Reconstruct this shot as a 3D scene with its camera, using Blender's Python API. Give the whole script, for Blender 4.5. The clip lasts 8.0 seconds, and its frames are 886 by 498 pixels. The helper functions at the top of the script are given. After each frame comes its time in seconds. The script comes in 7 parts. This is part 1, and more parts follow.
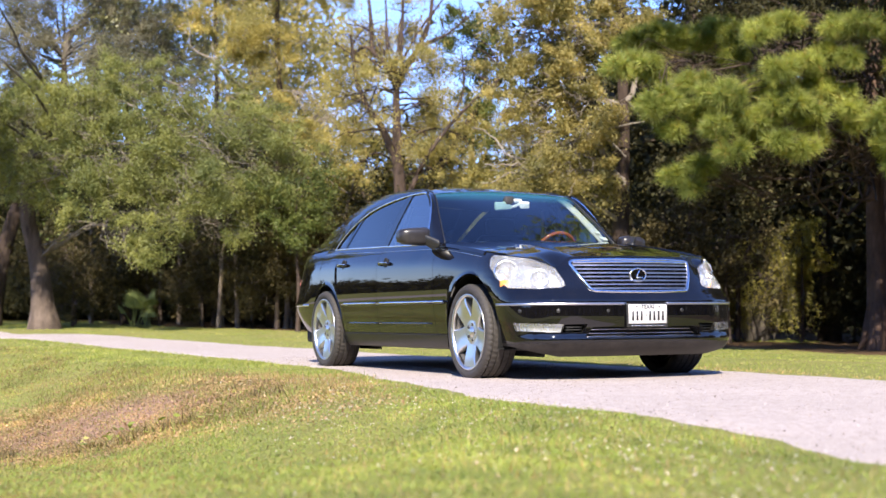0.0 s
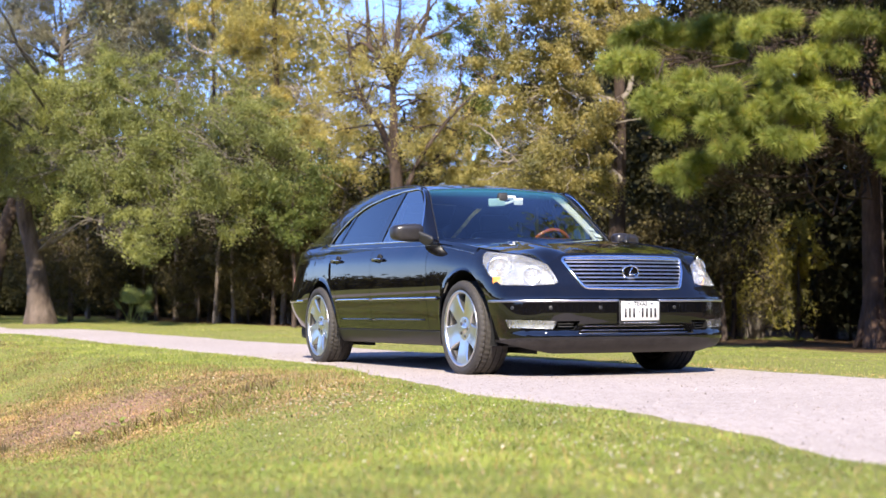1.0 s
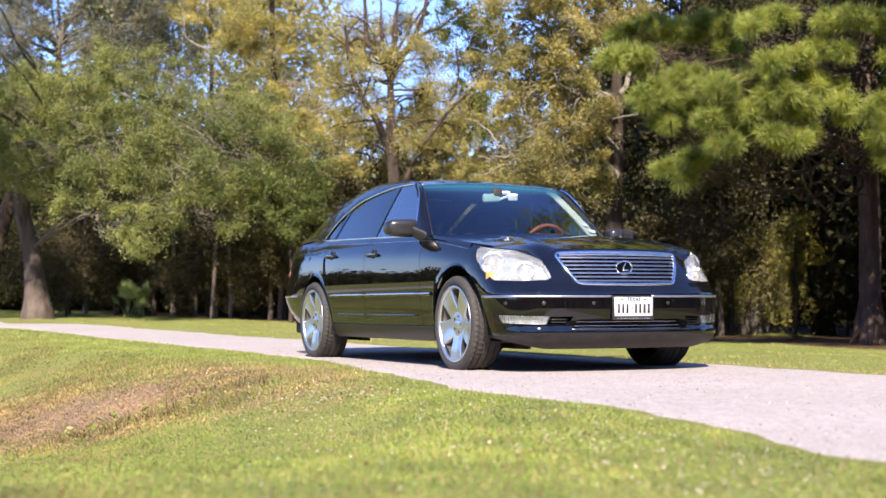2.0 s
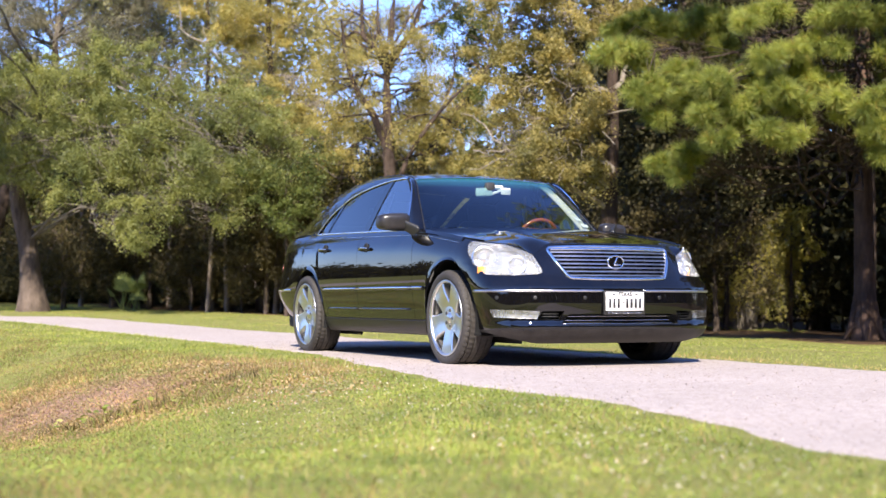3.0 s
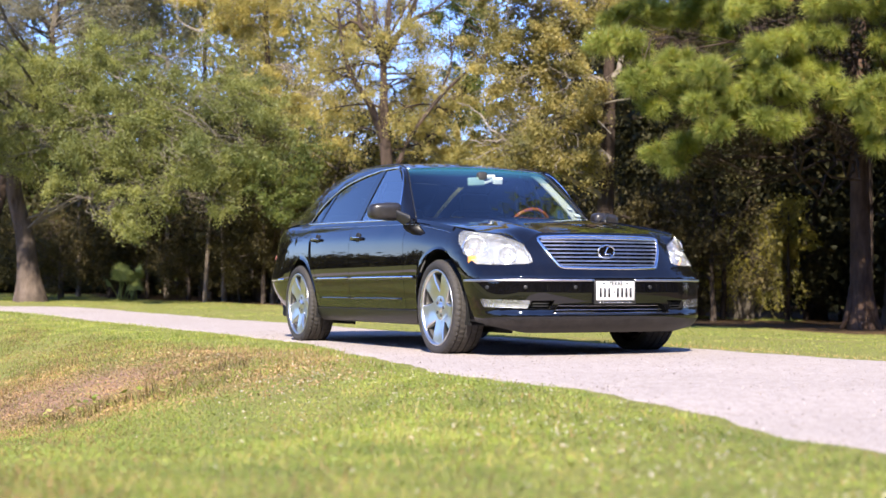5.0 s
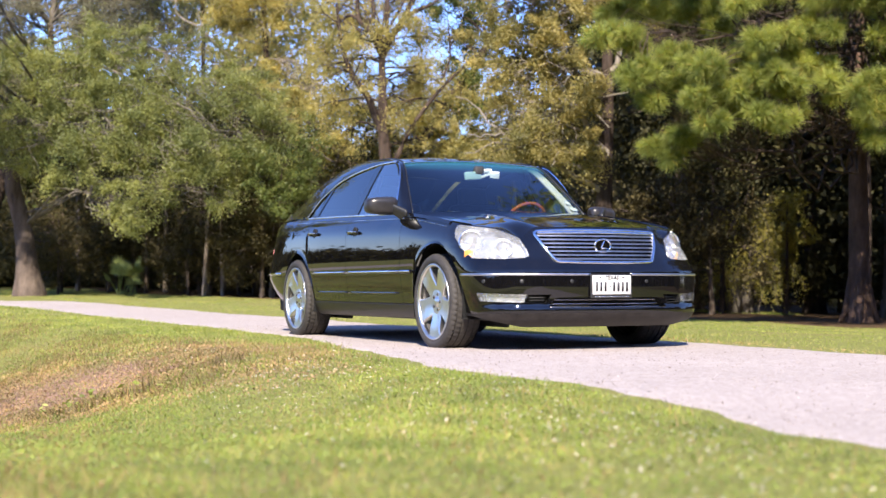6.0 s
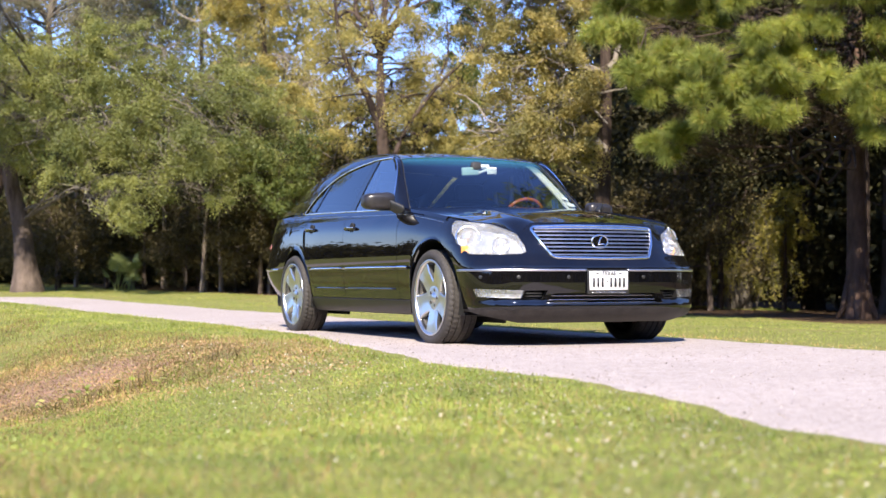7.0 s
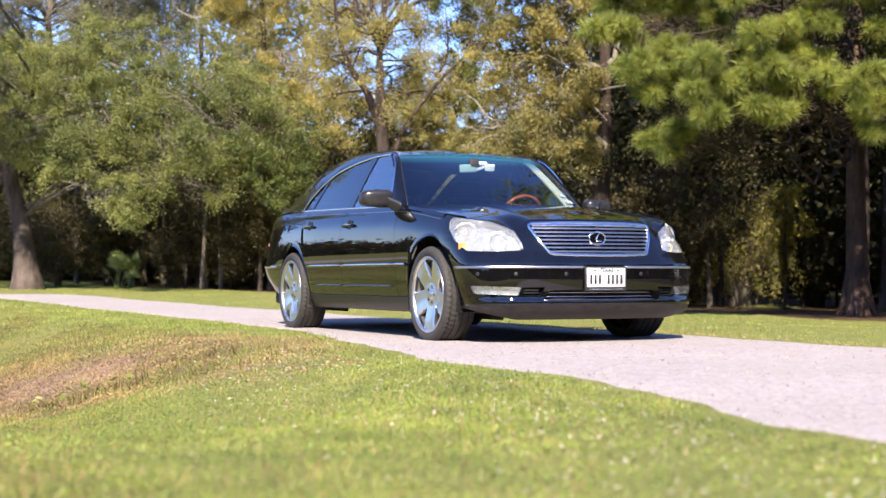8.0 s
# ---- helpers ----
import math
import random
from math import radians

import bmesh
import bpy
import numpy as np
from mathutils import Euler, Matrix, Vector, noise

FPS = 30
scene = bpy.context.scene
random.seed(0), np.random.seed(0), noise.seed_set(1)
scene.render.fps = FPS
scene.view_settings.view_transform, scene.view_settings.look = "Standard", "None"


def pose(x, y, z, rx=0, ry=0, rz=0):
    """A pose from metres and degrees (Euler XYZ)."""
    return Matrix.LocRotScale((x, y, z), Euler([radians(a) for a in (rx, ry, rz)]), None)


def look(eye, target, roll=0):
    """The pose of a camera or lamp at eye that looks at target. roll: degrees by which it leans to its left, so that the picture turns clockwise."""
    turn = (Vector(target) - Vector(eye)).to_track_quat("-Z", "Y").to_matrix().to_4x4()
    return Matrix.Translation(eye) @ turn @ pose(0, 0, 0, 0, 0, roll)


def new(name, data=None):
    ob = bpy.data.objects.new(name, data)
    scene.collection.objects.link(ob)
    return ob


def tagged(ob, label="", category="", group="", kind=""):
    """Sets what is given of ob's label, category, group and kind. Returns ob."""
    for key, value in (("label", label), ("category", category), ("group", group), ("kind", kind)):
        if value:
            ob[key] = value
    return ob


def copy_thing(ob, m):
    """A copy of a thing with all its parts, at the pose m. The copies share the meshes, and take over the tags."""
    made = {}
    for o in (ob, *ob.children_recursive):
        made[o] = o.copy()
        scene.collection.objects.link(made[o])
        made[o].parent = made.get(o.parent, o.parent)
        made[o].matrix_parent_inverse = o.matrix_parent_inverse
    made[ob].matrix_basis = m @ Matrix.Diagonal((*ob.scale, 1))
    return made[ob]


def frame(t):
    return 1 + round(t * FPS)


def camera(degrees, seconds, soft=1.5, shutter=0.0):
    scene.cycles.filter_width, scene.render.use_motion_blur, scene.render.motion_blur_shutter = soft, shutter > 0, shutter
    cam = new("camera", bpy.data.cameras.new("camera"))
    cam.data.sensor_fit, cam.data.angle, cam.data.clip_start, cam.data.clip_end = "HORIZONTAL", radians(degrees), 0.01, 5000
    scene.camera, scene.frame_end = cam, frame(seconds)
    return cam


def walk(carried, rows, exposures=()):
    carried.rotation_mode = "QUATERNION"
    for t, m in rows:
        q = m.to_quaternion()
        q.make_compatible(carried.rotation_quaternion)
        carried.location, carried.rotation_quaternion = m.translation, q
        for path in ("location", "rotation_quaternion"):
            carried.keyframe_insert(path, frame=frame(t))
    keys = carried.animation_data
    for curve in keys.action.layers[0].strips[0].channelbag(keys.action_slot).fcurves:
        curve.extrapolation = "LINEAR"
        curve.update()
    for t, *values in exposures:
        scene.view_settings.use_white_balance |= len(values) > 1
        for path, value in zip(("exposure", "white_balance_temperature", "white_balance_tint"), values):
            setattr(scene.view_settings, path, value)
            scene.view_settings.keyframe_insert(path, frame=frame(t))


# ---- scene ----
# ---- camera and walk ----
cam = camera(33.5, 8.0, soft=1.5)
PATH = [
    (0, (9.357, -5.413, 0.469), (7.543, -4.574, 0.556), -0.5),
    (0.5, (9.362, -5.397, 0.471), (7.549, -4.557, 0.556), -0.3),
    (1, (9.373, -5.379, 0.469), (7.56, -4.538, 0.551), -0.3),
    (1.5, (9.375, -5.358, 0.469), (7.562, -4.517, 0.548), -0.3),
    (3, (9.402, -5.3, 0.467), (7.591, -4.456, 0.535), -0.0),
    (3.5, (9.403, -5.281, 0.465), (7.592, -4.436, 0.529), 0.0),
    (4, (9.412, -5.266, 0.465), (7.6, -4.421, 0.525), 0.0),
    (4.5, (9.414, -5.248, 0.463), (7.602, -4.404, 0.521), 0.0),
    (6, (9.434, -5.212, 0.467), (7.621, -4.368, 0.513), -0.1),
    (6.5, (9.433, -5.203, 0.464), (7.62, -4.359, 0.508), -0.1),
    (7, (9.43, -5.194, 0.463), (7.618, -4.349, 0.504), -0.1),
    (7.5, (9.439, -5.186, 0.461), (7.627, -4.341, 0.501), -0.1),
    (8, (9.44, -5.172, 0.462), (7.627, -4.328, 0.499), -0.1),
]

walk(cam, [(t, look(eye, target, roll)) for t, eye, target, roll in PATH], exposures=[(0.0, 1.36), (8.0, 1.36)])
cam.data.dof.use_dof = True
cam.data.dof.focus_distance = 10.6
cam.data.dof.aperture_fstop = 2.8

# ---- world, sun ----
SUN_FROM = Vector((1.15, -0.62, 1.0)).normalized()
world = bpy.data.worlds.new("world")
scene.world = world
world.use_nodes = True
wn = world.node_tree.nodes
sky = wn.new("ShaderNodeTexSky")
sky.sky_type, sky.sun_disc = "NISHITA", False
sky.sun_elevation = math.asin(SUN_FROM.z)
sky.sun_rotation = math.atan2(SUN_FROM.x, SUN_FROM.y)
sky.air_density, sky.dust_density, sky.ozone_density = 1.0, 0.0, 4.0
wn["Background"].inputs["Strength"].default_value = 0.115
deep = wn.new("ShaderNodeMix")
deep.data_type, deep.blend_type = "RGBA", "MULTIPLY"
deep.inputs[0].default_value, deep.inputs[7].default_value = 1.0, (0.83, 0.88, 1.26, 1)
world.node_tree.links.new(sky.outputs["Color"], deep.inputs[6])
world.node_tree.links.new(deep.outputs[2], wn["Background"].inputs["Color"])
lamp = bpy.data.lights.new("sun", "SUN")
lamp.energy, lamp.angle, lamp.color = 5.0, radians(0.53), (1.0, 0.895, 0.77)
sun = new("sun", lamp)
sun.matrix_world = look(SUN_FROM * 60, (0, 0, 0))


# ---- materials ----
def mat(name, base, rough=0.6, metal=0.0, spec=0.5):
    m = bpy.data.materials.new(name)
    m.use_nodes = True
    b = m.node_tree.nodes["Principled BSDF"]
    b.inputs["Base Color"].default_value = (*base, 1)
    b.inputs["Roughness"].default_value = rough
    b.inputs["Metallic"].default_value = metal
    b.inputs["Specular IOR Level"].default_value = spec
    return m, m.node_tree.nodes, m.node_tree.links, b


def ramp(n, l, source, stops):
    r = n.new("ShaderNodeValToRGB")
    while len(r.color_ramp.elements) < len(stops):
        r.color_ramp.elements.new(0.5)
    for e, (p, c) in zip(r.color_ramp.elements, stops):
        e.position, e.color = p, (*c, 1)
    l.new(source, r.inputs["Fac"])
    return r.outputs["Color"]


def noise_tex(n, l, scale, detail=4.0, rough=0.55, source=None):
    t = n.new("ShaderNodeTexNoise")
    t.inputs["Scale"].default_value, t.inputs["Detail"].default_value, t.inputs["Roughness"].default_value = scale, detail, rough
    c = source
    if c is None:
        c = n.new("ShaderNodeTexCoord").outputs["Object"]
    l.new(c, t.inputs["Vector"])
    return t.outputs["Fac"]


def mix_colour(n, l, fac, a, b, how="MIX"):
    x = n.new("ShaderNodeMix")
    x.data_type, x.blend_type = "RGBA", how
    for value, socket in ((fac, x.inputs[0]), (a, x.inputs[6]), (b, x.inputs[7])):
        if isinstance(value, float):
            socket.default_value = value
        elif isinstance(value, tuple):
            socket.default_value = (*value, 1)
        else:
            l.new(value, socket)
    return x.outputs[2]


def bump(n, l, b, height, strength, distance):
    u = n.new("ShaderNodeBump")
    u.inputs["Strength"].default_value, u.inputs["Distance"].default_value = strength, distance
    l.new(height, u.inputs["Height"])
    l.new(u.outputs["Normal"], b.inputs["Normal"])


def maths(n, l, op, a, b=0.0, clamp=False):
    x = n.new("ShaderNodeMath")
    x.operation, x.use_clamp = op, clamp
    for value, socket in ((a, x.inputs[0]), (b, x.inputs[1])):
        if isinstance(value, (int, float)):
            socket.default_value = value
        else:
            l.new(value, socket)
    return x.outputs[0]


def leaf_mat(name, stops, through_light=0.35, rough=0.5, straw=None, vary=0.6):
    """Foliage: a colour for each leaf, and some light that passes through. vary: how far the leaves differ."""
    mean = [sum(c[i] for _, c in stops) / len(stops) for i in range(3)]
    stops = [(p, tuple(mean[i] + (c[i] - mean[i]) * vary for i in range(3))) for p, c in stops]
    m, n, l, b = mat(name, (0.1, 0.1, 0.1), rough, 0.0, 0.35)
    geo = n.new("ShaderNodeNewGeometry")
    c = ramp(n, l, geo.outputs["Random Per Island"], stops)
    big = noise_tex(n, l, 0.55, 3.0)
    shade = ramp(n, l, big, [(0.3, (0.72, 0.74, 0.7)), (0.7, (1.2, 1.15, 1.0))])
    c = mix_colour(n, l, 1.0, c, shade, "MULTIPLY")
    spray = noise_tex(n, l, 2.6, 3.0, 0.6)
    c = mix_colour(n, l, 1.0, c, ramp(n, l, spray, [(0.34, (0.62, 0.68, 0.66)), (0.66, (1.32, 1.28, 1.2))]), "MULTIPLY")
    if straw:
        where = noise_tex(n, l, 1.1, 4.0, 0.6)
        c = mix_colour(n, l, ramp(n, l, where, [(0.5, (0, 0, 0)), (0.75, (0.5, 0.5, 0.5))]), c, straw)
    l.new(c, b.inputs["Base Color"])
    tr = n.new("ShaderNodeBsdfTranslucent")
    l.new(mix_colour(n, l, 1.0, c, (1.15, 1.1, 0.6), "MULTIPLY"), tr.inputs["Color"])
    mx = n.new("ShaderNodeMixShader")
    mx.inputs[0].default_value = through_light
    l.new(b.outputs[0], mx.inputs[1])
    l.new(tr.outputs[0], mx.inputs[2])
    l.new(mx.outputs[0], n["Material Output"].inputs["Surface"])
    return m


def bark_mat(name, dark, light, scale=6.0):
    m, n, l, b = mat(name, dark, 0.9, 0.0, 0.2)
    co = n.new("ShaderNodeTexCoord")
    mp = n.new("ShaderNodeMapping")
    mp.inputs["Scale"].default_value = (1, 1, 0.3)
    l.new(co.outputs["Object"], mp.inputs["Vector"])
    f = noise_tex(n, l, scale, 8.0, 0.7, mp.outputs["Vector"])
    big = noise_tex(n, l, 1.3, 3.0)
    c = ramp(n, l, f, [(0.3, dark), (0.68, light)])
    c = mix_colour(n, l, 0.5, c, ramp(n, l, big, [(0.3, (0.55, 0.55, 0.5)), (0.7, (1.2, 1.15, 1.1))]), "MULTIPLY")
    l.new(c, b.inputs["Base Color"])
    bump(n, l, b, f, 1.0, 0.05)
    return m


MAT_OAK_LEAF = leaf_mat("oak_leaf", [(0.0, (0.12, 0.138, 0.046)), (0.5, (0.23, 0.255, 0.092)), (1.0, (0.365, 0.38, 0.165))], 0.5)
MAT_GREEN_LEAF = leaf_mat("green_leaf", [(0.0, (0.045, 0.075, 0.018)), (0.5, (0.1, 0.135, 0.035)), (1.0, (0.19, 0.2, 0.06))])
MAT_GOLD_LEAF = leaf_mat("gold_leaf", [(0.0, (0.224, 0.224, 0.084)), (0.5, (0.414, 0.386, 0.151)), (0.85, (0.549, 0.476, 0.202)), (1.0, (0.56, 0.381, 0.146))], 0.5)
MAT_OLIVE_LEAF = leaf_mat("olive_leaf", [(0.0, (0.201, 0.185, 0.074)), (0.5, (0.35, 0.307, 0.127)), (1.0, (0.488, 0.413, 0.191))], 0.5)
# Leaves of the shaded wood; its deep shade is put into this near-black colour.
MAT_SHADE_LEAF = leaf_mat("shade_leaf", [(0.0, (0.017, 0.019, 0.007)), (0.6, (0.038, 0.039, 0.013)), (1.0, (0.088, 0.072, 0.023))], 0.25, 0.7)
MAT_PALE_LEAF = leaf_mat("pale_yellow_leaf", [(0.0, (0.3, 0.28, 0.085)), (0.5, (0.5, 0.44, 0.145)), (1.0, (0.62, 0.52, 0.2))], 0.5)
# Brown leaves, darkened further so the colour carries the shade under the trees.
MAT_SHADED_BROWN_LEAF = leaf_mat("brown_undergrowth", [(0.0, (0.035, 0.029, 0.014)), (0.6, (0.08, 0.066, 0.028)), (1.0, (0.15, 0.12, 0.052))], 0.3, 0.7)
MAT_GREY_LEAF = leaf_mat("grey_leaf", [(0.0, (0.196, 0.201, 0.098)), (0.5, (0.322, 0.322, 0.178)), (1.0, (0.46, 0.437, 0.276))], 0.45)
MAT_BUSH_LEAF = leaf_mat("bush_leaf", [(0.0, (0.207, 0.196, 0.04)), (0.5, (0.38, 0.345, 0.081)), (1.0, (0.529, 0.46, 0.149))])
MAT_NEEDLE = leaf_mat("needle", [(0.0, (0.16, 0.21, 0.055)), (0.55, (0.31, 0.37, 0.1)), (0.94, (0.42, 0.44, 0.14)), (1.0, (0.5, 0.29, 0.1))], 0.45, vary=0.9)
MAT_PALM = leaf_mat("palm_leaf", [(0.0, (0.26, 0.33, 0.12)), (1.0, (0.45, 0.5, 0.22))])
MAT_MOSS = leaf_mat("moss", [(0.0, (0.14, 0.135, 0.105)), (1.0, (0.29, 0.275, 0.225))], 0.4, 0.9)
MAT_GRASS = leaf_mat("grass_blade", [(0.0, (0.114, 0.166, 0.027)), (0.45, (0.226, 0.302, 0.052)), (0.8, (0.338, 0.374, 0.09)), (1.0, (0.5, 0.44, 0.22))], 0.35, 0.5, (0.3, 0.27, 0.085), 0.85)
MAT_DRY = leaf_mat("dry_grass", [(0.0, (0.2, 0.12, 0.07)), (0.4, (0.41, 0.25, 0.15)), (0.75, (0.32, 0.25, 0.1)), (1.0, (0.52, 0.38, 0.25))], 0.3, vary=0.85)
MAT_BARK = bark_mat("grey_bark", (0.03, 0.022, 0.018), (0.16, 0.125, 0.102))
MAT_PINE_BARK = bark_mat("pine_bark", (0.03, 0.02, 0.015), (0.13, 0.082, 0.06), 7.0)
MAT_GREY_TWIG = bark_mat("grey_twig", (0.07, 0.06, 0.05), (0.22, 0.195, 0.165), 9.0)
MAT_POLE = bark_mat("sapling_bark", (0.07, 0.055, 0.045), (0.3, 0.245, 0.2), 8.0)
MAT_TWIG = bark_mat("pale_bark", (0.12, 0.1, 0.08), (0.36, 0.32, 0.27), 9.0)


def ground_mat():
    m, n, l, b = mat("lawn_soil", (0.1, 0.12, 0.03), 0.95, 0.0, 0.1)
    fine = noise_tex(n, l, 30.0, 6.0, 0.7)
    broad = noise_tex(n, l, 0.9, 5.0)
    c = ramp(n, l, fine, [(0.3, (0.12, 0.128, 0.035)), (0.55, (0.215, 0.22, 0.065)), (0.75, (0.31, 0.275, 0.12))])
    c = mix_colour(n, l, ramp(n, l, broad, [(0.5, (0, 0, 0)), (0.72, (0.55, 0.55, 0.55))]), c, (0.26, 0.2, 0.085))
    # bare reddish soil in the bottom of the ditch
    geo = n.new("ShaderNodeNewGeometry")
    sep = n.new("ShaderNodeSeparateXYZ")
    l.new(geo.outputs["Position"], sep.inputs[0])
    wob = maths(n, l, "MULTIPLY", maths(n, l, "SUBTRACT", noise_tex(n, l, 2.4, 6.0, 0.7), 0.5), 5.5)
    X, Y = sep.outputs["X"], sep.outputs["Y"]
    one = maths(n, l, "SUBTRACT", X, maths(n, l, "ADD", maths(n, l, "MULTIPLY", Y, 1.76), 3.0))
    two = maths(n, l, "SUBTRACT", maths(n, l, "ADD", maths(n, l, "MULTIPLY", Y, 0.485), 2.75), X)
    three = maths(n, l, "MULTIPLY", maths(n, l, "SUBTRACT", -2.1, Y), 1.4)
    four = maths(n, l, "MULTIPLY", maths(n, l, "ADD", Y, 5.2), 1.4)
    wet = maths(n, l, "MINIMUM", maths(n, l, "MINIMUM", one, two), maths(n, l, "MINIMUM", three, four))
    wet = maths(n, l, "ADD", maths(n, l, "MULTIPLY", wet, 1.8), maths(n, l, "ADD", wob, -0.9), True)
    soil = ramp(n, l, fine, [(0.3, (0.16, 0.095, 0.065)), (0.7, (0.41, 0.265, 0.19))])
    c = mix_colour(n, l, wet, c, soil)
    l.new(c, b.inputs["Base Color"])
    bump(n, l, b, fine, 0.7, 0.03)
    return m


def litter_mat():
    m, n, l, b = mat("leaf_litter", (0.1, 0.06, 0.03), 0.95, 0.0, 0.1)
    fine = noise_tex(n, l, 22.0, 6.0, 0.75)
    l.new(ramp(n, l, fine, [(0.3, (0.035, 0.024, 0.014)), (0.6, (0.12, 0.075, 0.04)), (0.78, (0.26, 0.17, 0.1))]), b.inputs["Base Color"])
    bump(n, l, b, fine, 0.8, 0.03)
    return m


def road_mat():
    m, n, l, b = mat("pale_road", (0.5, 0.46, 0.43), 0.9, 0.0, 0.2)
    fine = noise_tex(n, l, 90.0, 5.0, 0.8)
    mid = noise_tex(n, l, 7.0, 6.0, 0.65)
    broad = noise_tex(n, l, 0.6, 4.0)
    c = ramp(n, l, fine, [(0.3, (0.235, 0.203, 0.19)), (0.5, (0.405, 0.357, 0.333)), (0.7, (0.51, 0.46, 0.433))])
    grit = noise_tex(n, l, 30.0, 4.0, 0.75)
    c = mix_colour(n, l, 0.75, c, ramp(n, l, grit, [(0.34, (0.62, 0.58, 0.55)), (0.5, (0.95, 0.95, 0.945)), (0.68, (1.1, 1.08, 1.07))]), "MULTIPLY")
    c = mix_colour(n, l, 0.35, c, ramp(n, l, mid, [(0.3, (0.72, 0.7, 0.68)), (0.65, (1.05, 1.04, 1.03))]), "MULTIPLY")
    c = mix_colour(n, l, 0.6, c, ramp(n, l, broad, [(0.3, (0.88, 0.86, 0.84)), (0.7, (1.05, 1.03, 1.02))]), "MULTIPLY")
    l.new(c, b.inputs["Base Color"])
    bump(n, l, b, fine, 0.35, 0.006)
    return m


MAT_GROUND, MAT_ROAD, MAT_LITTER = ground_mat(), road_mat(), litter_mat()


# ---- mesh helpers ----
def raw_mesh(name, verts, faces, material, smooth=False):
    """A mesh from an array of vertices and one of equal-sided faces."""
    verts, faces = np.asarray(verts, dtype=np.float32), np.asarray(faces, dtype=np.int32)
    me = bpy.data.meshes.new(name)
    me.vertices.add(len(verts))
    me.vertices.foreach_set("co", verts.ravel())
    k = faces.shape[1]
    me.loops.add(faces.size)
    me.loops.foreach_set("vertex_index", faces.ravel())
    me.polygons.add(len(faces))
    me.polygons.foreach_set("loop_start", np.arange(0, faces.size, k, dtype=np.int32))
    me.polygons.foreach_set("use_smooth", np.full(len(faces), smooth))
    me.update(calc_edges=True)
    me.materials.append(material)
    return me


def child(name, me, parent, label="", kind=""):
    ob = new(name, me)
    ob.parent = parent
    return tagged(ob, label, kind=kind)


def part(name, bm, material, parent, label="", smooth=True):
    """Links a bmesh as one mesh object under a thing or a part."""
    me = bpy.data.meshes.new(name)
    for f in bm.faces:
        f.smooth = smooth
    bm.to_mesh(me)
    bm.free()
    me.materials.append(material)
    return child(name, me, parent, label)


def unit(v):
    return v / np.maximum(np.linalg.norm(v, axis=-1, keepdims=True), 1e-9)


def curve_at(points, x):
    """A smooth curve (x rising) through the points at x."""
    px, py = [p[0] for p in points], [p[1] for p in points]
    x = np.clip(np.asarray(x, dtype=float), px[0], px[-1])
    px, py = np.array(px, float), np.array(py, float)
    h, d = np.diff(px), np.diff(py) / np.diff(px)
    m = np.concatenate([[d[0]], [0 if a * b <= 0 else 2 * a * b / (a + b) for a, b in zip(d[:-1], d[1:])], [d[-1]]])
    i = np.clip(np.searchsorted(px, x) - 1, 0, len(px) - 2)
    t = (x - px[i]) / h[i]
    return ((2 * t**3 - 3 * t**2 + 1) * py[i] + (t**3 - 2 * t**2 + t) * h[i] * m[i]
            + (-2 * t**3 + 3 * t**2) * py[i + 1] + (t**3 - t**2) * h[i] * m[i + 1])


def tube(points, radii, sides=8):
    """Vertices and quads of a tapered tube along points."""
    p = np.array(points, float)
    r = np.array(radii, float)
    tang = unit(np.gradient(p, axis=0))
    up = np.where(np.abs(tang[:, 2:3]) > 0.9, np.array([[1.0, 0, 0]]), np.array([[0, 0, 1.0]]))
    a = unit(np.cross(tang, up))
    b = np.cross(tang, a)
    ang = np.linspace(0, 2 * math.pi, sides, endpoint=False)
    ring = a[:, None] * np.cos(ang)[None, :, None] + b[:, None] * np.sin(ang)[None, :, None]
    v = (p[:, None] + ring * r[:, None, None]).reshape(-1, 3)
    i = np.arange(len(p) - 1)[:, None] * sides
    j = np.arange(sides)[None, :]
    k = (j + 1) % sides
    f = np.stack([i + j, i + k, i + sides + k, i + sides + j], -1).reshape(-1, 4)
    return v, f


def merge(pieces):
    vs, fs, at = [], [], 0
    for v, f in pieces:
        vs.append(v)
        fs.append(f + at)
        at += len(v)
    return np.concatenate(vs), np.concatenate(fs)


# ---- ground ----
def step(a, b, v):
    t = np.clip((v - a) / (b - a), 0, 1)
    return t * t * (3 - 2 * t)


def ground_z(x, y):
    """The lie of the land: it rises away along the road, falls off under the pine, and has a ditch on the near side."""
    x, y = np.asarray(x, float), np.asarray(y, float)
    r = np.clip(-x - 4, 0, 27)
    z = (0.016 * r * r / (r + 4) - 0.012 * np.clip(-x - 33, 0, 40)) * step(-10, -3, y)
    z = z - 0.028 * np.clip(y - 3, 0, 14)
    o = np.clip((y + 4.3) / 2.2, -1, 1)
    z = z - 0.44 * (1 - step(-0.5, 6.5, x)) * step(-9, -5, x) * np.cos(o * math.pi / 2) ** 2
    return z + 0.012 * np.sin(x * 1.9 + 0.6) * np.sin(y * 2.3) * step(1.4, 2.4, np.abs(y - 0.1))


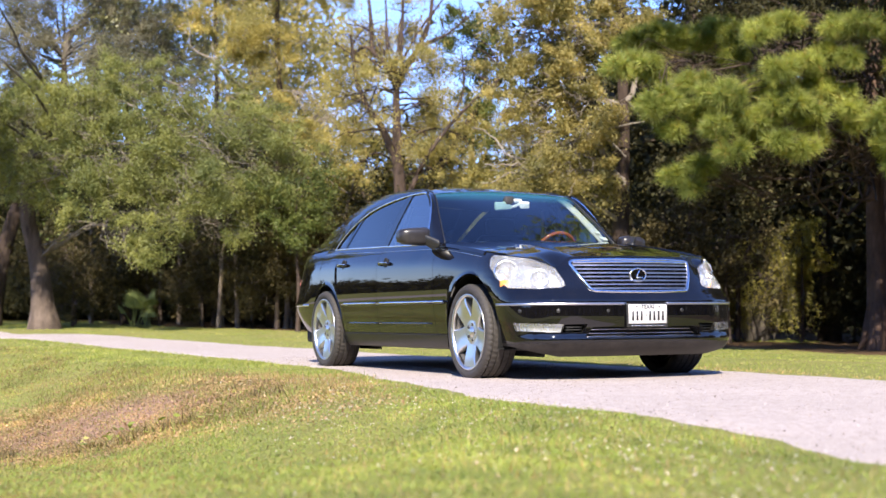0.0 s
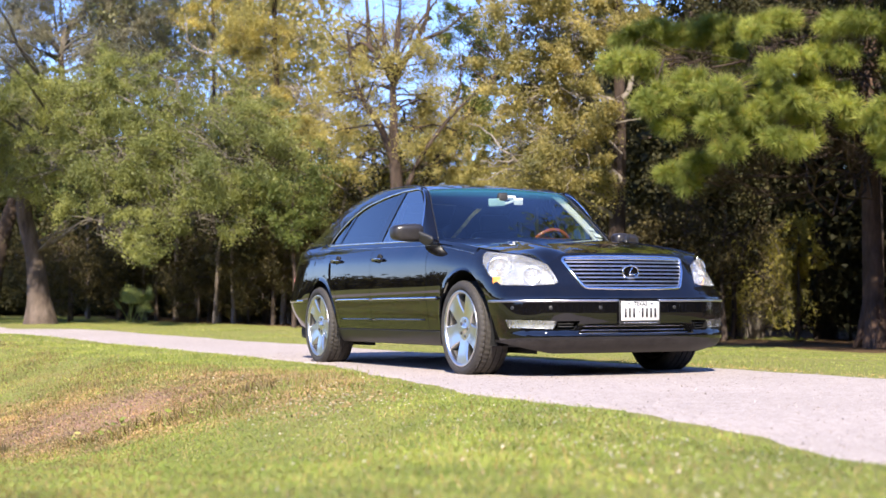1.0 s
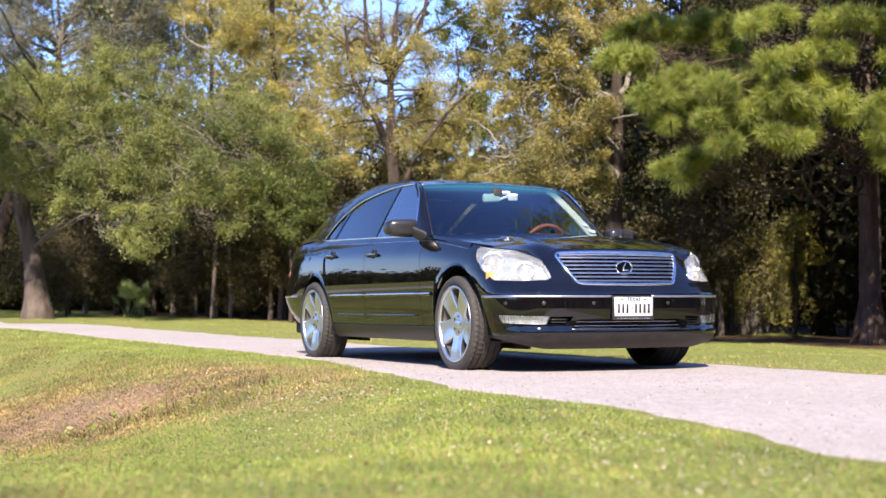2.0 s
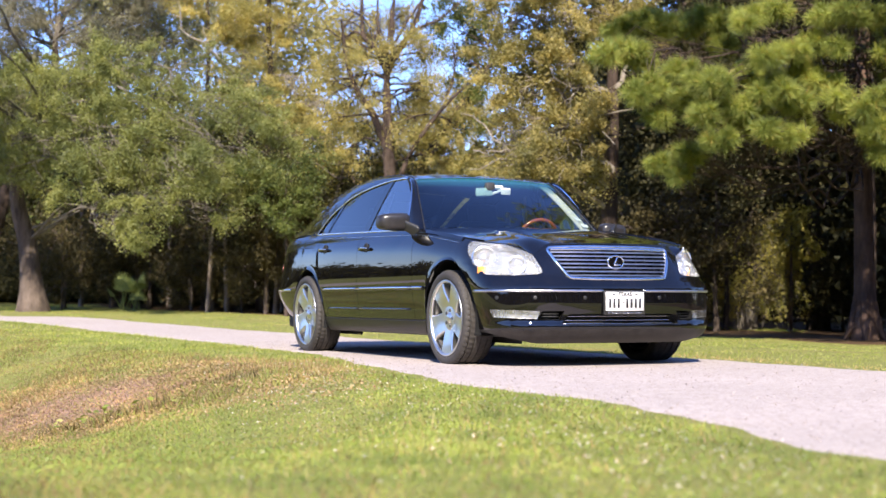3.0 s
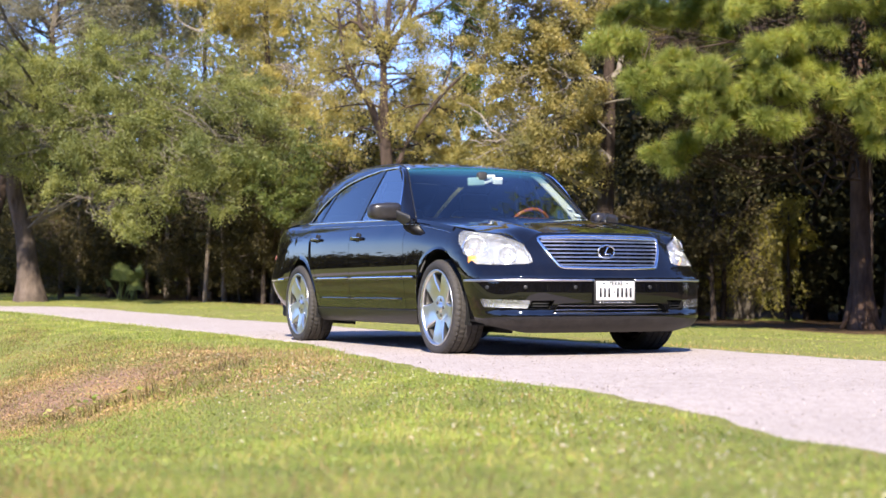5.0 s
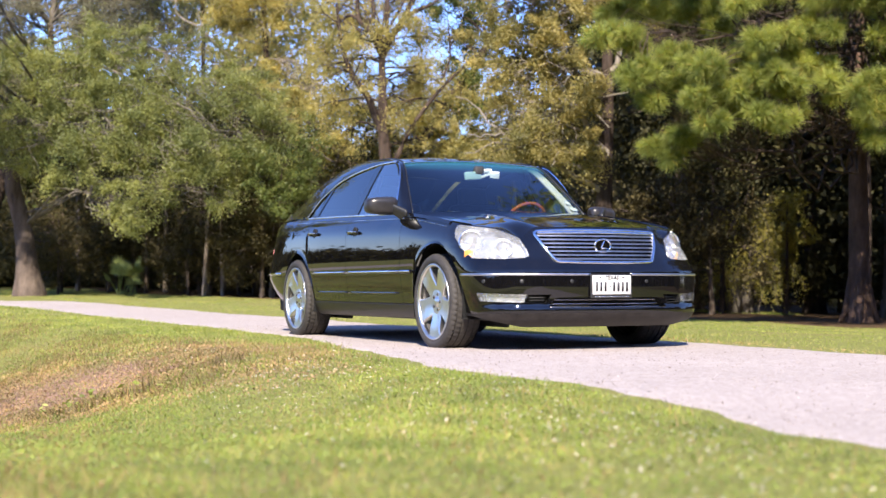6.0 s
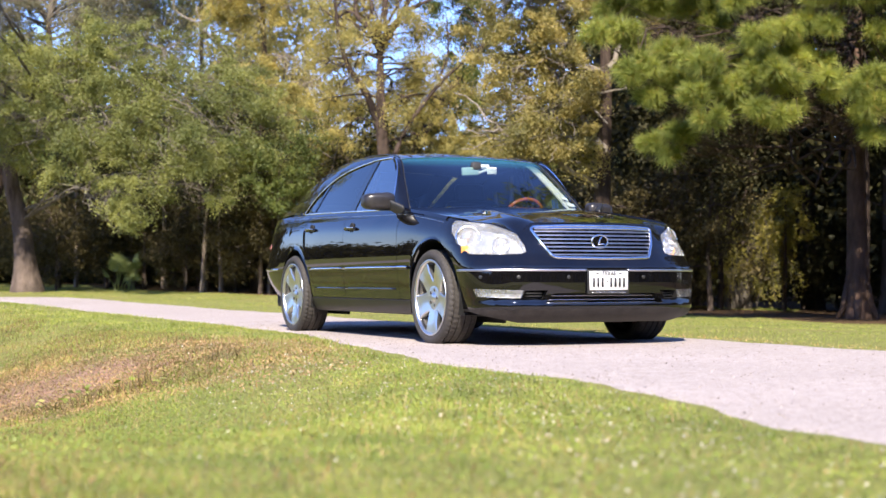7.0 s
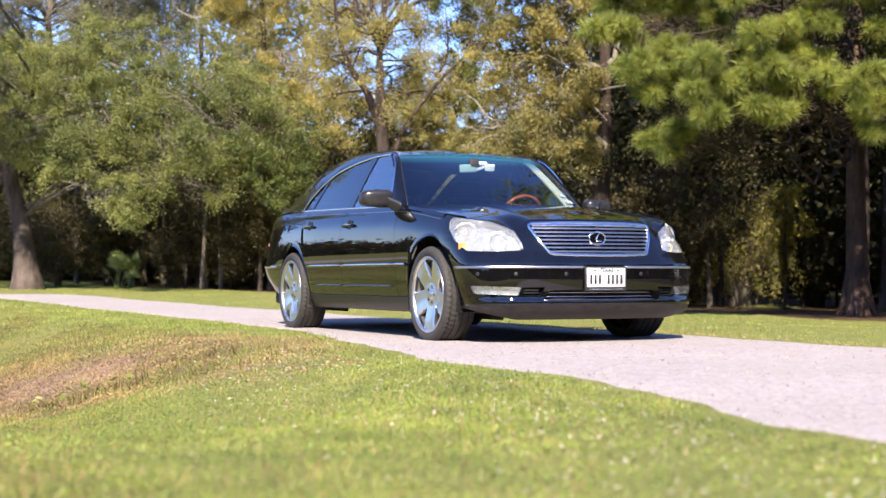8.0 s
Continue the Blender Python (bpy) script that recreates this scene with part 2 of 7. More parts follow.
NEAR_EDGE = [(-36, -34.5), (-17, -34.0), (-16.8, -12), (-16.4, -5), (-15.4, -2.5), (-14.6, -1.74), (-8.8, -1.25), (-5.4, -0.98), (-3.2, -1.02), (-1.6, -1.22), (1, -1.71), (2.0, -1.85), (3.3, -1.93), (4.3, -2.06), (5.1, -2.18), (5.7, -2.37), (6.3, -2.48), (8, -2.8), (14, -3.4), (40, -5)]
FAR_EDGE = [(-40, -34), (-23.6, -33.5), (-23.2, -14), (-22.9, -6), (-22.4, -2.6), (-21.5, -0.78), (-14.8, 0.03), (-10, 0.55), (-7.4, 0.95), (-3, 1.25), (0, 1.34), (2, 1.36), (14, 1.1), (40, 0)]


def near_edge(x):
    return curve_at(NEAR_EDGE, x) + 0.025 * np.sin(x * 2.1) + 0.02 * np.sin(x * 5.3 + 1) + 0.015 * np.sin(x * 13.0)


def far_edge(x):
    return curve_at(FAR_EDGE, x) + 0.04 * np.sin(x * 1.7 + 2) + 0.03 * np.sin(x * 6.1)


def grid_object(name, xs, ys, zf, material):
    X, Y = np.meshgrid(xs, ys, indexing="ij")
    v = np.stack([X, Y, zf(X, Y)], -1).reshape(-1, 3)
    a, b = len(xs), len(ys)
    i, j = np.meshgrid(np.arange(a - 1), np.arange(b - 1), indexing="ij")
    f = np.stack([i * b + j, (i + 1) * b + j, (i + 1) * b + j + 1, i * b + j + 1], -1).reshape(-1, 4)
    return new(name, raw_mesh(name, v, f, material, True))


def spread(fine0, fine1, n, far):
    """Even steps between fine0 and fine1, ever longer ones out to far."""
    tail = np.geomspace(0.6, far, 24)
    return np.concatenate([(fine0 - tail)[::-1], np.linspace(fine0, fine1, n), fine1 + tail])


ground = tagged(grid_object("ground", spread(-34, 14, 300, 1500), spread(-9, 16, 160, 1500), ground_z, MAT_GROUND),
                "mown lawn with a shallow bare-soil ditch", "lawn", kind="structure")


def road_sheet(name, xs, lo, hi, lift, columns=26):
    t = np.linspace(0, 1, columns)
    X = np.repeat(xs[:, None], columns, 1)
    Y = lo(xs)[:, None] * (1 - t) + hi(xs)[:, None] * t
    crown = np.minimum(1, np.minimum(t, 1 - t) / 0.06)
    Z = ground_z(X, Y) + lift * crown - 0.03 * (crown < 0.01)
    v = np.stack([X, Y, Z], -1).reshape(-1, 3)
    i, j = np.meshgrid(np.arange(len(xs) - 1), np.arange(columns - 1), indexing="ij")
    f = np.stack([i * columns + j, (i + 1) * columns + j, (i + 1) * columns + j + 1, i * columns + j + 1], -1).reshape(-1, 4)
    return new(name, raw_mesh(name, v, f, MAT_ROAD, True))


tagged(road_sheet("road", np.concatenate([np.linspace(-36, -12, 120), np.linspace(-11.9, 12, 480), np.linspace(12.2, 39, 60)]), near_edge, far_edge, 0.012),
       "narrow pale gravel-concrete lane across the lawn", "road", kind="structure")

def litter_patch():
    """The shaded forest floor: dead leaves and pine straw under the trees."""
    xs, ys = np.linspace(-60, 30, 160), np.linspace(0, 1, 40)
    X = np.repeat(xs[:, None], 40, 1)
    front = curve_at([(-60, 2.0), (-24, 2.2), (-16, 4.6), (-10, 7.4), (-4, 8.2), (4, 9.5), (30, 13)], xs) + 0.25 * np.sin(xs * 1.3) + 0.15 * np.sin(xs * 3.7)
    Y = front[:, None] + ys[None] ** 2 * 50
    Z = ground_z(X, Y) + 0.012 * np.minimum(1, ys[None] * 30) - 0.004
    v = np.stack([X, Y, Z], -1).reshape(-1, 3)
    i, j = np.meshgrid(np.arange(159), np.arange(39), indexing="ij")
    f = np.stack([i * 40 + j, (i + 1) * 40 + j, (i + 1) * 40 + j + 1, i * 40 + j + 1], -1).reshape(-1, 4)
    tagged(new("forest_floor", raw_mesh("forest_floor", v, f, MAT_LITTER, True)), "brown leaf litter and pine straw under the trees", "forest floor", kind="structure")


litter_patch()


# ---- trees ----
def leaf_quads(rng, centres, size, droop=0.3, slim=0.5, simple=False):
    """One leaf at each centre, turned at random: a diamond, or a plain triangle for far foliage."""
    n = len(centres)
    a = unit(rng.normal(size=(n, 3)) + np.array([0, 0, -droop]))
    b = unit(np.cross(a, rng.normal(size=(n, 3))))
    s = (size * rng.uniform(0.6, 1.35, n))[:, None]
    c = centres
    if simple:
        v = np.stack([c - a * s * 0.6, c + b * s * slim * 0.75 + a * s * 0.3, c - b * s * slim * 0.75 + a * s * 0.3], 1).reshape(-1, 3)
        return v, np.arange(n * 3).reshape(-1, 3)
    v = np.stack([c - a * s * 0.5, c + b * s * slim * 0.5 + a * s * 0.05, c + a * s * 0.5, c - b * s * slim * 0.5 + a * s * 0.05], 1).reshape(-1, 3)
    return v, np.arange(n * 4).reshape(-1, 4)


def limb(rng, a, b, ra, rb, n=9, bend=0.12, sag=0.0):
    """A crooked limb from a to b."""
    a, b = np.array(a, float), np.array(b, float)
    t = np.linspace(0, 1, n)
    p = a + (b - a) * t[:, None]
    span = np.linalg.norm(b - a)
    w = np.cumsum(rng.normal(size=(n, 3)), 0)
    w = w - w[0] - (w[-1] - w[0]) * t[:, None]
    p = p + w * span * bend * 0.25
    p[:, 2] += -sag * span * np.sin(t * math.pi)
    return p, ra + (rb - ra) * t**0.8


def bough(rng, a, b, ra, rb, n=12, rise=0.25, wave=0.03):
    """A limb that leaves the trunk upwards and arches over to its end."""
    a, b = np.array(a, float), np.array(b, float)
    span = np.linalg.norm(b - a)
    mid = (a + b) * 0.5 + np.array([0, 0, rise * span]) + rng.normal(size=3) * span * 0.08
    t = np.linspace(0, 1, n)[:, None]
    p = a * (1 - t) ** 2 + mid * 2 * t * (1 - t) + b * t**2
    w = np.sin(t * math.pi * 2 * rng.uniform(0.8, 1.6, 3) + rng.uniform(0, 6, 3)) * t * (1 - t) * 4
    p = p + w * span * wave
    return p, ra + (rb - ra) * t[:, 0] ** 0.7


def tree(name, seed, base, trunk, girth, lobes, leaf, bark, leaves, size, label, category="tree", clump=0.35, clump_n=26,
         flare=1.6, gap=0.0, twigs=14, extra=(), slim=0.5, group="", puffs=17, ways=(), simple=False, twig=None, squash=0.55):
    """A tree: a trunk through given points, a limb to each lobe of the crown, twigs, and leaves in clumps within the lobes.
    lobes: (x, y, z, radius, flatness) from the base; extra: bare limbs (from, to, girth); ways: main limbs (points, girth)."""
    rng = np.random.default_rng(seed)
    top = new(name)
    z0 = float(ground_z(base[0], base[1]))
    top.location = (base[0], base[1], z0)
    pts = np.array(trunk, float)
    tt = np.linspace(0, 1, 5 * len(pts))
    k = np.linspace(0, 1, len(pts))
    path = np.stack([curve_at(list(zip(k, pts[:, i])), tt) for i in range(3)], -1)
    rad = girth * (1 - 0.72 * tt) * (1 + (flare - 1) * np.exp(-tt * 16))
    path[0, 2] = -0.15
    wood = [tube(path, rad, 14)]
    for a, b, g in extra:
        p, r = limb(rng, a, b, g, g * 0.45, 12, 0.1)
        wood.append(tube(p, r, 8))
        for _ in range(4):
            q = p[rng.integers(4, 12)]
            e = q + unit(rng.normal(size=3) + np.array([0, 0, 0.5])) * rng.uniform(0.5, 1.2)
            wood.append(tube(*limb(rng, q, e, g * 0.35, 0.008, 6, 0.4), 5))
    for points, g in ways:
        q = np.array(points, float)
        s = np.linspace(0, 1, 6 * len(q))
        kk = np.linspace(0, 1, len(q))
        p = np.stack([curve_at(list(zip(kk, q[:, i])), s) for i in range(3)], -1)
        wood.append(tube(p, g * (1 - 0.72 * s), 9))
        for _ in range(7):
            j = p[rng.integers(5, len(p))]
            e = j + unit(rng.normal(size=3) + np.array([0, 0, 0.6])) * rng.uniform(0.3, 0.9)
            wood.append(tube(*bough(rng, j, e, g * 0.22, 0.005, 7), 5))
    heads, weights = [], []
    for lx, ly, lz, lr, flat in lobes:
        c = np.array([lx, ly, lz])
        d = np.linalg.norm(path - c, axis=1) + np.where(path[:, 2] > lz + 0.8, 1.5, 0.0) + np.where(path[:, 2] < min(1.7, 0.3 * path[-1, 2]), 6.0, 0)
        s = path[int(np.argmin(d))]
        p, r = bough(rng, s, c, min(girth * 0.33, 0.018 + 0.02 * lr), 0.008, 10)
        wood.append(tube(p, r, 7))
        for _ in range(twigs):
            q = p[max(6, rng.integers(3, 10))]
            o = unit(rng.normal(size=3)) * lr * rng.uniform(0.5, 1.0) * np.array([1, 1, flat])
            wood.append(tube(*limb(rng, q, c + o, 0.012, 0.004, 6, 0.5), 4))
        m = max(8, int(puffs * lr**2))
        o = unit(rng.normal(size=(m, 3))) * (rng.uniform(0.25, 1.0, (m, 1)) ** 0.45) * lr * np.array([1, 1, flat])
        o *= 1 + 0.35 * np.sin(o[:, :1] * 3.1 + o[:, 1:2] * 2.3 + lx)
        heads.append(c + o)
        weights.append(np.full(m, lr))
    heads = np.concatenate(heads)
    if gap > 0:
        # openings about a metre apart, where the dark inside of the crown shows
        wave = sum(np.sin(heads @ unit(rng.normal(size=3)) * k + rng.uniform(0, 6)) for k in (4.2, 5.3, 6.1, 8.7))
        heads = heads[wave > np.quantile(wave, gap)]
    count = max(1, int(leaves / max(1, len(heads))))
    rep = np.repeat(heads, count, 0)
    # each clump is a spray, long one way and thin another
    long = unit(rng.normal(size=heads.shape) * np.array([1, 1, 0.6]))
    flat = unit(np.cross(long, rng.normal(size=heads.shape)))
    puff = rng.uniform(0.45, 1.45, len(heads))[:, None] * clump
    g = rng.normal(size=rep.shape)
    spot = rep + np.repeat(long * puff * 1.25, count, 0) * g[:, :1] + np.repeat(flat * puff * 0.75, count, 0) * g[:, 1:2]
    spot = spot + np.repeat(np.cross(long, flat) * puff * 0.4, count, 0) * g[:, 2:] * np.array([1, 1, squash])
    spot = spot[spot[:, 2] > 0.12]
    v, f = leaf_quads(rng, spot, size, 0.4, slim, simple)
    child("trunk", raw_mesh(name + "_trunk", *wood[0], bark, True), top)
    child("branch", raw_mesh(name + "_branch", *merge(wood[1:]), twig or bark, True), top, kind="stuff")
    child("crown", raw_mesh(name + "_crown", v, f, leaf), top)
    return tagged(top, label, category, group)


L = 0.75
MAT_ASH_BARK = bark_mat("ash_bark", (0.022, 0.016, 0.013), (0.1, 0.072, 0.058), 8.0)
tree("live_oak", 11, (-20.69, -0.29), [(0, 0, 0), (-0.05, -0.1, 1.2), (0, -0.35, 2.4), (0.4, -0.2, 3.4), (0.6, 0.2, 4.4)], 0.225,
     [(1.1, -0.6, 3.3, 1.4, L), (1.8, 0.6, 3.5, 1.4, L), (2.1, -0.1, 2.9, 0.9, L), (2.6, 1.3, 3.0, 1.2, L), (3.0, 0.9, 2.5, 0.8, L), (2.7, 2.3, 3.5, 1.4, L),
      (3.5, 2.1, 2.65, 1.0, L), (2.9, 3.4, 3.2, 1.2, L), (3.8, 3.1, 2.5, 0.9, L), (1.7, 1.7, 4.5, 1.2, L), (2.1, 3.2, 4.2, 1.1, L), (3.2, 1.4, 1.75, 0.5, L),
      # The last four lobes are out of view, added to shade the crown's left.
      (3.1, 3.8, 2.6, 0.8, L), (3.3, 1.15, 1.35, 0.42, L), (3.5, 1.9, 1.95, 0.4, L), (3.6, 2.9, 1.8, 0.35, L), (1.4, -1.7, 3.8, 1.4, L), (0.6, -1.4, 4.3, 1.2, L), (-1.5, 1.5, 4.2, 1.6, L), (1.2, 0.6, 4.6, 1.0, L), (-1.5, -2.5, 4.5, 2.0, L), (3.6, -2.3, 5.2, 1.0, L), (3.0, -2.5, 4.3, 0.8, L), (4.4, -2.6, 5.9, 1.0, L), (3.9, -2.6, 4.6, 0.8, L)],
     MAT_OAK_LEAF, MAT_BARK, 300000, 0.038, "spreading live oak with a grey flared trunk", puffs=28, gap=0.22, clump=0.14, flare=1.75, twigs=15, simple=True, twig=MAT_GREY_TWIG, squash=1.0)
tree("mossy_oak", 12, (-24.3, -0.9), [(0, 0, 0), (0.2, 0.4, 2.0), (0.5, 1.1, 4.0), (0.71, 1.52, 5.2), (0.7, 1.5, 5.95)], 0.2,
     [(1.41, 0.49, 6.17, 0.7, L), (1.45, 0.67, 5.02, 0.6, L), (1.85, 2.14, 5.86, 0.35, L), (1.61, 2.68, 6.19, 0.6, L), (1.79, 3.02, 5.56, 0.5, L), (1.3, 0.47, 4.12, 0.7, L), (0.4, 0.6, 4.2, 0.9, L), (0.5, 0.75, 5.2, 0.75, L), (0.45, 0.7, 6.2, 0.7, L), (0.5, 0.4, 7.0, 0.9, L), (1.3, 2.8, 6.4, 0.7, L), (1.6, 3.4, 6.7, 0.8, L), (1.2, 2.6, 5.5, 0.6, L), (1.6, 3.9, 5.8, 0.9, L),
      (0.3, 0.55, 5.7, 0.6, L), (0.35, 0.7, 6.8, 0.6, L), (1.0, 2.2, 5.9, 0.4, L), (0.95, 2.1, 6.9, 0.45, L), (0.6, 1.4, 7.8, 0.9, L), (1.2, 2.3, 7.3, 0.7, L), (1.4, -0.9, 5.8, 1.3, L), (2.0, -2.0, 4.5, 1.5, L)],
     MAT_MOSS, MAT_ASH_BARK, 150000, 0.055, "tall oak hung with grey moss", clump=0.17, puffs=26, gap=0.15, slim=0.3, squash=1.0, twig=MAT_GREY_TWIG,
     ways=[([(0.7, 1.5, 5.9), (0.6, 1.28, 6.27), (0.5, 1.05, 6.6), (0.4, 0.8, 7.4)], 0.06), ([(0.7, 1.5, 5.9), (0.76, 1.62, 6.5), (0.89, 1.9, 6.66), (1.0, 2.2, 7.4)], 0.065),
           ([(0.72, 1.53, 6.1), (0.66, 1.42, 6.4), (0.6, 1.3, 7.4)], 0.04), ([(0.8, 1.9, 4.6), (1.02, 2.19, 6.0), (1.07, 2.3, 6.64), (1.0, 2.0, 7.6)], 0.06)])
tree("golden_elm", 13, (-21.0, 4.6), [(0, 0, 0), (0.3, -0.2, 2.0), (0.8, -0.1, 4.0), (1.2, -0.3, 6.0), (1.2, -0.3, 9.0)], 0.12,
     [(1.3, -0.7, 5.7, 1.1, L), (1.5, 0.2, 4.8, 0.85, L), (1.4, -0.5, 4.5, 0.7, L), (1.2, -1.2, 6.0, 1.0, L), (1.6, 0.1, 5.9, 0.5, L), (1.5, 0.9, 3.5, 0.7, L), (1.6, 0.75, 4.3, 0.5, L),
      (1.7, -0.3, 7.1, 1.5, L), (1.3, -1.4, 6.8, 1.3, L), (1.0, -0.2, 8.6, 1.6, L), (0.9, 0.6, 2.4, 1.2, L)],
     MAT_GOLD_LEAF, MAT_ASH_BARK, 160000, 0.032, "elm with golden autumn leaves", clump=0.16, puffs=26, gap=0.4, twig=MAT_TWIG, twigs=22, simple=True, squash=0.85,
     extra=[((0.8, -0.1, 3.9), (1.9, -1.9, 5.4), 0.07), ((0.8, -0.1, 3.2), (1.9, -1.4, 3.6), 0.05)])
tree("young_elm", 29, (-17.0, 3.75), [(0, 0, 0), (0.05, 0.0, 0.9), (0.0, -0.05, 1.9), (0.1, 0.0, 2.8)], 0.045,
     [(0.2, -0.5, 2.2, 0.35, L), (0.4, -0.05, 2.5, 0.45, L), (0.2, -0.7, 2.7, 0.35, L), (0.3, -0.2, 1.8, 0.35, L), (0.45, 0.2, 2.9, 0.4, L), (0.2, 0.15, 2.1, 0.3, L)],
     MAT_GREEN_LEAF, MAT_ASH_BARK, 13000, 0.036, "young elm with dull green leaves at the wood's edge", clump=0.13, puffs=60, twigs=6, flare=1.2, simple=True, squash=0.85)
tree("forked_ash", 14, (-16.0, 5.45), [(0, 0, 0), (0.03, 0.02, 1.3), (0.01, 0.0, 2.5), (-0.02, -0.05, 3.4), (-0.03, -0.06, 4.2), (-0.03, -0.07, 4.85)], 0.175,
     [(-0.75, -0.88, 5.3, 0.4, L), (-0.65, -0.58, 5.9, 0.45, L), (-0.45, 0.42, 6.4, 0.35, L), (-0.95, -0.83, 4.5, 0.5, L), (-0.95, -0.88, 3.8, 0.6, L), (-0.45, 0.82, 3.8, 0.45, L), (-0.15, 1.52, 3.7, 0.6, L), (-0.85, -0.58, 3.2, 0.6, L), (-0.25, 1.12, 3, 0.7, L),
      (-0.35, 0.12, 7.3, 0.9, L), (0.15, 1.62, 7.1, 0.8, L), (-0.95, -0.43, 5.1, 0.4, L), (-0.85, -0.18, 5.85, 0.45, L), (-0.65, 0.52, 5.9, 0.25, L), (-0.55, 0.82, 4.3, 0.35, L), (-0.35, 1.52, 4.2, 0.4, L), (-0.55, 0.82, 5.3, 0.2, L),
      (-1.36, -0.77, 4.83, 0.34, L), (-1.31, -0.5, 4.51, 0.34, L), (-1.11, -0.23, 5.1, 0.34, L), (-1.13, -0.1, 4.62, 0.34, L), (-1.12, 0.07, 4.29, 0.34, L), (-1.32, -0.38, 4.13, 0.34, L), (-0.7, 0.97, 4.52, 0.34, L), (-0.78, 0.89, 4.19, 0.34, L), (-0.93, 0.59, 4.08, 0.34, L), (-0.55, 1.09, 5.06, 0.34, L), (-0.84, 0.49, 4.95, 0.34, L), (-0.96, -0.05, 5.48, 0.34, L), (-1.09, -0.41, 5.58, 0.34, L), (-0.76, 0.34, 5.7, 0.34, L), (0.35, -0.45, 4, 0.24, L), (0.35, -0.75, 4.75, 0.24, L), (0.3, 0.15, 3.5, 0.24, L), (0.5, 0.6, 4.4, 0.24, L), (0.4, 0.3, 5.3, 0.24, L), (0.35, -0.2, 5, 0.24, L)],
     MAT_GOLD_LEAF, MAT_ASH_BARK, 66000, 0.034, "tall forked ash with thin yellow-green leaves", clump=0.17, gap=0.05, twigs=5, puffs=30, simple=True,
     ways=[([(-0.03, -0.07, 4.7), (-0.13, -0.27, 5.13), (-0.22, -0.47, 5.38), (-0.23, -0.5, 6.1), (-0.3, -0.7, 7.2)], 0.07), ([(-0.2, -0.42, 5.33), (-0.28, -0.62, 5.42), (-0.37, -0.82, 5.3), (-0.5, -1.1, 5.5)], 0.035),
           ([(-0.03, -0.07, 4.65), (0.05, 0.11, 5.03), (0.16, 0.35, 5.45), (0.25, 0.55, 6.1), (0.3, 0.6, 7.3)], 0.078), ([(0.13, 0.3, 5.38), (0.26, 0.55, 5.52), (0.36, 0.77, 5.62), (0.6, 1.2, 6.0)], 0.05),
           ([(0.02, 0.05, 4.95), (0.01, 0.02, 5.4), (0.03, 0.06, 6.1), (0.0, 0.1, 7.4)], 0.05), ([(-0.02, -0.03, 3.1), (0.0, -0.36, 3.85), (-0.05, -0.68, 4.33), (-0.1, -0.86, 4.9), (-0.1, -0.95, 5.6)], 0.085),
           ([(0.0, 0.05, 2.3), (0.2, 0.31, 3.1), (0.5, 0.88, 4.0), (0.72, 1.36, 4.5), (0.95, 1.8, 4.9)], 0.055), ([(0.45, 0.95, 4.2), (0.5, 1.1, 4.7), (0.5, 1.05, 5.4)], 0.03)])
tree("leaning_oak", 19, (-17.9, 7.3), [(0, 0, 0), (0.2, -0.7, 1.5), (0.47, -0.59, 2.94), (0.69, -0.27, 3.61), (0.92, 0.05, 4.23), (1.18, 0.43, 4.72), (1.36, 0.59, 5.27)], 0.13,
     [(0.93, -0.26, 5.22, 0.42, L), (0.66, 0.37, 5.13, 0.45, L), (0.39, 0.75, 5.72, 0.45, L), (1.09, -0.15, 5.77, 0.4, L), (0.47, 0.14, 4.69, 0.3, L), (0.38, 0.96, 5.1, 0.35, L), (1.07, 0.29, 4.45, 0.28, L),
      (0.67, -0.08, 6.24, 0.45, L), (0.51, 0.76, 6.28, 0.4, L), (0.92, 0.18, 3.78, 0.3, L)],
     MAT_GREEN_LEAF, MAT_ASH_BARK, 24000, 0.04, "leaning oak with sparse dark green leaves", clump=0.16, puffs=40, twigs=6, simple=True, squash=0.9, gap=0.35)
tree("yellow_maple", 15, (-20.4, 8.9), [(0, 0, 0), (0.2, -0.4, 1.6), (0.4, -0.9, 3.0), (0.5, -1.0, 4.4)], 0.15,
     [(0.2, -2.5, 3.3, 1.1, L), (0.6, -1.4, 3.4, 1.0, L), (0.6, -0.4, 3.7, 1.0, L), (1.3, 0.1, 3.0, 1.1, L), (0.3, -3.3, 2.6, 1.1, L), (1.3, -0.9, 2.8, 1.0, L), (0.6, 1.2, 3.2, 1.3, L), (0.4, -2.3, 4.3, 0.7, L), (0.7, -1.2, 4.4, 0.7, L), (0.6, -0.2, 4.5, 0.6, L), (1.0, 0.7, 4.2, 0.7, L), (1.6, -2.0, 3.6, 0.7, L)],
     MAT_PALE_LEAF, MAT_TWIG, 135000, 0.036, "low maple with yellow leaves", puffs=26, gap=0.1, clump=0.16, twig=MAT_TWIG, twigs=22, simple=True, squash=0.85)
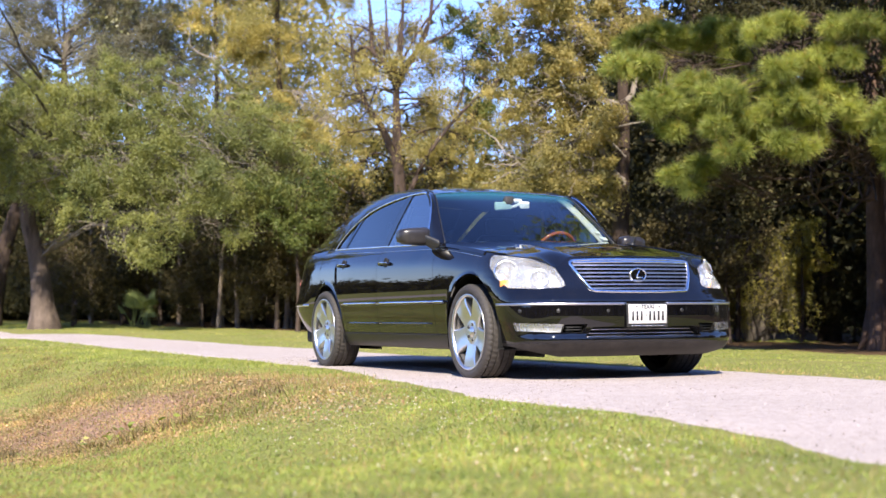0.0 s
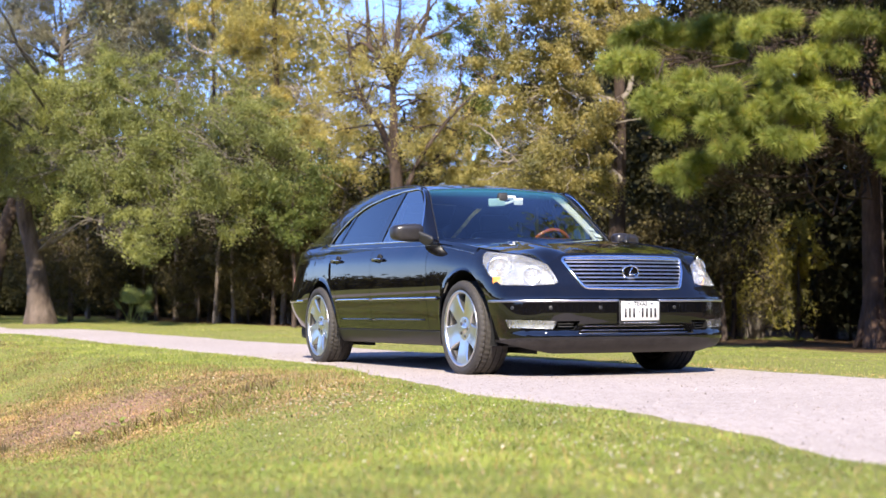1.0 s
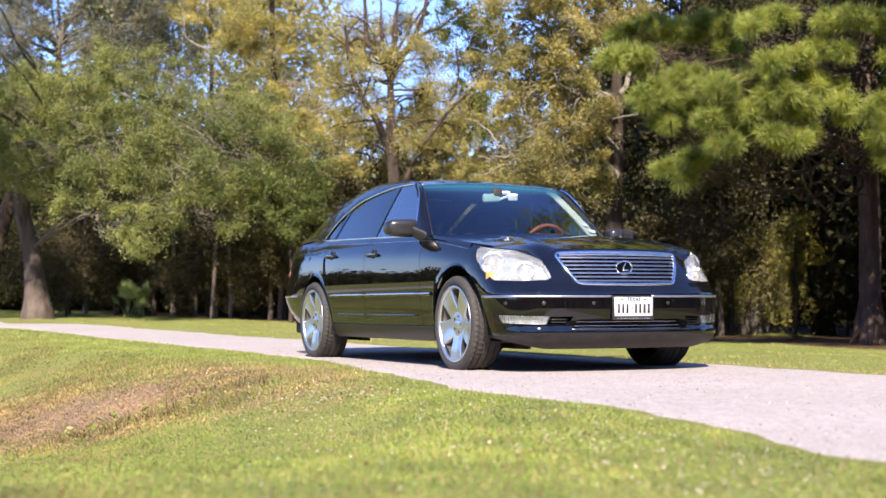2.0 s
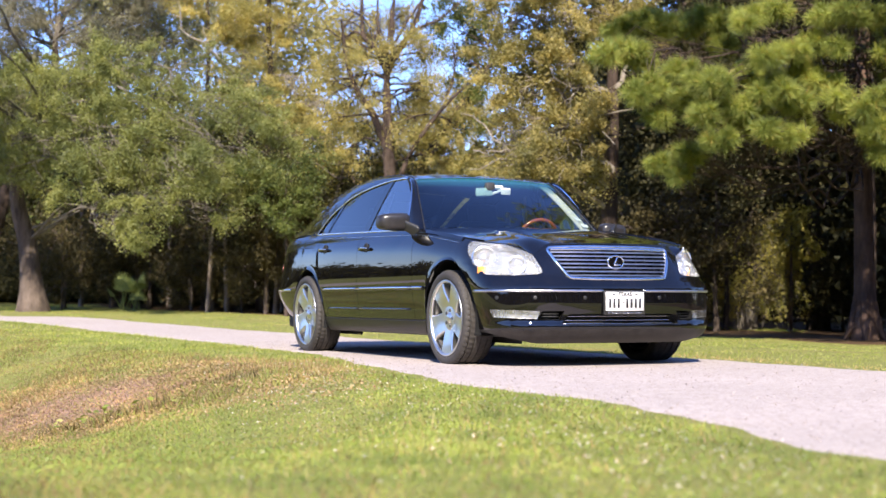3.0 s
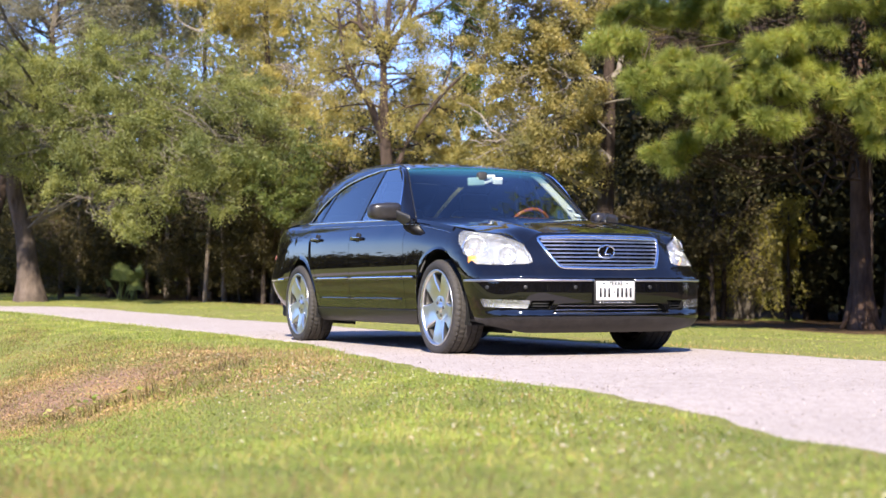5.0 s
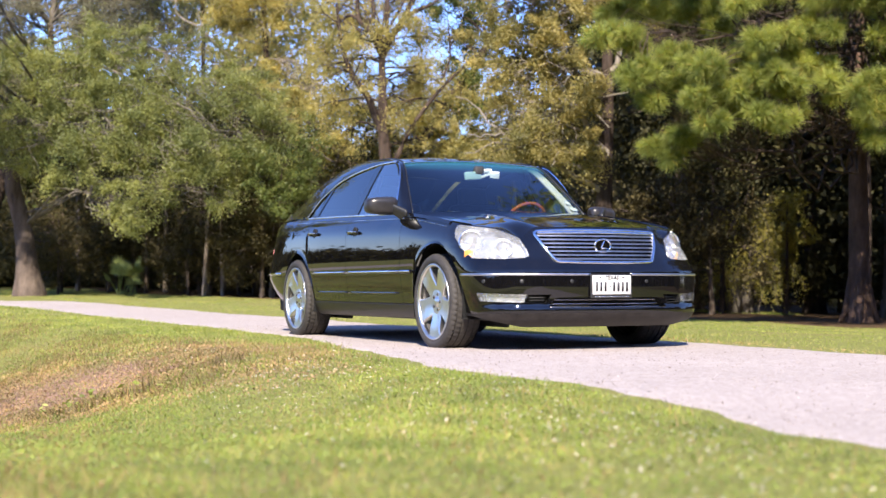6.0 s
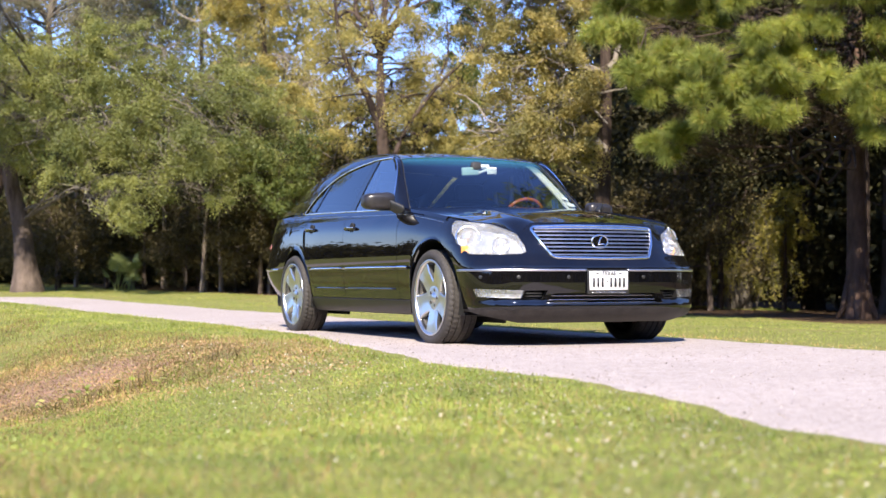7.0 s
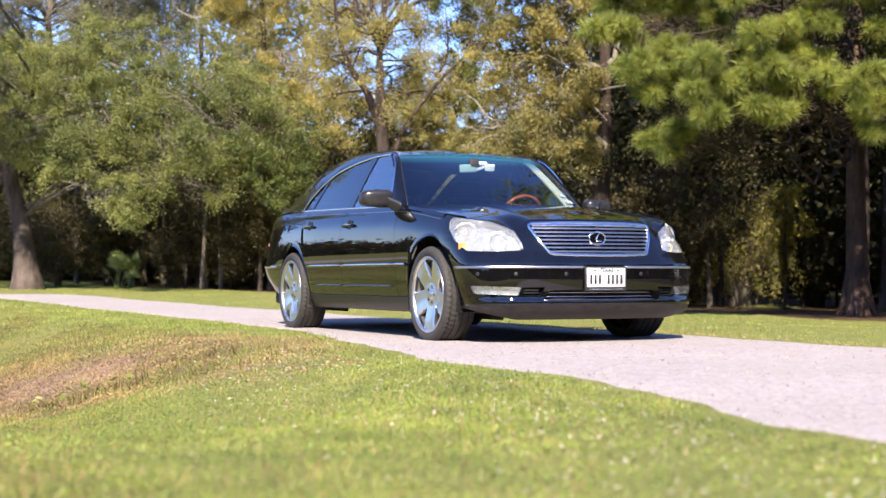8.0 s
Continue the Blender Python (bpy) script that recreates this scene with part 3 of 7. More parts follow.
tree("olive_hackberry", 16, (-10.7, 6.95), [(0, 0, 0), (0.05, 0, 1.5), (0.15, 0, 3.0), (0.25, -0.05, 4.6), (0.2, -0.2, 7.5)], 0.17,
     [(-0.3, -1.6, 4.8, 1.0, L), (0.2, -1.0, 4.8, 1.0, L), (-0.3, -1.4, 3.8, 0.8, L), (0.1, -1.2, 3.1, 0.9, L), (-0.5, -1.5, 2.8, 0.8, L), (0.3, -0.9, 3.8, 0.8, L), (0.3, -1.0, 2.6, 0.6, L),
      (-0.1, -1.4, 2.2, 0.6, L), (-1.0, -1.6, 2.2, 0.7, L), (0.2, 0.0, 4.8, 0.6, L), (0.1, -1.2, 5.8, 1.3, L), (0.3, 0.2, 6.8, 1.3, L), (-0.4, 0.8, 4.4, 0.7, L)],
     MAT_OLIVE_LEAF, MAT_ASH_BARK, 165000, 0.036, "hackberry with dense olive-yellow leaves", puffs=30, gap=0.33, clump=0.13, twig=MAT_TWIG, twigs=26, simple=True, squash=0.85,
     extra=[((0.15, 0, 2.4), (0.3, -1.5, 4.2), 0.06), ((0.2, 0, 3.4), (0.5, 0.3, 5.2), 0.06), ((0.1, 0, 1.9), (-0.1, -1.8, 2.9), 0.05)])


# pine: needle tufts along drooping boughs
def needle_tufts(rng, heads, aims, needles, length, width):
    n = len(heads)
    c = np.repeat(heads, needles, 0)
    ax = np.repeat(unit(aims), needles, 0)
    d = unit(rng.normal(size=c.shape) * 0.62 + ax * 0.75)
    s = unit(np.cross(d, rng.normal(size=c.shape))) * width * 0.5
    l = (length * rng.uniform(0.65, 1.15, len(c)))[:, None]
    c = c + ax * rng.uniform(-0.08, 0.08, (len(c), 1))
    v = np.stack([c - s, c + s, c + d * l - np.array([0, 0, 0.12]) * l], 1).reshape(-1, 3)
    return v, np.arange(len(c) * 3).reshape(-1, 3)


def pine(name, seed, base, height, girth, boughs, label, per=30, needles=70):
    """boughs: (x, y, z, radius) ends from the base, reached from the trunk by a long limb."""
    rng = np.random.default_rng(seed)
    top = new(name)
    top.location = (base[0], base[1], float(ground_z(base[0], base[1])))
    tt = np.linspace(0, 1, 30)
    path = np.stack([0.12 * np.sin(tt * 5 + seed), 0.1 * np.sin(tt * 4), tt * height - 0.15], -1)
    rad = girth * (1 - 0.8 * tt) * (1 + 0.45 * np.exp(-tt * 26))
    wood, heads, aims = [tube(path, rad, 16)], [], []
    for k in range(5):
        a = k * 1.3 + seed
        wood.append(tube(np.array([[0.1 * math.cos(a), 0.1 * math.sin(a), 0.7], [0.2 * math.cos(a), 0.2 * math.sin(a), 0.2], [0.33 * math.cos(a), 0.33 * math.sin(a), -0.06]]), [0.06, 0.06, 0.03], 8))
    for bx, by, bz, br in boughs:
        e = np.array([bx, by, bz])
        s = path[int(np.argmin(np.abs(path[:, 2] - (bz + 0.25 * math.hypot(bx, by) * rng.uniform(0.1, 0.6)))))]
        p, r = limb(rng, s, e, 0.024, 0.008, 12, 0.15, 0.03)
        wood.append(tube(p, r, 7))
        per_here = max(5, int(per * (br / 0.36) ** 1.7)) if bz < 5.0 else per // 2
        br = max(0.07, br - 0.07) if bz < 5.0 else br
        h = e + unit(rng.normal(size=(per_here, 3))) * br * (rng.uniform(0.2, 1, (per_here, 1)) ** 0.5) * np.array([1, 1, 0.42])
        out = unit(np.array([bx, by, 0.0]))
        for q in h:
            j = p[rng.integers(7, 12)]
            wood.append(tube(*limb(rng, j, q, 0.006, 0.003, 5, 0.3), 4))
        heads.append(h)
        aims.append(unit(h - e) * 0.6 + out * 0.5 + np.array([0, 0, 0.35]))
    v, f = needle_tufts(rng, np.concatenate(heads), np.concatenate(aims), needles, 0.18, 0.0085)
    child("trunk", raw_mesh(name + "_trunk", *merge(wood[:6]), MAT_PINE_BARK, True), top)
    child("branch", raw_mesh(name + "_branch", *merge(wood[6:]), MAT_ASH_BARK, True), top, kind="stuff")
    child("crown", raw_mesh(name + "_crown", v, f, MAT_NEEDLE), top)
    return tagged(top, label, "tree")


def ring_boughs(seed, z0, z1, n, reach, size):
    rng = np.random.default_rng(seed)
    out = []
    for k in range(n):
        a, q = rng.uniform(0, 6.283), k / n
        r = reach * (1 - 0.6 * q) * rng.uniform(0.5, 1.0)
        out.append((r * math.cos(a), r * math.sin(a), z0 + (z1 - z0) * q, size * rng.uniform(0.8, 1.2)))
    return out


def off_gap(b, base=(-7.97, 9.78), gap=(-14.5, 12.45, 1.2), free=1.5):
    """Whether a bough leaves open the gap through which the sun falls on the weeping bush."""
    p = np.array([b[0] + base[0], b[1] + base[1], b[2]]) - np.array(gap)
    s = np.array(SUN_FROM)
    return np.linalg.norm(p - s * p.dot(s)) > free


pine("pine", 3, (-7.97, 9.78), 13.0, 0.16,
     [(2.24, -5.38, 3.1, 0.22), (2.07, -5.01, 2.85, 0.22), (2.21, -5.2, 3.2, 0.24), (2.23, -4.8, 3.42, 0.24), (2.23, -4.68, 3.08, 0.3), (2.88, -4.76, 3.19, 0.34), (2.86, -4.79, 2.82, 0.27), (2.47, -4.04, 3.36, 0.34),
      (2.89, -4.34, 2.91, 0.3), (3.14, -4.09, 3.07, 0.34), (2.76, -3.4, 3.38, 0.3), (3.1, -3.74, 2.98, 0.24), (3.05, -3.27, 3.26, 0.28), (3.4, -3.36, 3.01, 0.19), (3.32, -3.17, 2.85, 0.13), (3.2, -4.25, 3.47, 0.24),
      (3.03, -3.7, 3.61, 0.26), (3.03, -3.36, 3.73, 0.24), (3.47, -3.36, 3.63, 0.18), (1.87, -4.85, 2.31, 0.2), (2.13, -4.61, 2.42, 0.23), (2.85, -4.66, 2.51, 0.23), (1.98, -4.63, 2.17, 0.16), (2.58, -4.17, 2.69, 0.18)]
     + [(3.14, -3.88, 2.58, 0.26), (3.21, -4.25, 2.62, 0.18), (2.85, -3.36, 2.73, 0.15), (1.88, -5.65, 3.64, 0.22), (1.82, -5.29, 3.7, 0.26), (1.78, -5.02, 3.57, 0.18), (2.75, -4.08, 4.09, 0.22), (2.77, -3.73, 4.16, 0.24),
        (2.92, -4.35, 3.93, 0.14), (3.22, -3.33, 4.04, 0.24), (3.66, -3.35, 4.0, 0.26), (3.48, -2.82, 4.06, 0.24), (3.51, -2.75, 3.58, 0.18), (3.9, -3.33, 2.84, 0.2), (4.0, -3.19, 2.98, 0.2), (3.92, -3.11, 2.67, 0.24),
        (3.27, -2.69, 2.6, 0.18), (3.73, -2.93, 2.32, 0.16), (0.01, -4.24, 4.37, 0.3), (0.24, -3.91, 4.44, 0.36), (0.46, -3.55, 4.39, 0.4), (0.69, -3.24, 4.45, 0.4), (0.78, -3.02, 4.13, 0.3)]
     # Five boughs out of view, added to shade the upper left tufts.
     + [(1.7, -4.9, 5.7, 0.6), (2.0, -4.5, 5.8, 0.6), (2.3, -4.2, 5.7, 0.6), (2.6, -3.9, 5.8, 0.6), (1.4, -5.1, 6.1, 0.6)]
     # Five more out of view, added to shade the trunk.
     + [(2.6, -1.4, 4.2, 0.55), (2.9, -1.6, 4.9, 0.55), (2.4, -1.2, 3.6, 0.45), (3.1, -1.6, 5.4, 0.5), (3.6, -1.9, 6.0, 0.6)]
     + [b for b in ring_boughs(5, 6.2, 12.5, 46, 3.6, 0.8) if off_gap(b)],
     "tall pine with bright green needle tufts over leaf litter", 32, 190)


# Out of view, added so that dark foliage mirrors in the windscreen.
pine("pine", 4, (-4.4, 9.6), 17.5, 0.2, [b for b in ring_boughs(8, 8.2, 17.0, 54, 3.4, 0.9) if off_gap(b, (-4.4, 9.6))],
     "very tall pine out of view, added for the windscreen's reflection", 30, 150)
# Added mostly out of view, to shade the wood and darken the windscreen's reflection.
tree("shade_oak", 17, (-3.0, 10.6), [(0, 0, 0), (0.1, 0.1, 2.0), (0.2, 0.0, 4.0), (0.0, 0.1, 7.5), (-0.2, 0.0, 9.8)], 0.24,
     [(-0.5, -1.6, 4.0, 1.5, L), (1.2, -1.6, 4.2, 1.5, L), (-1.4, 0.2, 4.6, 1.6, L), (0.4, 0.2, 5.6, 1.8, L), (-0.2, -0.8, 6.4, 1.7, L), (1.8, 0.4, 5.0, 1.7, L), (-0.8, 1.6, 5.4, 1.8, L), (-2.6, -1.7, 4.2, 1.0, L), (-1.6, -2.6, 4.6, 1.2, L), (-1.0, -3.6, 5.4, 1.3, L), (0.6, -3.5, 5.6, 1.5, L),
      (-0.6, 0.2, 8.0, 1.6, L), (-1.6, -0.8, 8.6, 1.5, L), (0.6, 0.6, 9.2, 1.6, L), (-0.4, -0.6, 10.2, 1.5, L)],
     MAT_SHADE_LEAF, MAT_BARK, 90000, 0.07, "oak mostly out of view beside the pine, added for its shade", clump=0.3, twigs=8, simple=True)
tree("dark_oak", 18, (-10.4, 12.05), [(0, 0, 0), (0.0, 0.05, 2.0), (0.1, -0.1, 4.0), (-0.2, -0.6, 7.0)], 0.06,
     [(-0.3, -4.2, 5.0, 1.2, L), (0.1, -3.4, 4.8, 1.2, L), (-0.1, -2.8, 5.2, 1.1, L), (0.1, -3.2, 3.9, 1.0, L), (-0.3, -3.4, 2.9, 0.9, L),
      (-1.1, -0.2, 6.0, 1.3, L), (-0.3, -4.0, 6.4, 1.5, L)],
     MAT_SHADE_LEAF, MAT_ASH_BARK, 70000, 0.05, "oak under the pine, leaf colour darkened for shade", clump=0.2, twigs=8, simple=True)


def canopy_tree(seed, x, y, h, lean, leaf):
    """A tall tree whose crown starts high above the ground."""
    r = np.random.default_rng(seed)
    lobes = [(lean[0] + r.normal() * 1.2, lean[1] + r.normal() * 1.2, h * r.uniform(0.66, 1.0), r.uniform(1.4, 1.9), 0.7) for _ in range(9)]
    return tree("tall_oak", seed, (x, y), [(0, 0, 0), (0.1, 0.0, h * 0.4), (lean[0] * 0.6, lean[1] * 0.6, h * 0.9)], 0.085, lobes, leaf, MAT_ASH_BARK, 30000, 0.07,
                "tall oak with a high leafy crown, added partly as shade", "tree", clump=0.28, twigs=8, twig=MAT_GREY_TWIG, squash=0.9, flare=1.4, group="tall oaks of the wood", simple=True)


# High crowns, mostly out of view, added to shade the wood below.
for k, (x, y, h) in enumerate([(-25.4, 2.4, 9.5), (-22.0, 3.6, 10.0), (-9.0, 15.5, 9.5), (-6.4, 14.6, 9.5), (-4.6, 12.9, 9.0), (-17.0, 14.5, 9.5)]):
    canopy_tree(120 + k, x, y, h, (0.9, -0.3), MAT_GREY_LEAF if x < -20 else MAT_GREEN_LEAF)


# understorey: shrubs, mostly darkened in colour for shade, and thin stems beneath tall trees
def shrub(name, seed, base, r, h, leaf, leaves, size, label, group="", stems=7, simple=True):
    rng = np.random.default_rng(seed)
    lobes = [(rng.normal() * r * 0.5, rng.normal() * r * 0.5, rng.uniform(0.25, 0.9) * h, r * rng.uniform(0.45, 0.7), 0.9) for _ in range(7)]
    return tree(name, seed, base, [(0, 0, 0), (0.05, 0, h * 0.4), (0.02, 0.04, h * 0.8)], 0.05, lobes, leaf, MAT_BARK, leaves, size, label, "shrub", clump=r * 0.2, twigs=stems, flare=1.2, group=group, simple=simple)


first_dark = shrub("dark_shrub", 40, (-27, 3.2), 1.5, 2.6, MAT_SHADE_LEAF, 8500, 0.075, "shrub under the trees, leaf colour darkened for shade", "shrubs under the trees", 1)
first_green = shrub("green_shrub", 41, (-24.5, 4.4), 1.2, 2.2, MAT_GREEN_LEAF, 8000, 0.075, "leafy green shrub at the edge of the wood", "shrubs under the trees", 1)
rng = np.random.default_rng(77)


def planted(ob, x, y, s=1.0):
    m = pose(x, y, float(ground_z(x, y)), 0, 0, rng.uniform(0, 360))
    o = copy_thing(ob, m)
    o.scale = (s, s, s * rng.uniform(0.85, 1.2))
    return o


for k in range(30):
    q = k / 29
    x, y = -30 + 22 * q, 3.0 + 11.5 * q
    x, y = x - rng.uniform(0, 3.0) * 0.9, y + rng.uniform(0, 3.5)
    if 34.5 < math.degrees(math.atan2(y + 5.3, 9.4 - x)) < 39.5:
        continue
    planted(first_dark if rng.uniform() < 0.72 or x > -17 else first_green, x, y, rng.uniform(0.7, 1.15))
for k in range(16):
    planted(first_dark, rng.uniform(-38, -31), rng.uniform(-1.0, 4.5), rng.uniform(1.1, 1.6))
for k in range(9):
    planted(first_dark, rng.uniform(-6, 6), rng.uniform(13, 20), rng.uniform(0.8, 1.3))
for k in range(7):
    planted(first_dark, rng.uniform(-32, -25), rng.uniform(-0.3, 4.0), rng.uniform(0.7, 1.1))
first_brown = shrub("brown_undergrowth", 46, (-23.0, 2.6), 1.0, 2.3, MAT_SHADED_BROWN_LEAF, 8000, 0.06, "brown undergrowth below the trees, darkened for their shade", "undergrowth of the wood", 6)
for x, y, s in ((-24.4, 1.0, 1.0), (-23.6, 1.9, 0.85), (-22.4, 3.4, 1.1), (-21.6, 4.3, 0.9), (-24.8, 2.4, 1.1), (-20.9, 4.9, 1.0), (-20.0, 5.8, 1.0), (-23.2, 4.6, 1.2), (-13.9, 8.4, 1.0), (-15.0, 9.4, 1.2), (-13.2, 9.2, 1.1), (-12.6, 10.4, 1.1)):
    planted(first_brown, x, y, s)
shrub("brown_bush", 44, (-19.0, 4.0), 1.1, 3.1, MAT_SHADED_BROWN_LEAF, 26000, 0.04, "brown-leaved bush beneath the elm, darkened for shade")


def weeping_bush(seed, base, label):
    """Arching stems that hang over to the ground, with slim leaves along them."""
    r = np.random.default_rng(seed)
    top = new("weeping_bush")
    top.location = (base[0], base[1], float(ground_z(base[0], base[1])))
    stems, spots = [], []
    for k in range(130):
        a, reach, h = r.uniform(0, 6.283), r.uniform(0.25, 1.15), r.uniform(1.0, 2.3)
        out = np.array([math.cos(a), math.sin(a), 0.0])
        t = np.linspace(0, 1, 12)[:, None]
        foot = np.array([r.normal() * 0.12, r.normal() * 0.12, 0.0])
        rise = h * np.sin(np.minimum(t * 1.9, 1.57)) - (h - 0.1) * r.uniform(0.45, 1.0) * np.clip((t - 0.55) / 0.45, 0, 1) ** 1.3
        p = foot + out * reach * t**1.2 + np.array([0, 0, 1.0]) * rise + r.normal(size=(12, 3)) * 0.012
        stems.append(tube(p, np.linspace(0.012, 0.003, 12), 4))
        s = r.uniform(3.5, 11, 470)
        i = np.minimum(s.astype(int), 10)
        q = p[i] + (p[i + 1] - p[i]) * (s - i)[:, None]
        spots.append(q + r.normal(size=q.shape) * np.array([0.05, 0.05, 0.06]))
    spots = np.concatenate(spots)
    spots = spots[spots[:, 2] > 0.04]
    v, f = leaf_quads(r, spots, 0.038, 1.6, 0.32, True)
    child("stem", raw_mesh("weeping_stem", *merge(stems), MAT_GREY_TWIG, True), top, kind="stuff")
    child("foliage", raw_mesh("weeping_leaf", v, f, MAT_BUSH_LEAF), top)
    return tagged(top, label, "shrub")


weeping_bush(43, (-14.5, 12.45), "sunlit yellow-green bush with drooping sprays")
shrub("green_bush", 47, (-13.7, 12.9), 0.5, 2.6, MAT_BUSH_LEAF, 5000, 0.05, "leafy green bush behind the drooping one", "", 4)


def sapling(seed, x, y, h, g):
    r = np.random.default_rng(seed)
    lobes = [(r.normal() * 0.7, r.normal() * 0.7, h * r.uniform(0.55, 1.0), r.uniform(0.5, 0.9), L) for _ in range(5)]
    return tree("sapling", seed, (x, y), [(0, 0, 0), (r.normal() * 0.1, r.normal() * 0.1, h * 0.5), (r.normal() * 0.25, r.normal() * 0.25, h)], g, lobes,
                MAT_SHADE_LEAF, MAT_POLE, 4500, 0.07, "slender sapling with a thin grey trunk", "tree", clump=0.3, twigs=5, flare=1.15, group="saplings at the wood's edge")


for k, (x, y, h, g) in enumerate([(-22.8, 3.0, 4.6, 0.06), (-21.4, 3.6, 4.0, 0.045), (-23.6, 2.5, 4.2, 0.05), (-19.6, 4.4, 3.8, 0.06), (-18.3, 5.2, 3.2, 0.05),
                                  (-20.6, 4.9, 4.8, 0.05), (-17.5, 6.0, 2.8, 0.045), (-25.5, 1.6, 4.6, 0.06), (-19.8, 3.02, 3.0, 0.05), (-20.2, 3.55, 3.0, 0.055)]):
    sapling(60 + k, x, y, h, g)

tree("forked_sapling", 90, (-14.2, 11.75), [(0, 0, 0), (0.02, 0.02, 0.7), (0.03, 0.0, 1.35), (-0.03, -0.12, 2.2), (-0.05, -0.3, 3.4)], 0.06,
     [(-0.1, -0.5, 3.6, 0.6, L), (0.3, 0.6, 3.5, 0.6, L), (0.0, 0.1, 4.3, 0.7, L), (0.3, 0.7, 2.9, 0.4, L)],
     MAT_SHADE_LEAF, MAT_ASH_BARK, 5000, 0.06, "dark sapling forking beside the drooping bush", clump=0.25, twigs=5, flare=1.15, simple=True,
     ways=[([(0.03, 0.01, 1.3), (0.12, 0.16, 1.7), (0.26, 0.4, 2.2), (0.4, 0.6, 3.2)], 0.045)])


def palmetto():
    r = np.random.default_rng(9)
    top = new("palmetto")
    top.location = (-22.2, 2.0, float(ground_z(-22.2, 2.0)))
    vs, fs = [], []
    for k in range(16):
        a, e = r.uniform(0, 6.283), r.uniform(0.85, 1.45)
        tip = np.array([math.cos(a) * math.cos(e), math.sin(a) * math.cos(e), math.sin(e)]) * r.uniform(0.3, 0.62)
        foot = np.array([r.normal() * 0.14, r.normal() * 0.14, -0.02])
        d = unit(tip)
        tip = tip + foot
        vs.append(tube(np.array([foot, (foot + tip) * 0.5 + np.array([0, 0, 0.04]), tip]), [0.012, 0.01, 0.006], 4))
        side = unit(np.cross(d, [0, 0, 1]))
        fan = []
        for j in range(13):
            b = (j - 6) / 6 * 1.35
            w = unit(d * math.cos(b) + side * math.sin(b) + np.array([0, 0, -0.15]))
            n = unit(np.cross(w, np.cross(d, side))) * 0.017
            ln = 0.3 * (1 - 0.25 * abs(j - 6) / 6)
            fan.append((np.array([tip, tip + w * ln * 0.5 + n, tip + w * ln, tip + w * ln * 0.5 - n]), np.array([[0, 1, 2, 3]])))
        fs.append(merge(fan))
    child("stem", raw_mesh("palm_stem", *merge(vs), MAT_PALM), top, kind="stuff")
    child("frond", raw_mesh("palm_frond", *merge(fs), MAT_PALM), top, kind="stuff")
    tagged(top, "low palmetto with fan-shaped green fronds", "palm")


palmetto()


# the wood behind, and the distant tree line across the open lawn
def wood_tree(name, seed, h, leaf, leaves, label, group, size=0.17):
    r = np.random.default_rng(seed)
    lobes = [(r.normal() * 1.3, r.normal() * 1.3, h * r.uniform(0.22, 0.95), r.uniform(1.2, 1.9), 0.8) for _ in range(13)]
    return tree(name, seed, (-34, 9), [(0, 0, 0), (0.1, 0.1, h * 0.5), (0, 0.2, h * 0.92)], 0.2, lobes, leaf, MAT_BARK, leaves, size, label, "tree", clump=0.5, twigs=1, group=group, simple=True)


kinds = [wood_tree("wood_tree", 81, 9.0, MAT_OLIVE_LEAF, 9000, "tree in the thick wood behind the lawn", "trees of the wood"),
         wood_tree("wood_tree", 82, 8.5, MAT_GREEN_LEAF, 9000, "tree in the thick wood behind the lawn", "trees of the wood")]
kinds.append(wood_tree("wood_tree", 83, 9.0, MAT_SHADE_LEAF, 9000, "tree in the thick wood, leaf colour darkened for shade", "trees of the wood"))
kinds[2].location = (-9.0, 19.0, float(ground_z(-9.0, 19)))
kinds[1].location = (-33.5, 3.0, float(ground_z(-33.5, 3)))
for k in range(26):
    q = rng.uniform()
    depth = rng.uniform(0, 8)
    x, y = -33 + 34 * q - depth * 0.75, 4.5 + 13 * q + depth * 0.8
    az = math.degrees(math.atan2(y + 5.3, 9.4 - x))
    if x > -25 and 19.5 < az < 32.5 or 39.3 < az < 42.2:
        continue
    low = 0.5 if 18.3 < az < 29.5 or az < 16.5 else 1.0
    planted(kinds[k % 2 if az < 31 else 2], x, y, low * rng.uniform(0.85, 1.15))
for k in range(6):
    planted(kinds[k % 2], -32 - rng.uniform(0, 9), rng.uniform(-1.0, 3.5), rng.uniform(0.6, 0.75))


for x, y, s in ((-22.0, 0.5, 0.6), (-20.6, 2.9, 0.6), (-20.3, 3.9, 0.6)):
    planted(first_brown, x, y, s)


def far_wood(name, seed, n, way, depth, size, height, label):
    """A thick far wood, uncountable leaves: way(t) is its front line in plan."""
    r = np.random.default_rng(seed)
    m = n // 16
    t = r.uniform(0, 1, m)
    p = np.array([way(k) for k in t])
    d = np.array([height(k) for k in t])
    c = np.stack([p[:, 0], p[:, 1], np.zeros(m)], -1)
    out = np.stack([p[:, 2], p[:, 3], np.zeros(m)], -1)
    c = c + out * (r.uniform(0, depth, m))[:, None]
    top = d * (0.75 + 0.25 * np.sin(t * 61) * np.sin(t * 23 + 1)) * r.uniform(0.85, 1.1, m)
    c[:, 2] = ground_z(c[:, 0], c[:, 1]) + top * r.uniform(0, 1, m) ** 0.7
    c = np.repeat(c, 16, 0) + r.normal(size=(m * 16, 3)) * size * 1.5
    c[:, 2] = np.maximum(c[:, 2], 0.1)
    v, f = leaf_quads(r, c, size, 0.3, 0.7, True)
    # Near-black leaf colour stands in for the depth of the wood's shade.
    tagged(new(name, raw_mesh(name, v, f, MAT_SHADE_LEAF)), label, "wood", kind="stuff")


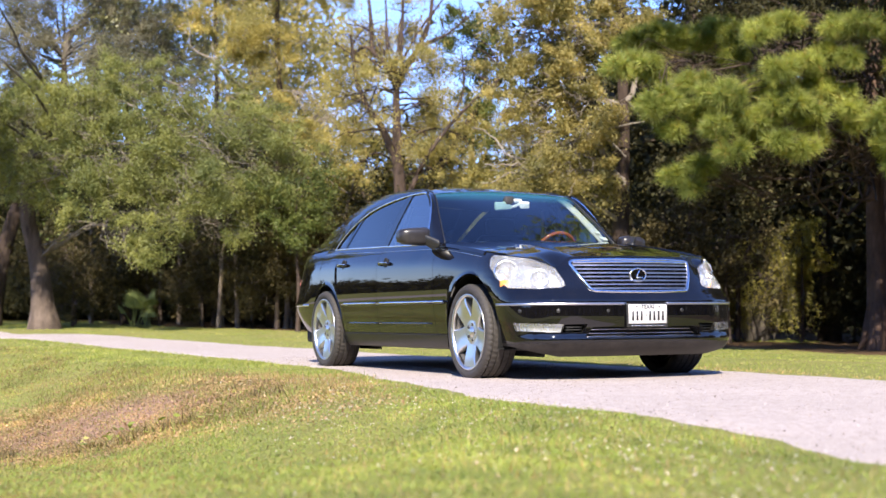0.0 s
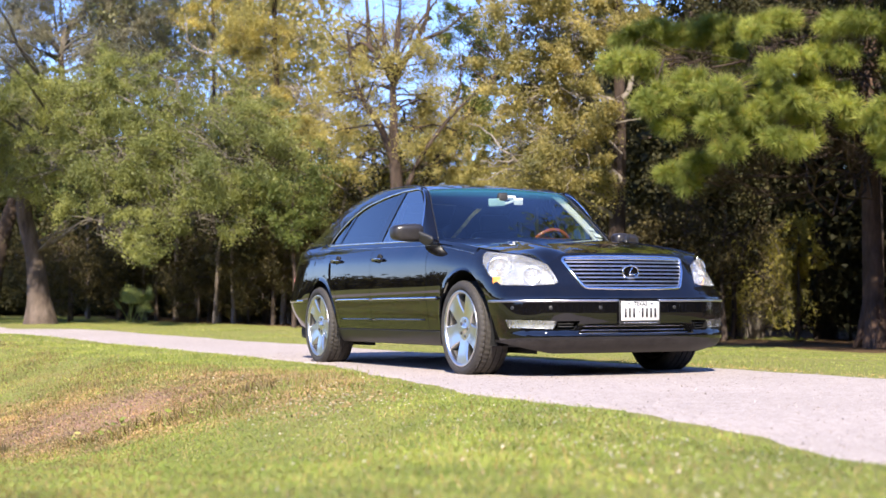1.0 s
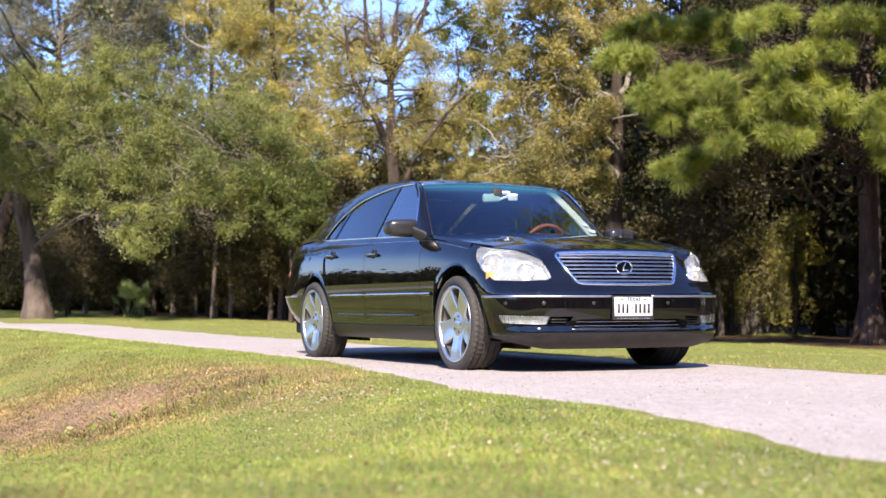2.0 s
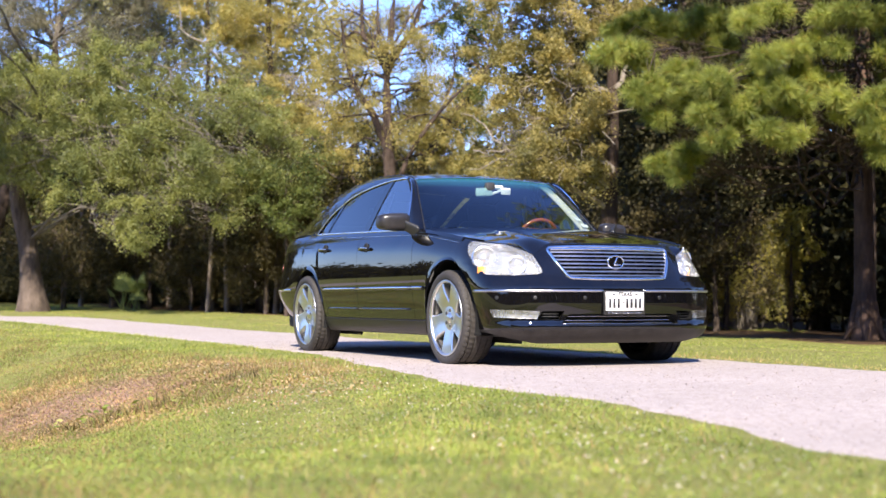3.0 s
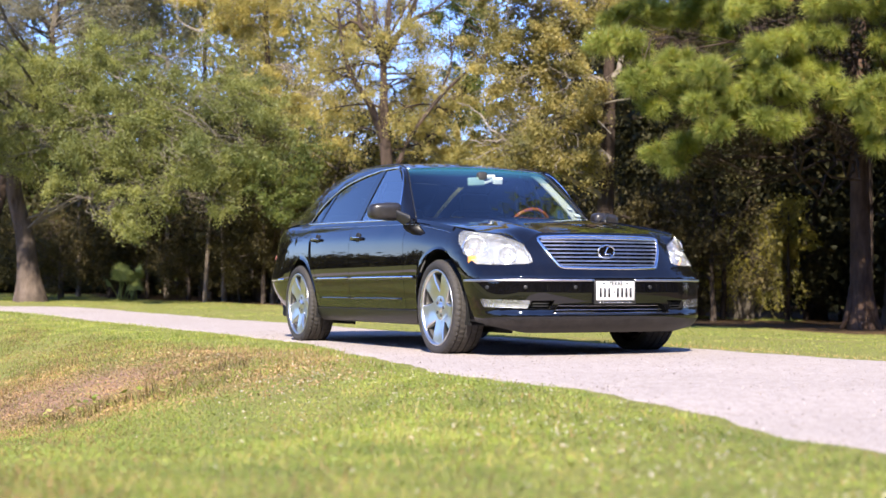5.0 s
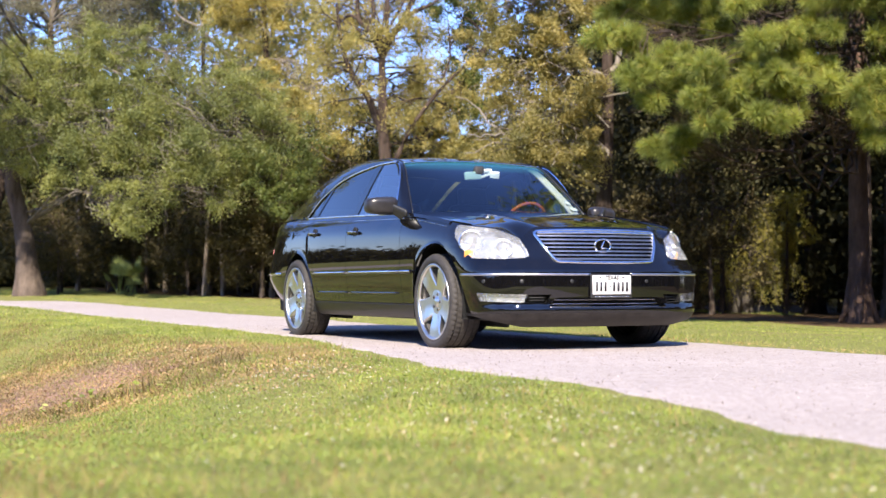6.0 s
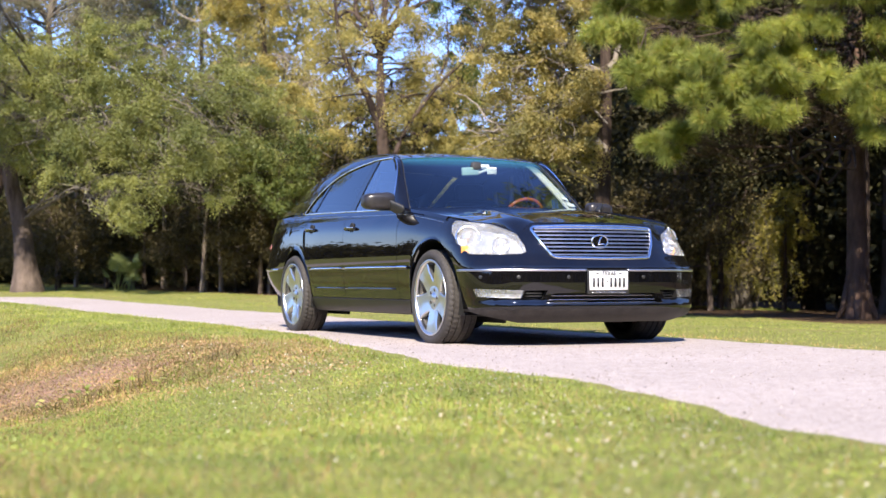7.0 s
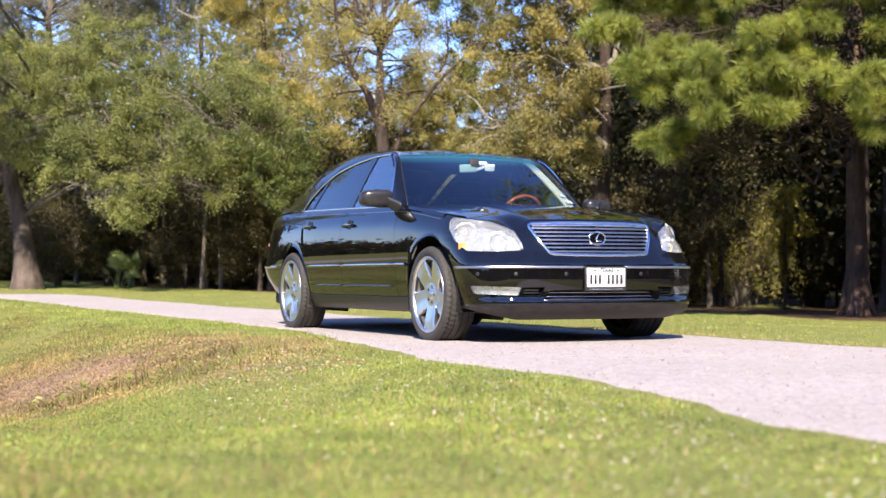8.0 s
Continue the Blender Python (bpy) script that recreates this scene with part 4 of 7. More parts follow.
def behind_line(t):
    a = radians(2 + 62 * t)
    d = 50 + 4 * math.sin(9 * t)
    return (9.4 - d * math.cos(a), -5.3 + d * math.sin(a), -math.cos(a), math.sin(a))


def behind_height(t):
    az = 2 + 62 * t
    return 5.2 if 19.0 < az < 29.5 or 39.6 < az < 41.8 else (6.0 if az < 17.0 else 10.0)


far_wood("far_wood", 91, 52000, behind_line, 8.0, 0.5, behind_height, "deep wood behind the trees, its shade put into the leaf colour")


def across_line(t):
    a = radians(246 + 188 * t)
    return (-4 + 78 * math.cos(a), -2 + 78 * math.sin(a), math.cos(a), math.sin(a))


far_wood("far_wood", 92, 100000, across_line, 9.0, 1.6, lambda t: 24.0 if t > 0.39 else 5.5, "far tree line across the open lawn")


def field_line(t):
    a = radians(172 + 72 * t)
    return (-4 + 78 * math.cos(a), -2 + 78 * math.sin(a), math.cos(a), math.sin(a))


far_wood("far_wood", 94, 90000, field_line, 5.0, 0.42, lambda t: 3.5, "low far tree line across the open field")


def lane_end_line(t):
    a = radians(178 + 14 * t)
    return (-4 + 52 * math.cos(a), -2 + 52 * math.sin(a), math.cos(a), math.sin(a))


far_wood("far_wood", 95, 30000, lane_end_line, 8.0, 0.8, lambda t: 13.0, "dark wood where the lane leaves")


def thicket_line(t):
    a = radians(4 + 56 * t)
    d = 38 + 2.5 * math.sin(13 * t)
    return (9.4 - d * math.cos(a), -5.3 + d * math.sin(a), -math.cos(a), math.sin(a))


far_wood("thicket", 93, 20000, thicket_line, 3.0, 0.3, lambda t: 2.6, "thicket on the wood's floor, its shade put into the leaf colour")


# ---- car materials ----
def paint_mat():
    m, n, l, b = mat("black_paint", (0.003, 0.003, 0.004), 0.5, 0.0, 0.0)
    b.inputs["Coat Weight"].default_value = 1.0
    b.inputs["Coat Roughness"].default_value = 0.02
    b.inputs["Coat IOR"].default_value = 1.64
    dust = noise_tex(n, l, 5.0, 6.0, 0.7)
    l.new(ramp(n, l, dust, [(0.35, (0.0022, 0.0022, 0.003)), (0.75, (0.006, 0.0055, 0.0055))]), b.inputs["Base Color"])
    fine = noise_tex(n, l, 60.0, 3.0)
    l.new(maths(n, l, "MULTIPLY", fine, 0.035), b.inputs["Coat Roughness"])
    return m


def worn(name, base, rough, metal=0.0, scale=25.0, amount=0.35):
    """A surface with slight stains and uneven gloss."""
    m, n, l, b = mat(name, base, rough, metal)
    f = noise_tex(n, l, scale, 6.0, 0.65)
    lo, hi = tuple(c * (1 - amount) for c in base), tuple(min(1, c * (1 + amount)) for c in base)
    l.new(ramp(n, l, f, [(0.3, lo), (0.7, hi)]), b.inputs["Base Color"])
    l.new(maths(n, l, "ADD", maths(n, l, "MULTIPLY", f, rough * 0.5), rough * 0.75), b.inputs["Roughness"])
    return m


def glass_mat(name, tint, gloss=1.0, haze=0.0):
    m = bpy.data.materials.new(name)
    m.use_nodes = True
    n, l = m.node_tree.nodes, m.node_tree.links
    n.remove(n["Principled BSDF"])
    clear, shine, mx, fr = n.new("ShaderNodeBsdfTransparent"), n.new("ShaderNodeBsdfGlossy"), n.new("ShaderNodeMixShader"), n.new("ShaderNodeFresnel")
    clear.inputs["Color"].default_value = (*tint, 1)
    shine.inputs["Roughness"].default_value = 0.01
    fr.inputs["IOR"].default_value = 1.5
    l.new(maths(n, l, "MULTIPLY", fr.outputs[0], gloss, True), mx.inputs[0])
    if haze:
        # weathered plastic: a milky share, uneven over the lens
        milk, mh = n.new("ShaderNodeBsdfDiffuse"), n.new("ShaderNodeMixShader")
        milk.inputs["Color"].default_value = (0.8, 0.82, 0.84, 1)
        l.new(maths(n, l, "ADD", maths(n, l, "MULTIPLY", noise_tex(n, l, 9.0, 5.0), 0.3), haze - 0.15, True), mh.inputs[0])
        l.new(clear.outputs[0], mh.inputs[1])
        l.new(milk.outputs[0], mh.inputs[2])
        l.new(mh.outputs[0], mx.inputs[1])
    else:
        l.new(clear.outputs[0], mx.inputs[1])
    l.new(shine.outputs[0], mx.inputs[2])
    l.new(mx.outputs[0], n["Material Output"].inputs["Surface"])
    return m


MAT_PAINT = paint_mat()
MAT_CHROME = worn("chrome", (0.78, 0.78, 0.8), 0.07, 1.0, 40.0, 0.08)
MAT_RIM = worn("polished_rim", (0.7, 0.69, 0.685), 0.3, 1.0, 6.0, 0.05)
# Inner wheel metal, darkened to carry the shade between the spokes.
MAT_BARREL = worn("shade_dark_metal", (0.09, 0.085, 0.08), 0.5, 0.6, 12.0, 0.3)
MAT_REFLECTOR = worn("reflector", (0.5, 0.51, 0.53), 0.26, 0.86, 18.0, 0.2)
MAT_RUBBER = worn("tyre_rubber", (0.034, 0.03, 0.027), 0.75, 0.0, 40.0, 0.5)
MAT_PLASTIC = worn("black_plastic", (0.014, 0.014, 0.014), 0.45, 0.0, 60.0, 0.3)
MAT_MIRROR_CAP = worn("mirror_cap_black", (0.02, 0.018, 0.018), 0.3, 0.0, 30.0, 0.3)
MAT_DARK = worn("underbody_black", (0.006, 0.006, 0.006), 0.85, 0.0, 20.0, 0.4)
MAT_SILL = worn("sill_cladding", (0.018, 0.016, 0.015), 0.38, 0.0, 12.0, 0.4)
MAT_VALANCE = worn("valance_black", (0.02, 0.017, 0.016), 0.5, 0.0, 14.0, 0.6)
for m, gloss in ((MAT_VALANCE, 0.3), (MAT_SILL, 0.25)):
    m.node_tree.nodes["Principled BSDF"].inputs["Specular IOR Level"].default_value = gloss
MAT_CABIN = worn("cabin_trim", (0.02, 0.02, 0.022), 0.7, 0.0, 20.0, 0.3)
MAT_LEATHER = worn("leather_grey", (0.05, 0.048, 0.046), 0.5, 0.0, 18.0, 0.2)
MAT_WOOD = worn("polished_wood", (0.26, 0.06, 0.022), 0.2, 0.0, 14.0, 0.5)
MAT_PLATE = worn("plate_white", (0.56, 0.56, 0.56), 0.4, 0.0, 20.0, 0.05)
MAT_INK = worn("dark_ink", (0.02, 0.02, 0.025), 0.5, 0.0, 20.0, 0.1)
MAT_AMBER = worn("amber_lens", (0.75, 0.3, 0.07), 0.2, 0.0, 60.0, 0.15)
MAT_RED = worn("red_lens", (0.35, 0.012, 0.012), 0.12, 0.0, 60.0, 0.15)
MAT_SILVER_TRIM = worn("satin_trim", (0.5, 0.5, 0.52), 0.22, 1.0, 30.0, 0.1)
MAT_BAR = worn("satin_bars", (0.6, 0.59, 0.6), 0.3, 1.0, 30.0, 0.1)
MAT_LINING = worn("pale_lining", (0.5, 0.48, 0.45), 0.8, 0.0, 30.0, 0.08)
MAT_MIRROR_BACK = worn("mirror_back", (0.36, 0.5, 0.48), 0.45, 0.0, 20.0, 0.1)
MAT_STICKER = worn("paper_white", (0.7, 0.7, 0.68), 0.7, 0.0, 20.0, 0.05)
MAT_WIND = glass_mat("windscreen_glass", (0.5, 0.64, 0.66), 2.8)
MAT_SIDE = glass_mat("side_glass", (0.36, 0.46, 0.5), 2.5)
MAT_TINT = glass_mat("tinted_glass", (0.06, 0.08, 0.1), 1.55)
MAT_BAND = glass_mat("shade_band_glass", (0.1, 0.4, 0.42), 2.7)
# the band's tint fades out downwards
bn, bl = MAT_BAND.node_tree.nodes, MAT_BAND.node_tree.links
bz = bn.new("ShaderNodeSeparateXYZ")
bl.new(bn.new("ShaderNodeNewGeometry").outputs["Position"], bz.inputs[0])
fade = maths(bn, bl, "MULTIPLY", maths(bn, bl, "SUBTRACT", bz.outputs["Z"], 1.35), 9.0, True)
teal = bn.new("ShaderNodeBsdfDiffuse")
teal.inputs["Color"].default_value = (0.03, 0.2, 0.22, 1)
both = bn.new("ShaderNodeMixShader")
bl.new(maths(bn, bl, "MULTIPLY", fade, 0.4), both.inputs[0])
bl.new(bn["Mix Shader"].outputs[0], both.inputs[1])
bl.new(teal.outputs[0], both.inputs[2])
bl.new(both.outputs[0], bn["Material Output"].inputs["Surface"])
bl.new(ramp(bn, bl, fade, [(0.0, (0.5, 0.64, 0.66)), (1.0, (0.12, 0.42, 0.45))]), bn["Transparent BSDF"].inputs["Color"])
MAT_LENS = glass_mat("lamp_glass", (0.96, 0.97, 0.98), 1.0, 0.07)
MAT_HAZED = glass_mat("hazed_lamp_glass", (0.96, 0.97, 0.98), 1.0, 0.155)

car = tagged(new("car"), "glossy black four-door luxury saloon parked on the lane", "car")

# ---- car surfaces: x forward from the front axle, y to its left, z up ----
ARCH_F, ARCH_R = (0.05, 0.34, 0.405), (-2.86, 0.34, 0.388)


def surface(fn, us, vs):
    return np.array([[fn(u, v) for v in vs] for u in us], float)


def grid_bm(P, bm=None):
    bm = bm or bmesh.new()
    a, b = P.shape[:2]
    v = [[bm.verts.new(P[i, j]) for j in range(b)] for i in range(a)]
    for i in range(a - 1):
        for j in range(b - 1):
            q = [v[i][j], v[i + 1][j], v[i + 1][j + 1], v[i][j + 1]]
            if (q[0].co - q[2].co).length > 1e-6 and (q[1].co - q[3].co).length > 1e-6:
                bm.faces.new(q)
    return bm


def outward(bm, centre=(-1.6, 0, 0.6)):
    """Turns the faces so that they look away from the car's middle."""
    bm.normal_update()
    c = Vector(centre)
    s = sum(f.normal.dot((f.calc_center_median() - c)) * f.calc_area() for f in bm.faces)
    if s < 0:
        bmesh.ops.reverse_faces(bm, faces=bm.faces[:])
    bm.normal_update()


def thicken(bm, thick):
    """Gives an open skin an inner face and closed edges."""
    bm.normal_update()
    skin, rim = bm.faces[:], [e for e in bm.edges if e.is_boundary]
    inner = {v: bm.verts.new(v.co - v.normal * thick) for v in bm.verts[:]}
    for f in skin:
        bm.faces.new([inner[v] for v in reversed(f.verts)])
    for e in rim:
        a, b = e.verts
        loop = e.link_loops[0]
        if loop.vert is not a:
            a, b = b, a
        bm.faces.new((b, a, inner[a], inner[b]))
    bm.normal_update()


def panel(name, bm, material, parent, thick=0.012, label="", centre=(-1.6, 0, 0.6), angle=35):
    bmesh.ops.remove_doubles(bm, verts=bm.verts[:], dist=1e-5)
    outward(bm, centre)
    if thick:
        thicken(bm, thick)
    ob = part(name, bm, material, parent, label)
    ob.data.set_sharp_from_angle(angle=radians(angle))
    return ob


def hood_z(x, y):
    """The height of bonnet and wing tops, with the sculpted dip between grille and headlight."""
    y = abs(y)
    z = float(curve_at([(-0.8, 1.03), (-0.62, 1.022), (-0.2, 0.992), (0.2, 0.948), (0.5, 0.897), (0.7, 0.855), (0.8, 0.834), (0.95, 0.79)], x))
    z -= float(curve_at([(-0.8, 0.036), (-0.5, 0.04), (0.0, 0.055), (0.3, 0.06), (0.95, 0.06)], x)) * (y / 0.83) ** 2.2
    z -= 0.07 * math.exp(-(((y - 0.57) / 0.085) ** 2)) * float(step(0.44, 0.75, x))
    return z + 0.007 * math.exp(-(((y - 0.46) / 0.05) ** 2)) * float(step(-0.5, 0.4, x))


def deck_z(x, y):
    z = float(curve_at([(-4.12, 1.02), (-4.0, 1.045), (-3.8, 1.065), (-3.5, 1.085), (-3.0, 1.095)], x))
    return z - float(curve_at([(-4.1, 0.11), (-3.8, 0.1), (-3.4, 0.07), (-3.0, 0.062)], x)) * (abs(y) / 0.8) ** 2.2


def shoulder_y(x):
    return float(curve_at([(-3.05, 0.815), (-2.7, 0.828), (-1.5, 0.838), (-0.5, 0.838), (0.2, 0.838)], x))


def shoulder_z(x):
    if x > -0.56:
        return hood_z(x, 0.838)
    return float(curve_at([(-3.05, 1.028), (-2.6, 1.022), (-2.0, 1.01), (-1.2, 0.992), (-0.56, 0.979)], x))


def side_y(x, z):
    k = float(curve_at([(-3.05, 0.985), (-2.2, 1.0), (-0.6, 1.0), (0.2, 0.985)], x))
    zs, ys = shoulder_z(x), shoulder_y(x)
    if z < 0.33:
        return k * float(curve_at([(0.15, 0.81), (0.2, 0.845), (0.26, 0.868), (0.33, 0.8848)], z))
    y = k * (0.917 - 0.235 * (z - 0.7) ** 2)
    edge = k * (0.917 - 0.235 * (zs - 0.7) ** 2) - ys
    return y - edge * (max(0.0, z - (zs - 0.17)) / 0.17) ** 2.2


def lip_z(a):
    """The lower edge of the end shells, which rises towards the wheel arches."""
    return 0.17 + 0.075 * float(step(0.62, 1.0, abs(a)))


def cap_point(a, w, base_x, base_y, top_x, top_y, top_z, prof, arch, ahead):
    """A point of the front (ahead = 1) or rear (-1) shell. a: -1 to 1 round the plan, w: 0 to 1 from the lower lip to the top edge."""
    s, a = (1 if a >= 0 else -1), abs(a)
    ex, ey = float(curve_at(top_x, a)), float(curve_at(top_y, a))
    ez = top_z(ex, ey)
    lip = lip_z(a) + (0.07 if ahead < 0 else 0.0)
    z = lip + (0.58 - lip) * w / 0.6 if w < 0.6 else 0.58 + (ez - 0.58) * (w - 0.6) / 0.4
    c, zc, r = arch
    if abs(z - zc) < r:
        limit = c + ahead * math.sqrt(r * r - (z - zc) ** 2)
        aa = np.linspace(0, 1, 60)
        bx = curve_at(base_x, aa) * ahead
        a_end = float(np.interp(-limit * ahead, -bx, aa)) if bx[-1] < limit * ahead else 1.0
    else:
        a_end = float(np.interp(c * ahead + r, np.sort(curve_at(base_x, np.linspace(0, 1, 60)) * ahead), np.linspace(1, 0, 60))) if z < zc else 1.0
    ab = a * a_end
    bx, by = float(curve_at(base_x, ab)), float(curve_at(base_y, ab))
    e = 0.01
    tx, ty = float(curve_at(base_x, min(1, ab + e)) - curve_at(base_x, max(0, ab - e))), float(curve_at(base_y, min(1, ab + e)) - curve_at(base_y, max(0, ab - e)))
    t = math.hypot(tx, ty)
    push = float(curve_at(prof, z)) * (1 - 0.6 * a**6)
    bx, by = bx + ahead * abs(ty) / t * push, by + abs(tx) / t * push
    if w > 0.6:
        g = ((w - 0.6) / 0.4) ** 1.25
        ex2, ey2 = float(curve_at(top_x, a)), float(curve_at(top_y, a))
        bx, by = bx + (ex2 - bx) * g, by + (ey2 - by) * g
    if a > 0.7:
        by = by + (side_y(bx, min(z, shoulder_z(bx) if ahead < 0 or bx < 0.2 else ez)) - by) * float(step(0.72, 1.0, a))
    if ahead < 0 and z < 0.53:
        by -= 0.13 * ((0.53 - z) / 0.33) ** 1.6 * float(step(0.2, 0.7, a))
    return (bx, s * by, z)


NOSE = dict(
    base_x=[(0, 0.912), (0.25, 0.905), (0.45, 0.88), (0.6, 0.826), (0.72, 0.74), (0.82, 0.61), (0.91, 0.43), (1, 0.18)],
    base_y=[(0, 0), (0.25, 0.25), (0.45, 0.46), (0.6, 0.63), (0.72, 0.755), (0.82, 0.835), (0.91, 0.88), (1, 0.903)],
    top_x=[(0, 0.735), (0.25, 0.722), (0.45, 0.68), (0.55, 0.685), (0.66, 0.625), (0.76, 0.525), (0.86, 0.38), (1, 0.18)],
    top_y=[(0, 0), (0.25, 0.25), (0.45, 0.455), (0.55, 0.54), (0.66, 0.64), (0.76, 0.735), (0.86, 0.8), (1, 0.838)],
    top_z=hood_z, arch=ARCH_F, ahead=1,
    prof=[(0.17, -0.1), (0.2, -0.05), (0.235, -0.012), (0.28, 0.01), (0.3, 0.007), (0.32, -0.001), (0.36, -0.003), (0.4, -0.001), (0.44, 0.0), (0.5, 0.0), (0.545, -0.003), (0.58, -0.028), (0.64, -0.05), (0.75, -0.045)])
TAIL = dict(
    base_x=[(0, -4.09), (0.25, -4.075), (0.45, -4.04), (0.6, -3.985), (0.72, -3.9), (0.82, -3.74), (0.91, -3.45), (1, -3.02)],
    base_y=[(0, 0), (0.25, 0.28), (0.45, 0.5), (0.6, 0.66), (0.72, 0.765), (0.82, 0.84), (0.91, 0.885), (1, 0.905)],
    top_x=[(0, -4.06), (0.25, -4.05), (0.45, -4.01), (0.6, -3.94), (0.72, -3.85), (0.82, -3.68), (0.91, -3.42), (1, -3.02)],
    top_y=[(0, 0), (0.25, 0.27), (0.45, 0.47), (0.6, 0.62), (0.72, 0.7), (0.82, 0.76), (0.91, 0.8), (1, 0.816)],
    top_z=deck_z, arch=ARCH_R, ahead=-1,
    prof=[(0.17, -0.2), (0.24, -0.14), (0.32, -0.085), (0.4, -0.04), (0.48, -0.008), (0.54, 0.008), (0.57, 0.006), (0.6, -0.01), (0.7, -0.01)])


def nose(a, w):
    return cap_point(a, w, **NOSE)


def nose_w(a, z):
    """The w at which the front shell is z high."""
    if z <= 0.58:
        return 0.6 * (z - lip_z(a)) / (0.58 - lip_z(a))
    ez = nose(a, 1.0)[2]
    return 0.6 + 0.4 * (z - 0.58) / (ez - 0.58)


def nose_az(a, z):
    return nose(a, nose_w(a, z))


NOSE_A = np.unique(np.concatenate([np.linspace(-1, 1, 97), [0.0]]))
NOSE_W = np.unique(np.concatenate([np.linspace(0, 0.6, 40), np.linspace(0.6, 1, 22)]))
NOSE_P = surface(nose, NOSE_A, NOSE_W)


def hull(points):
    pts = sorted(set(points))
    def half(seq):
        out = []
        for p in seq:
            while len(out) > 1 and (out[-1][0] - out[-2][0]) * (p[1] - out[-2][1]) - (out[-1][1] - out[-2][1]) * (p[0] - out[-2][0]) <= 0:
                out.pop()
            out.append(p)
        return out[:-1]
    return half(pts) + half(pts[::-1])


def split_faces(bm, outline, way):
    """Cuts the mesh along a convex outline seen along way; returns the faces inside."""
    d = Vector(way).normalized()
    r = d.cross(Vector((0, 0, 1))).normalized()
    u = r.cross(d)
    flat = hull([(round(Vector(p).dot(r), 5), round(Vector(p).dot(u), 5)) for p in outline])
    lo = Vector((min(p[0] for p in flat) - 0.03, min(p[1] for p in flat) - 0.03))
    hi = Vector((max(p[0] for p in flat) + 0.03, max(p[1] for p in flat) + 0.03))
    depth = max(Vector(p).dot(d) for p in outline) + 0.3

    def near(f):
        c = f.calc_center_median()
        return lo.x < c.dot(r) < hi.x and lo.y < c.dot(u) < hi.y and c.dot(d) < depth
    for p, q in zip(flat, flat[1:] + flat[:1]):
        e = r * (q[0] - p[0]) + u * (q[1] - p[1])
        if e.length < 1e-4:
            continue
        fs = [f for f in bm.faces if near(f)]
        geom = fs + list({e2 for f in fs for e2 in f.edges}) + list({v for f in fs for v in f.verts})
        bmesh.ops.bisect_plane(bm, geom=geom, plane_co=r * p[0] + u * p[1], plane_no=e.cross(d), dist=1e-6)

    def inside(f):
        c = f.calc_center_median()
        x, y = c.dot(r), c.dot(u)
        return near(f) and all((q[0] - p[0]) * (y - p[1]) - (q[1] - p[1]) * (x - p[0]) > 0 for p, q in zip(flat, flat[1:] + flat[:1]))
    return [f for f in bm.faces if inside(f)]


def take(bm, faces):
    """Moves these faces into a mesh of their own."""
    out = bmesh.new()
    made = {}
    for f in faces:
        for v in f.verts:
            if v not in made:
                made[v] = out.verts.new(v.co)
        out.faces.new([made[v] for v in f.verts])
    bmesh.ops.delete(bm, geom=faces, context="FACES")
    return out


def mirrored(points):
    return [(x, -y, z) for x, y, z in points]


# front bumper shell and the openings in it
shell = grid_bm(NOSE_P)
LAMP_OUT = [nose_az(a, nose(a, 1.0)[2] - 0.01) for a in (0.912, 0.88, 0.84, 0.79, 0.72, 0.64, 0.585)] + [nose_az(0.56, 0.68), nose_az(0.565, 0.645), nose_az(0.6, 0.632), nose_az(0.75, 0.625), nose_az(0.875, 0.632), nose_az(0.9, 0.7), nose_az(0.925, 0.78), nose_az(0.933, 0.83), nose_az(0.928, 0.85)]
GRILLE_OUT = [(0.8, y, z) for y, z in ((0, 0.824), (0.25, 0.822), (0.43, 0.814), (0.468, 0.806), (0.474, 0.79), (0.44, 0.715), (0.385, 0.625), (0.36, 0.608), (0.25, 0.602), (0, 0.6))]
GRILLE_OUT += mirrored(GRILLE_OUT)
LOW_OUT = [(0.9, y, z) for y, z in ((0.38, 0.368), (0.41, 0.362), (0.46, 0.305), (0.445, 0.298), (-0.38, 0.368), (-0.41, 0.362), (-0.46, 0.305), (-0.445, 0.298))]
FOG_OUT = [nose_az(a, z) for a, z in ((0.635, 0.388), (0.9, 0.398), (0.885, 0.345), (0.655, 0.335))]
DUCT_OUT = [nose_az(a, z) for a, z in ((0.48, 0.388), (0.627, 0.386), (0.645, 0.336), (0.515, 0.33))]
LAMP_WAY = (-0.8, -0.6, 0.0)


def turned(way, s):
    return (way[0], way[1] * s, way[2])


plugs = {}
for s, tag in ((1, "l"), (-1, "r")):
    side = (lambda p: p) if s > 0 else mirrored
    plugs["lamp" + tag] = take(shell, split_faces(shell, side(LAMP_OUT), turned(LAMP_WAY, s)))
    plugs["fog" + tag] = take(shell, split_faces(shell, side(FOG_OUT), turned((-0.85, -0.5, 0), s)))
    plugs["duct" + tag] = take(shell, split_faces(shell, side(DUCT_OUT), turned((-0.92, -0.35, 0), s)))
plugs["grille"] = take(shell, split_faces(shell, GRILLE_OUT, (-1, 0, 0)))
plugs["low"] = take(shell, split_faces(shell, LOW_OUT, (-1, 0, 0)))
valance = take(shell, [f for f in shell.faces if f.calc_center_median().z < 0.262])
bumper = panel("front_bumper", shell, MAT_PAINT, car, 0.018)
panel("valance", valance, MAT_VALANCE, bumper, 0.018, "dusty black lower lip")


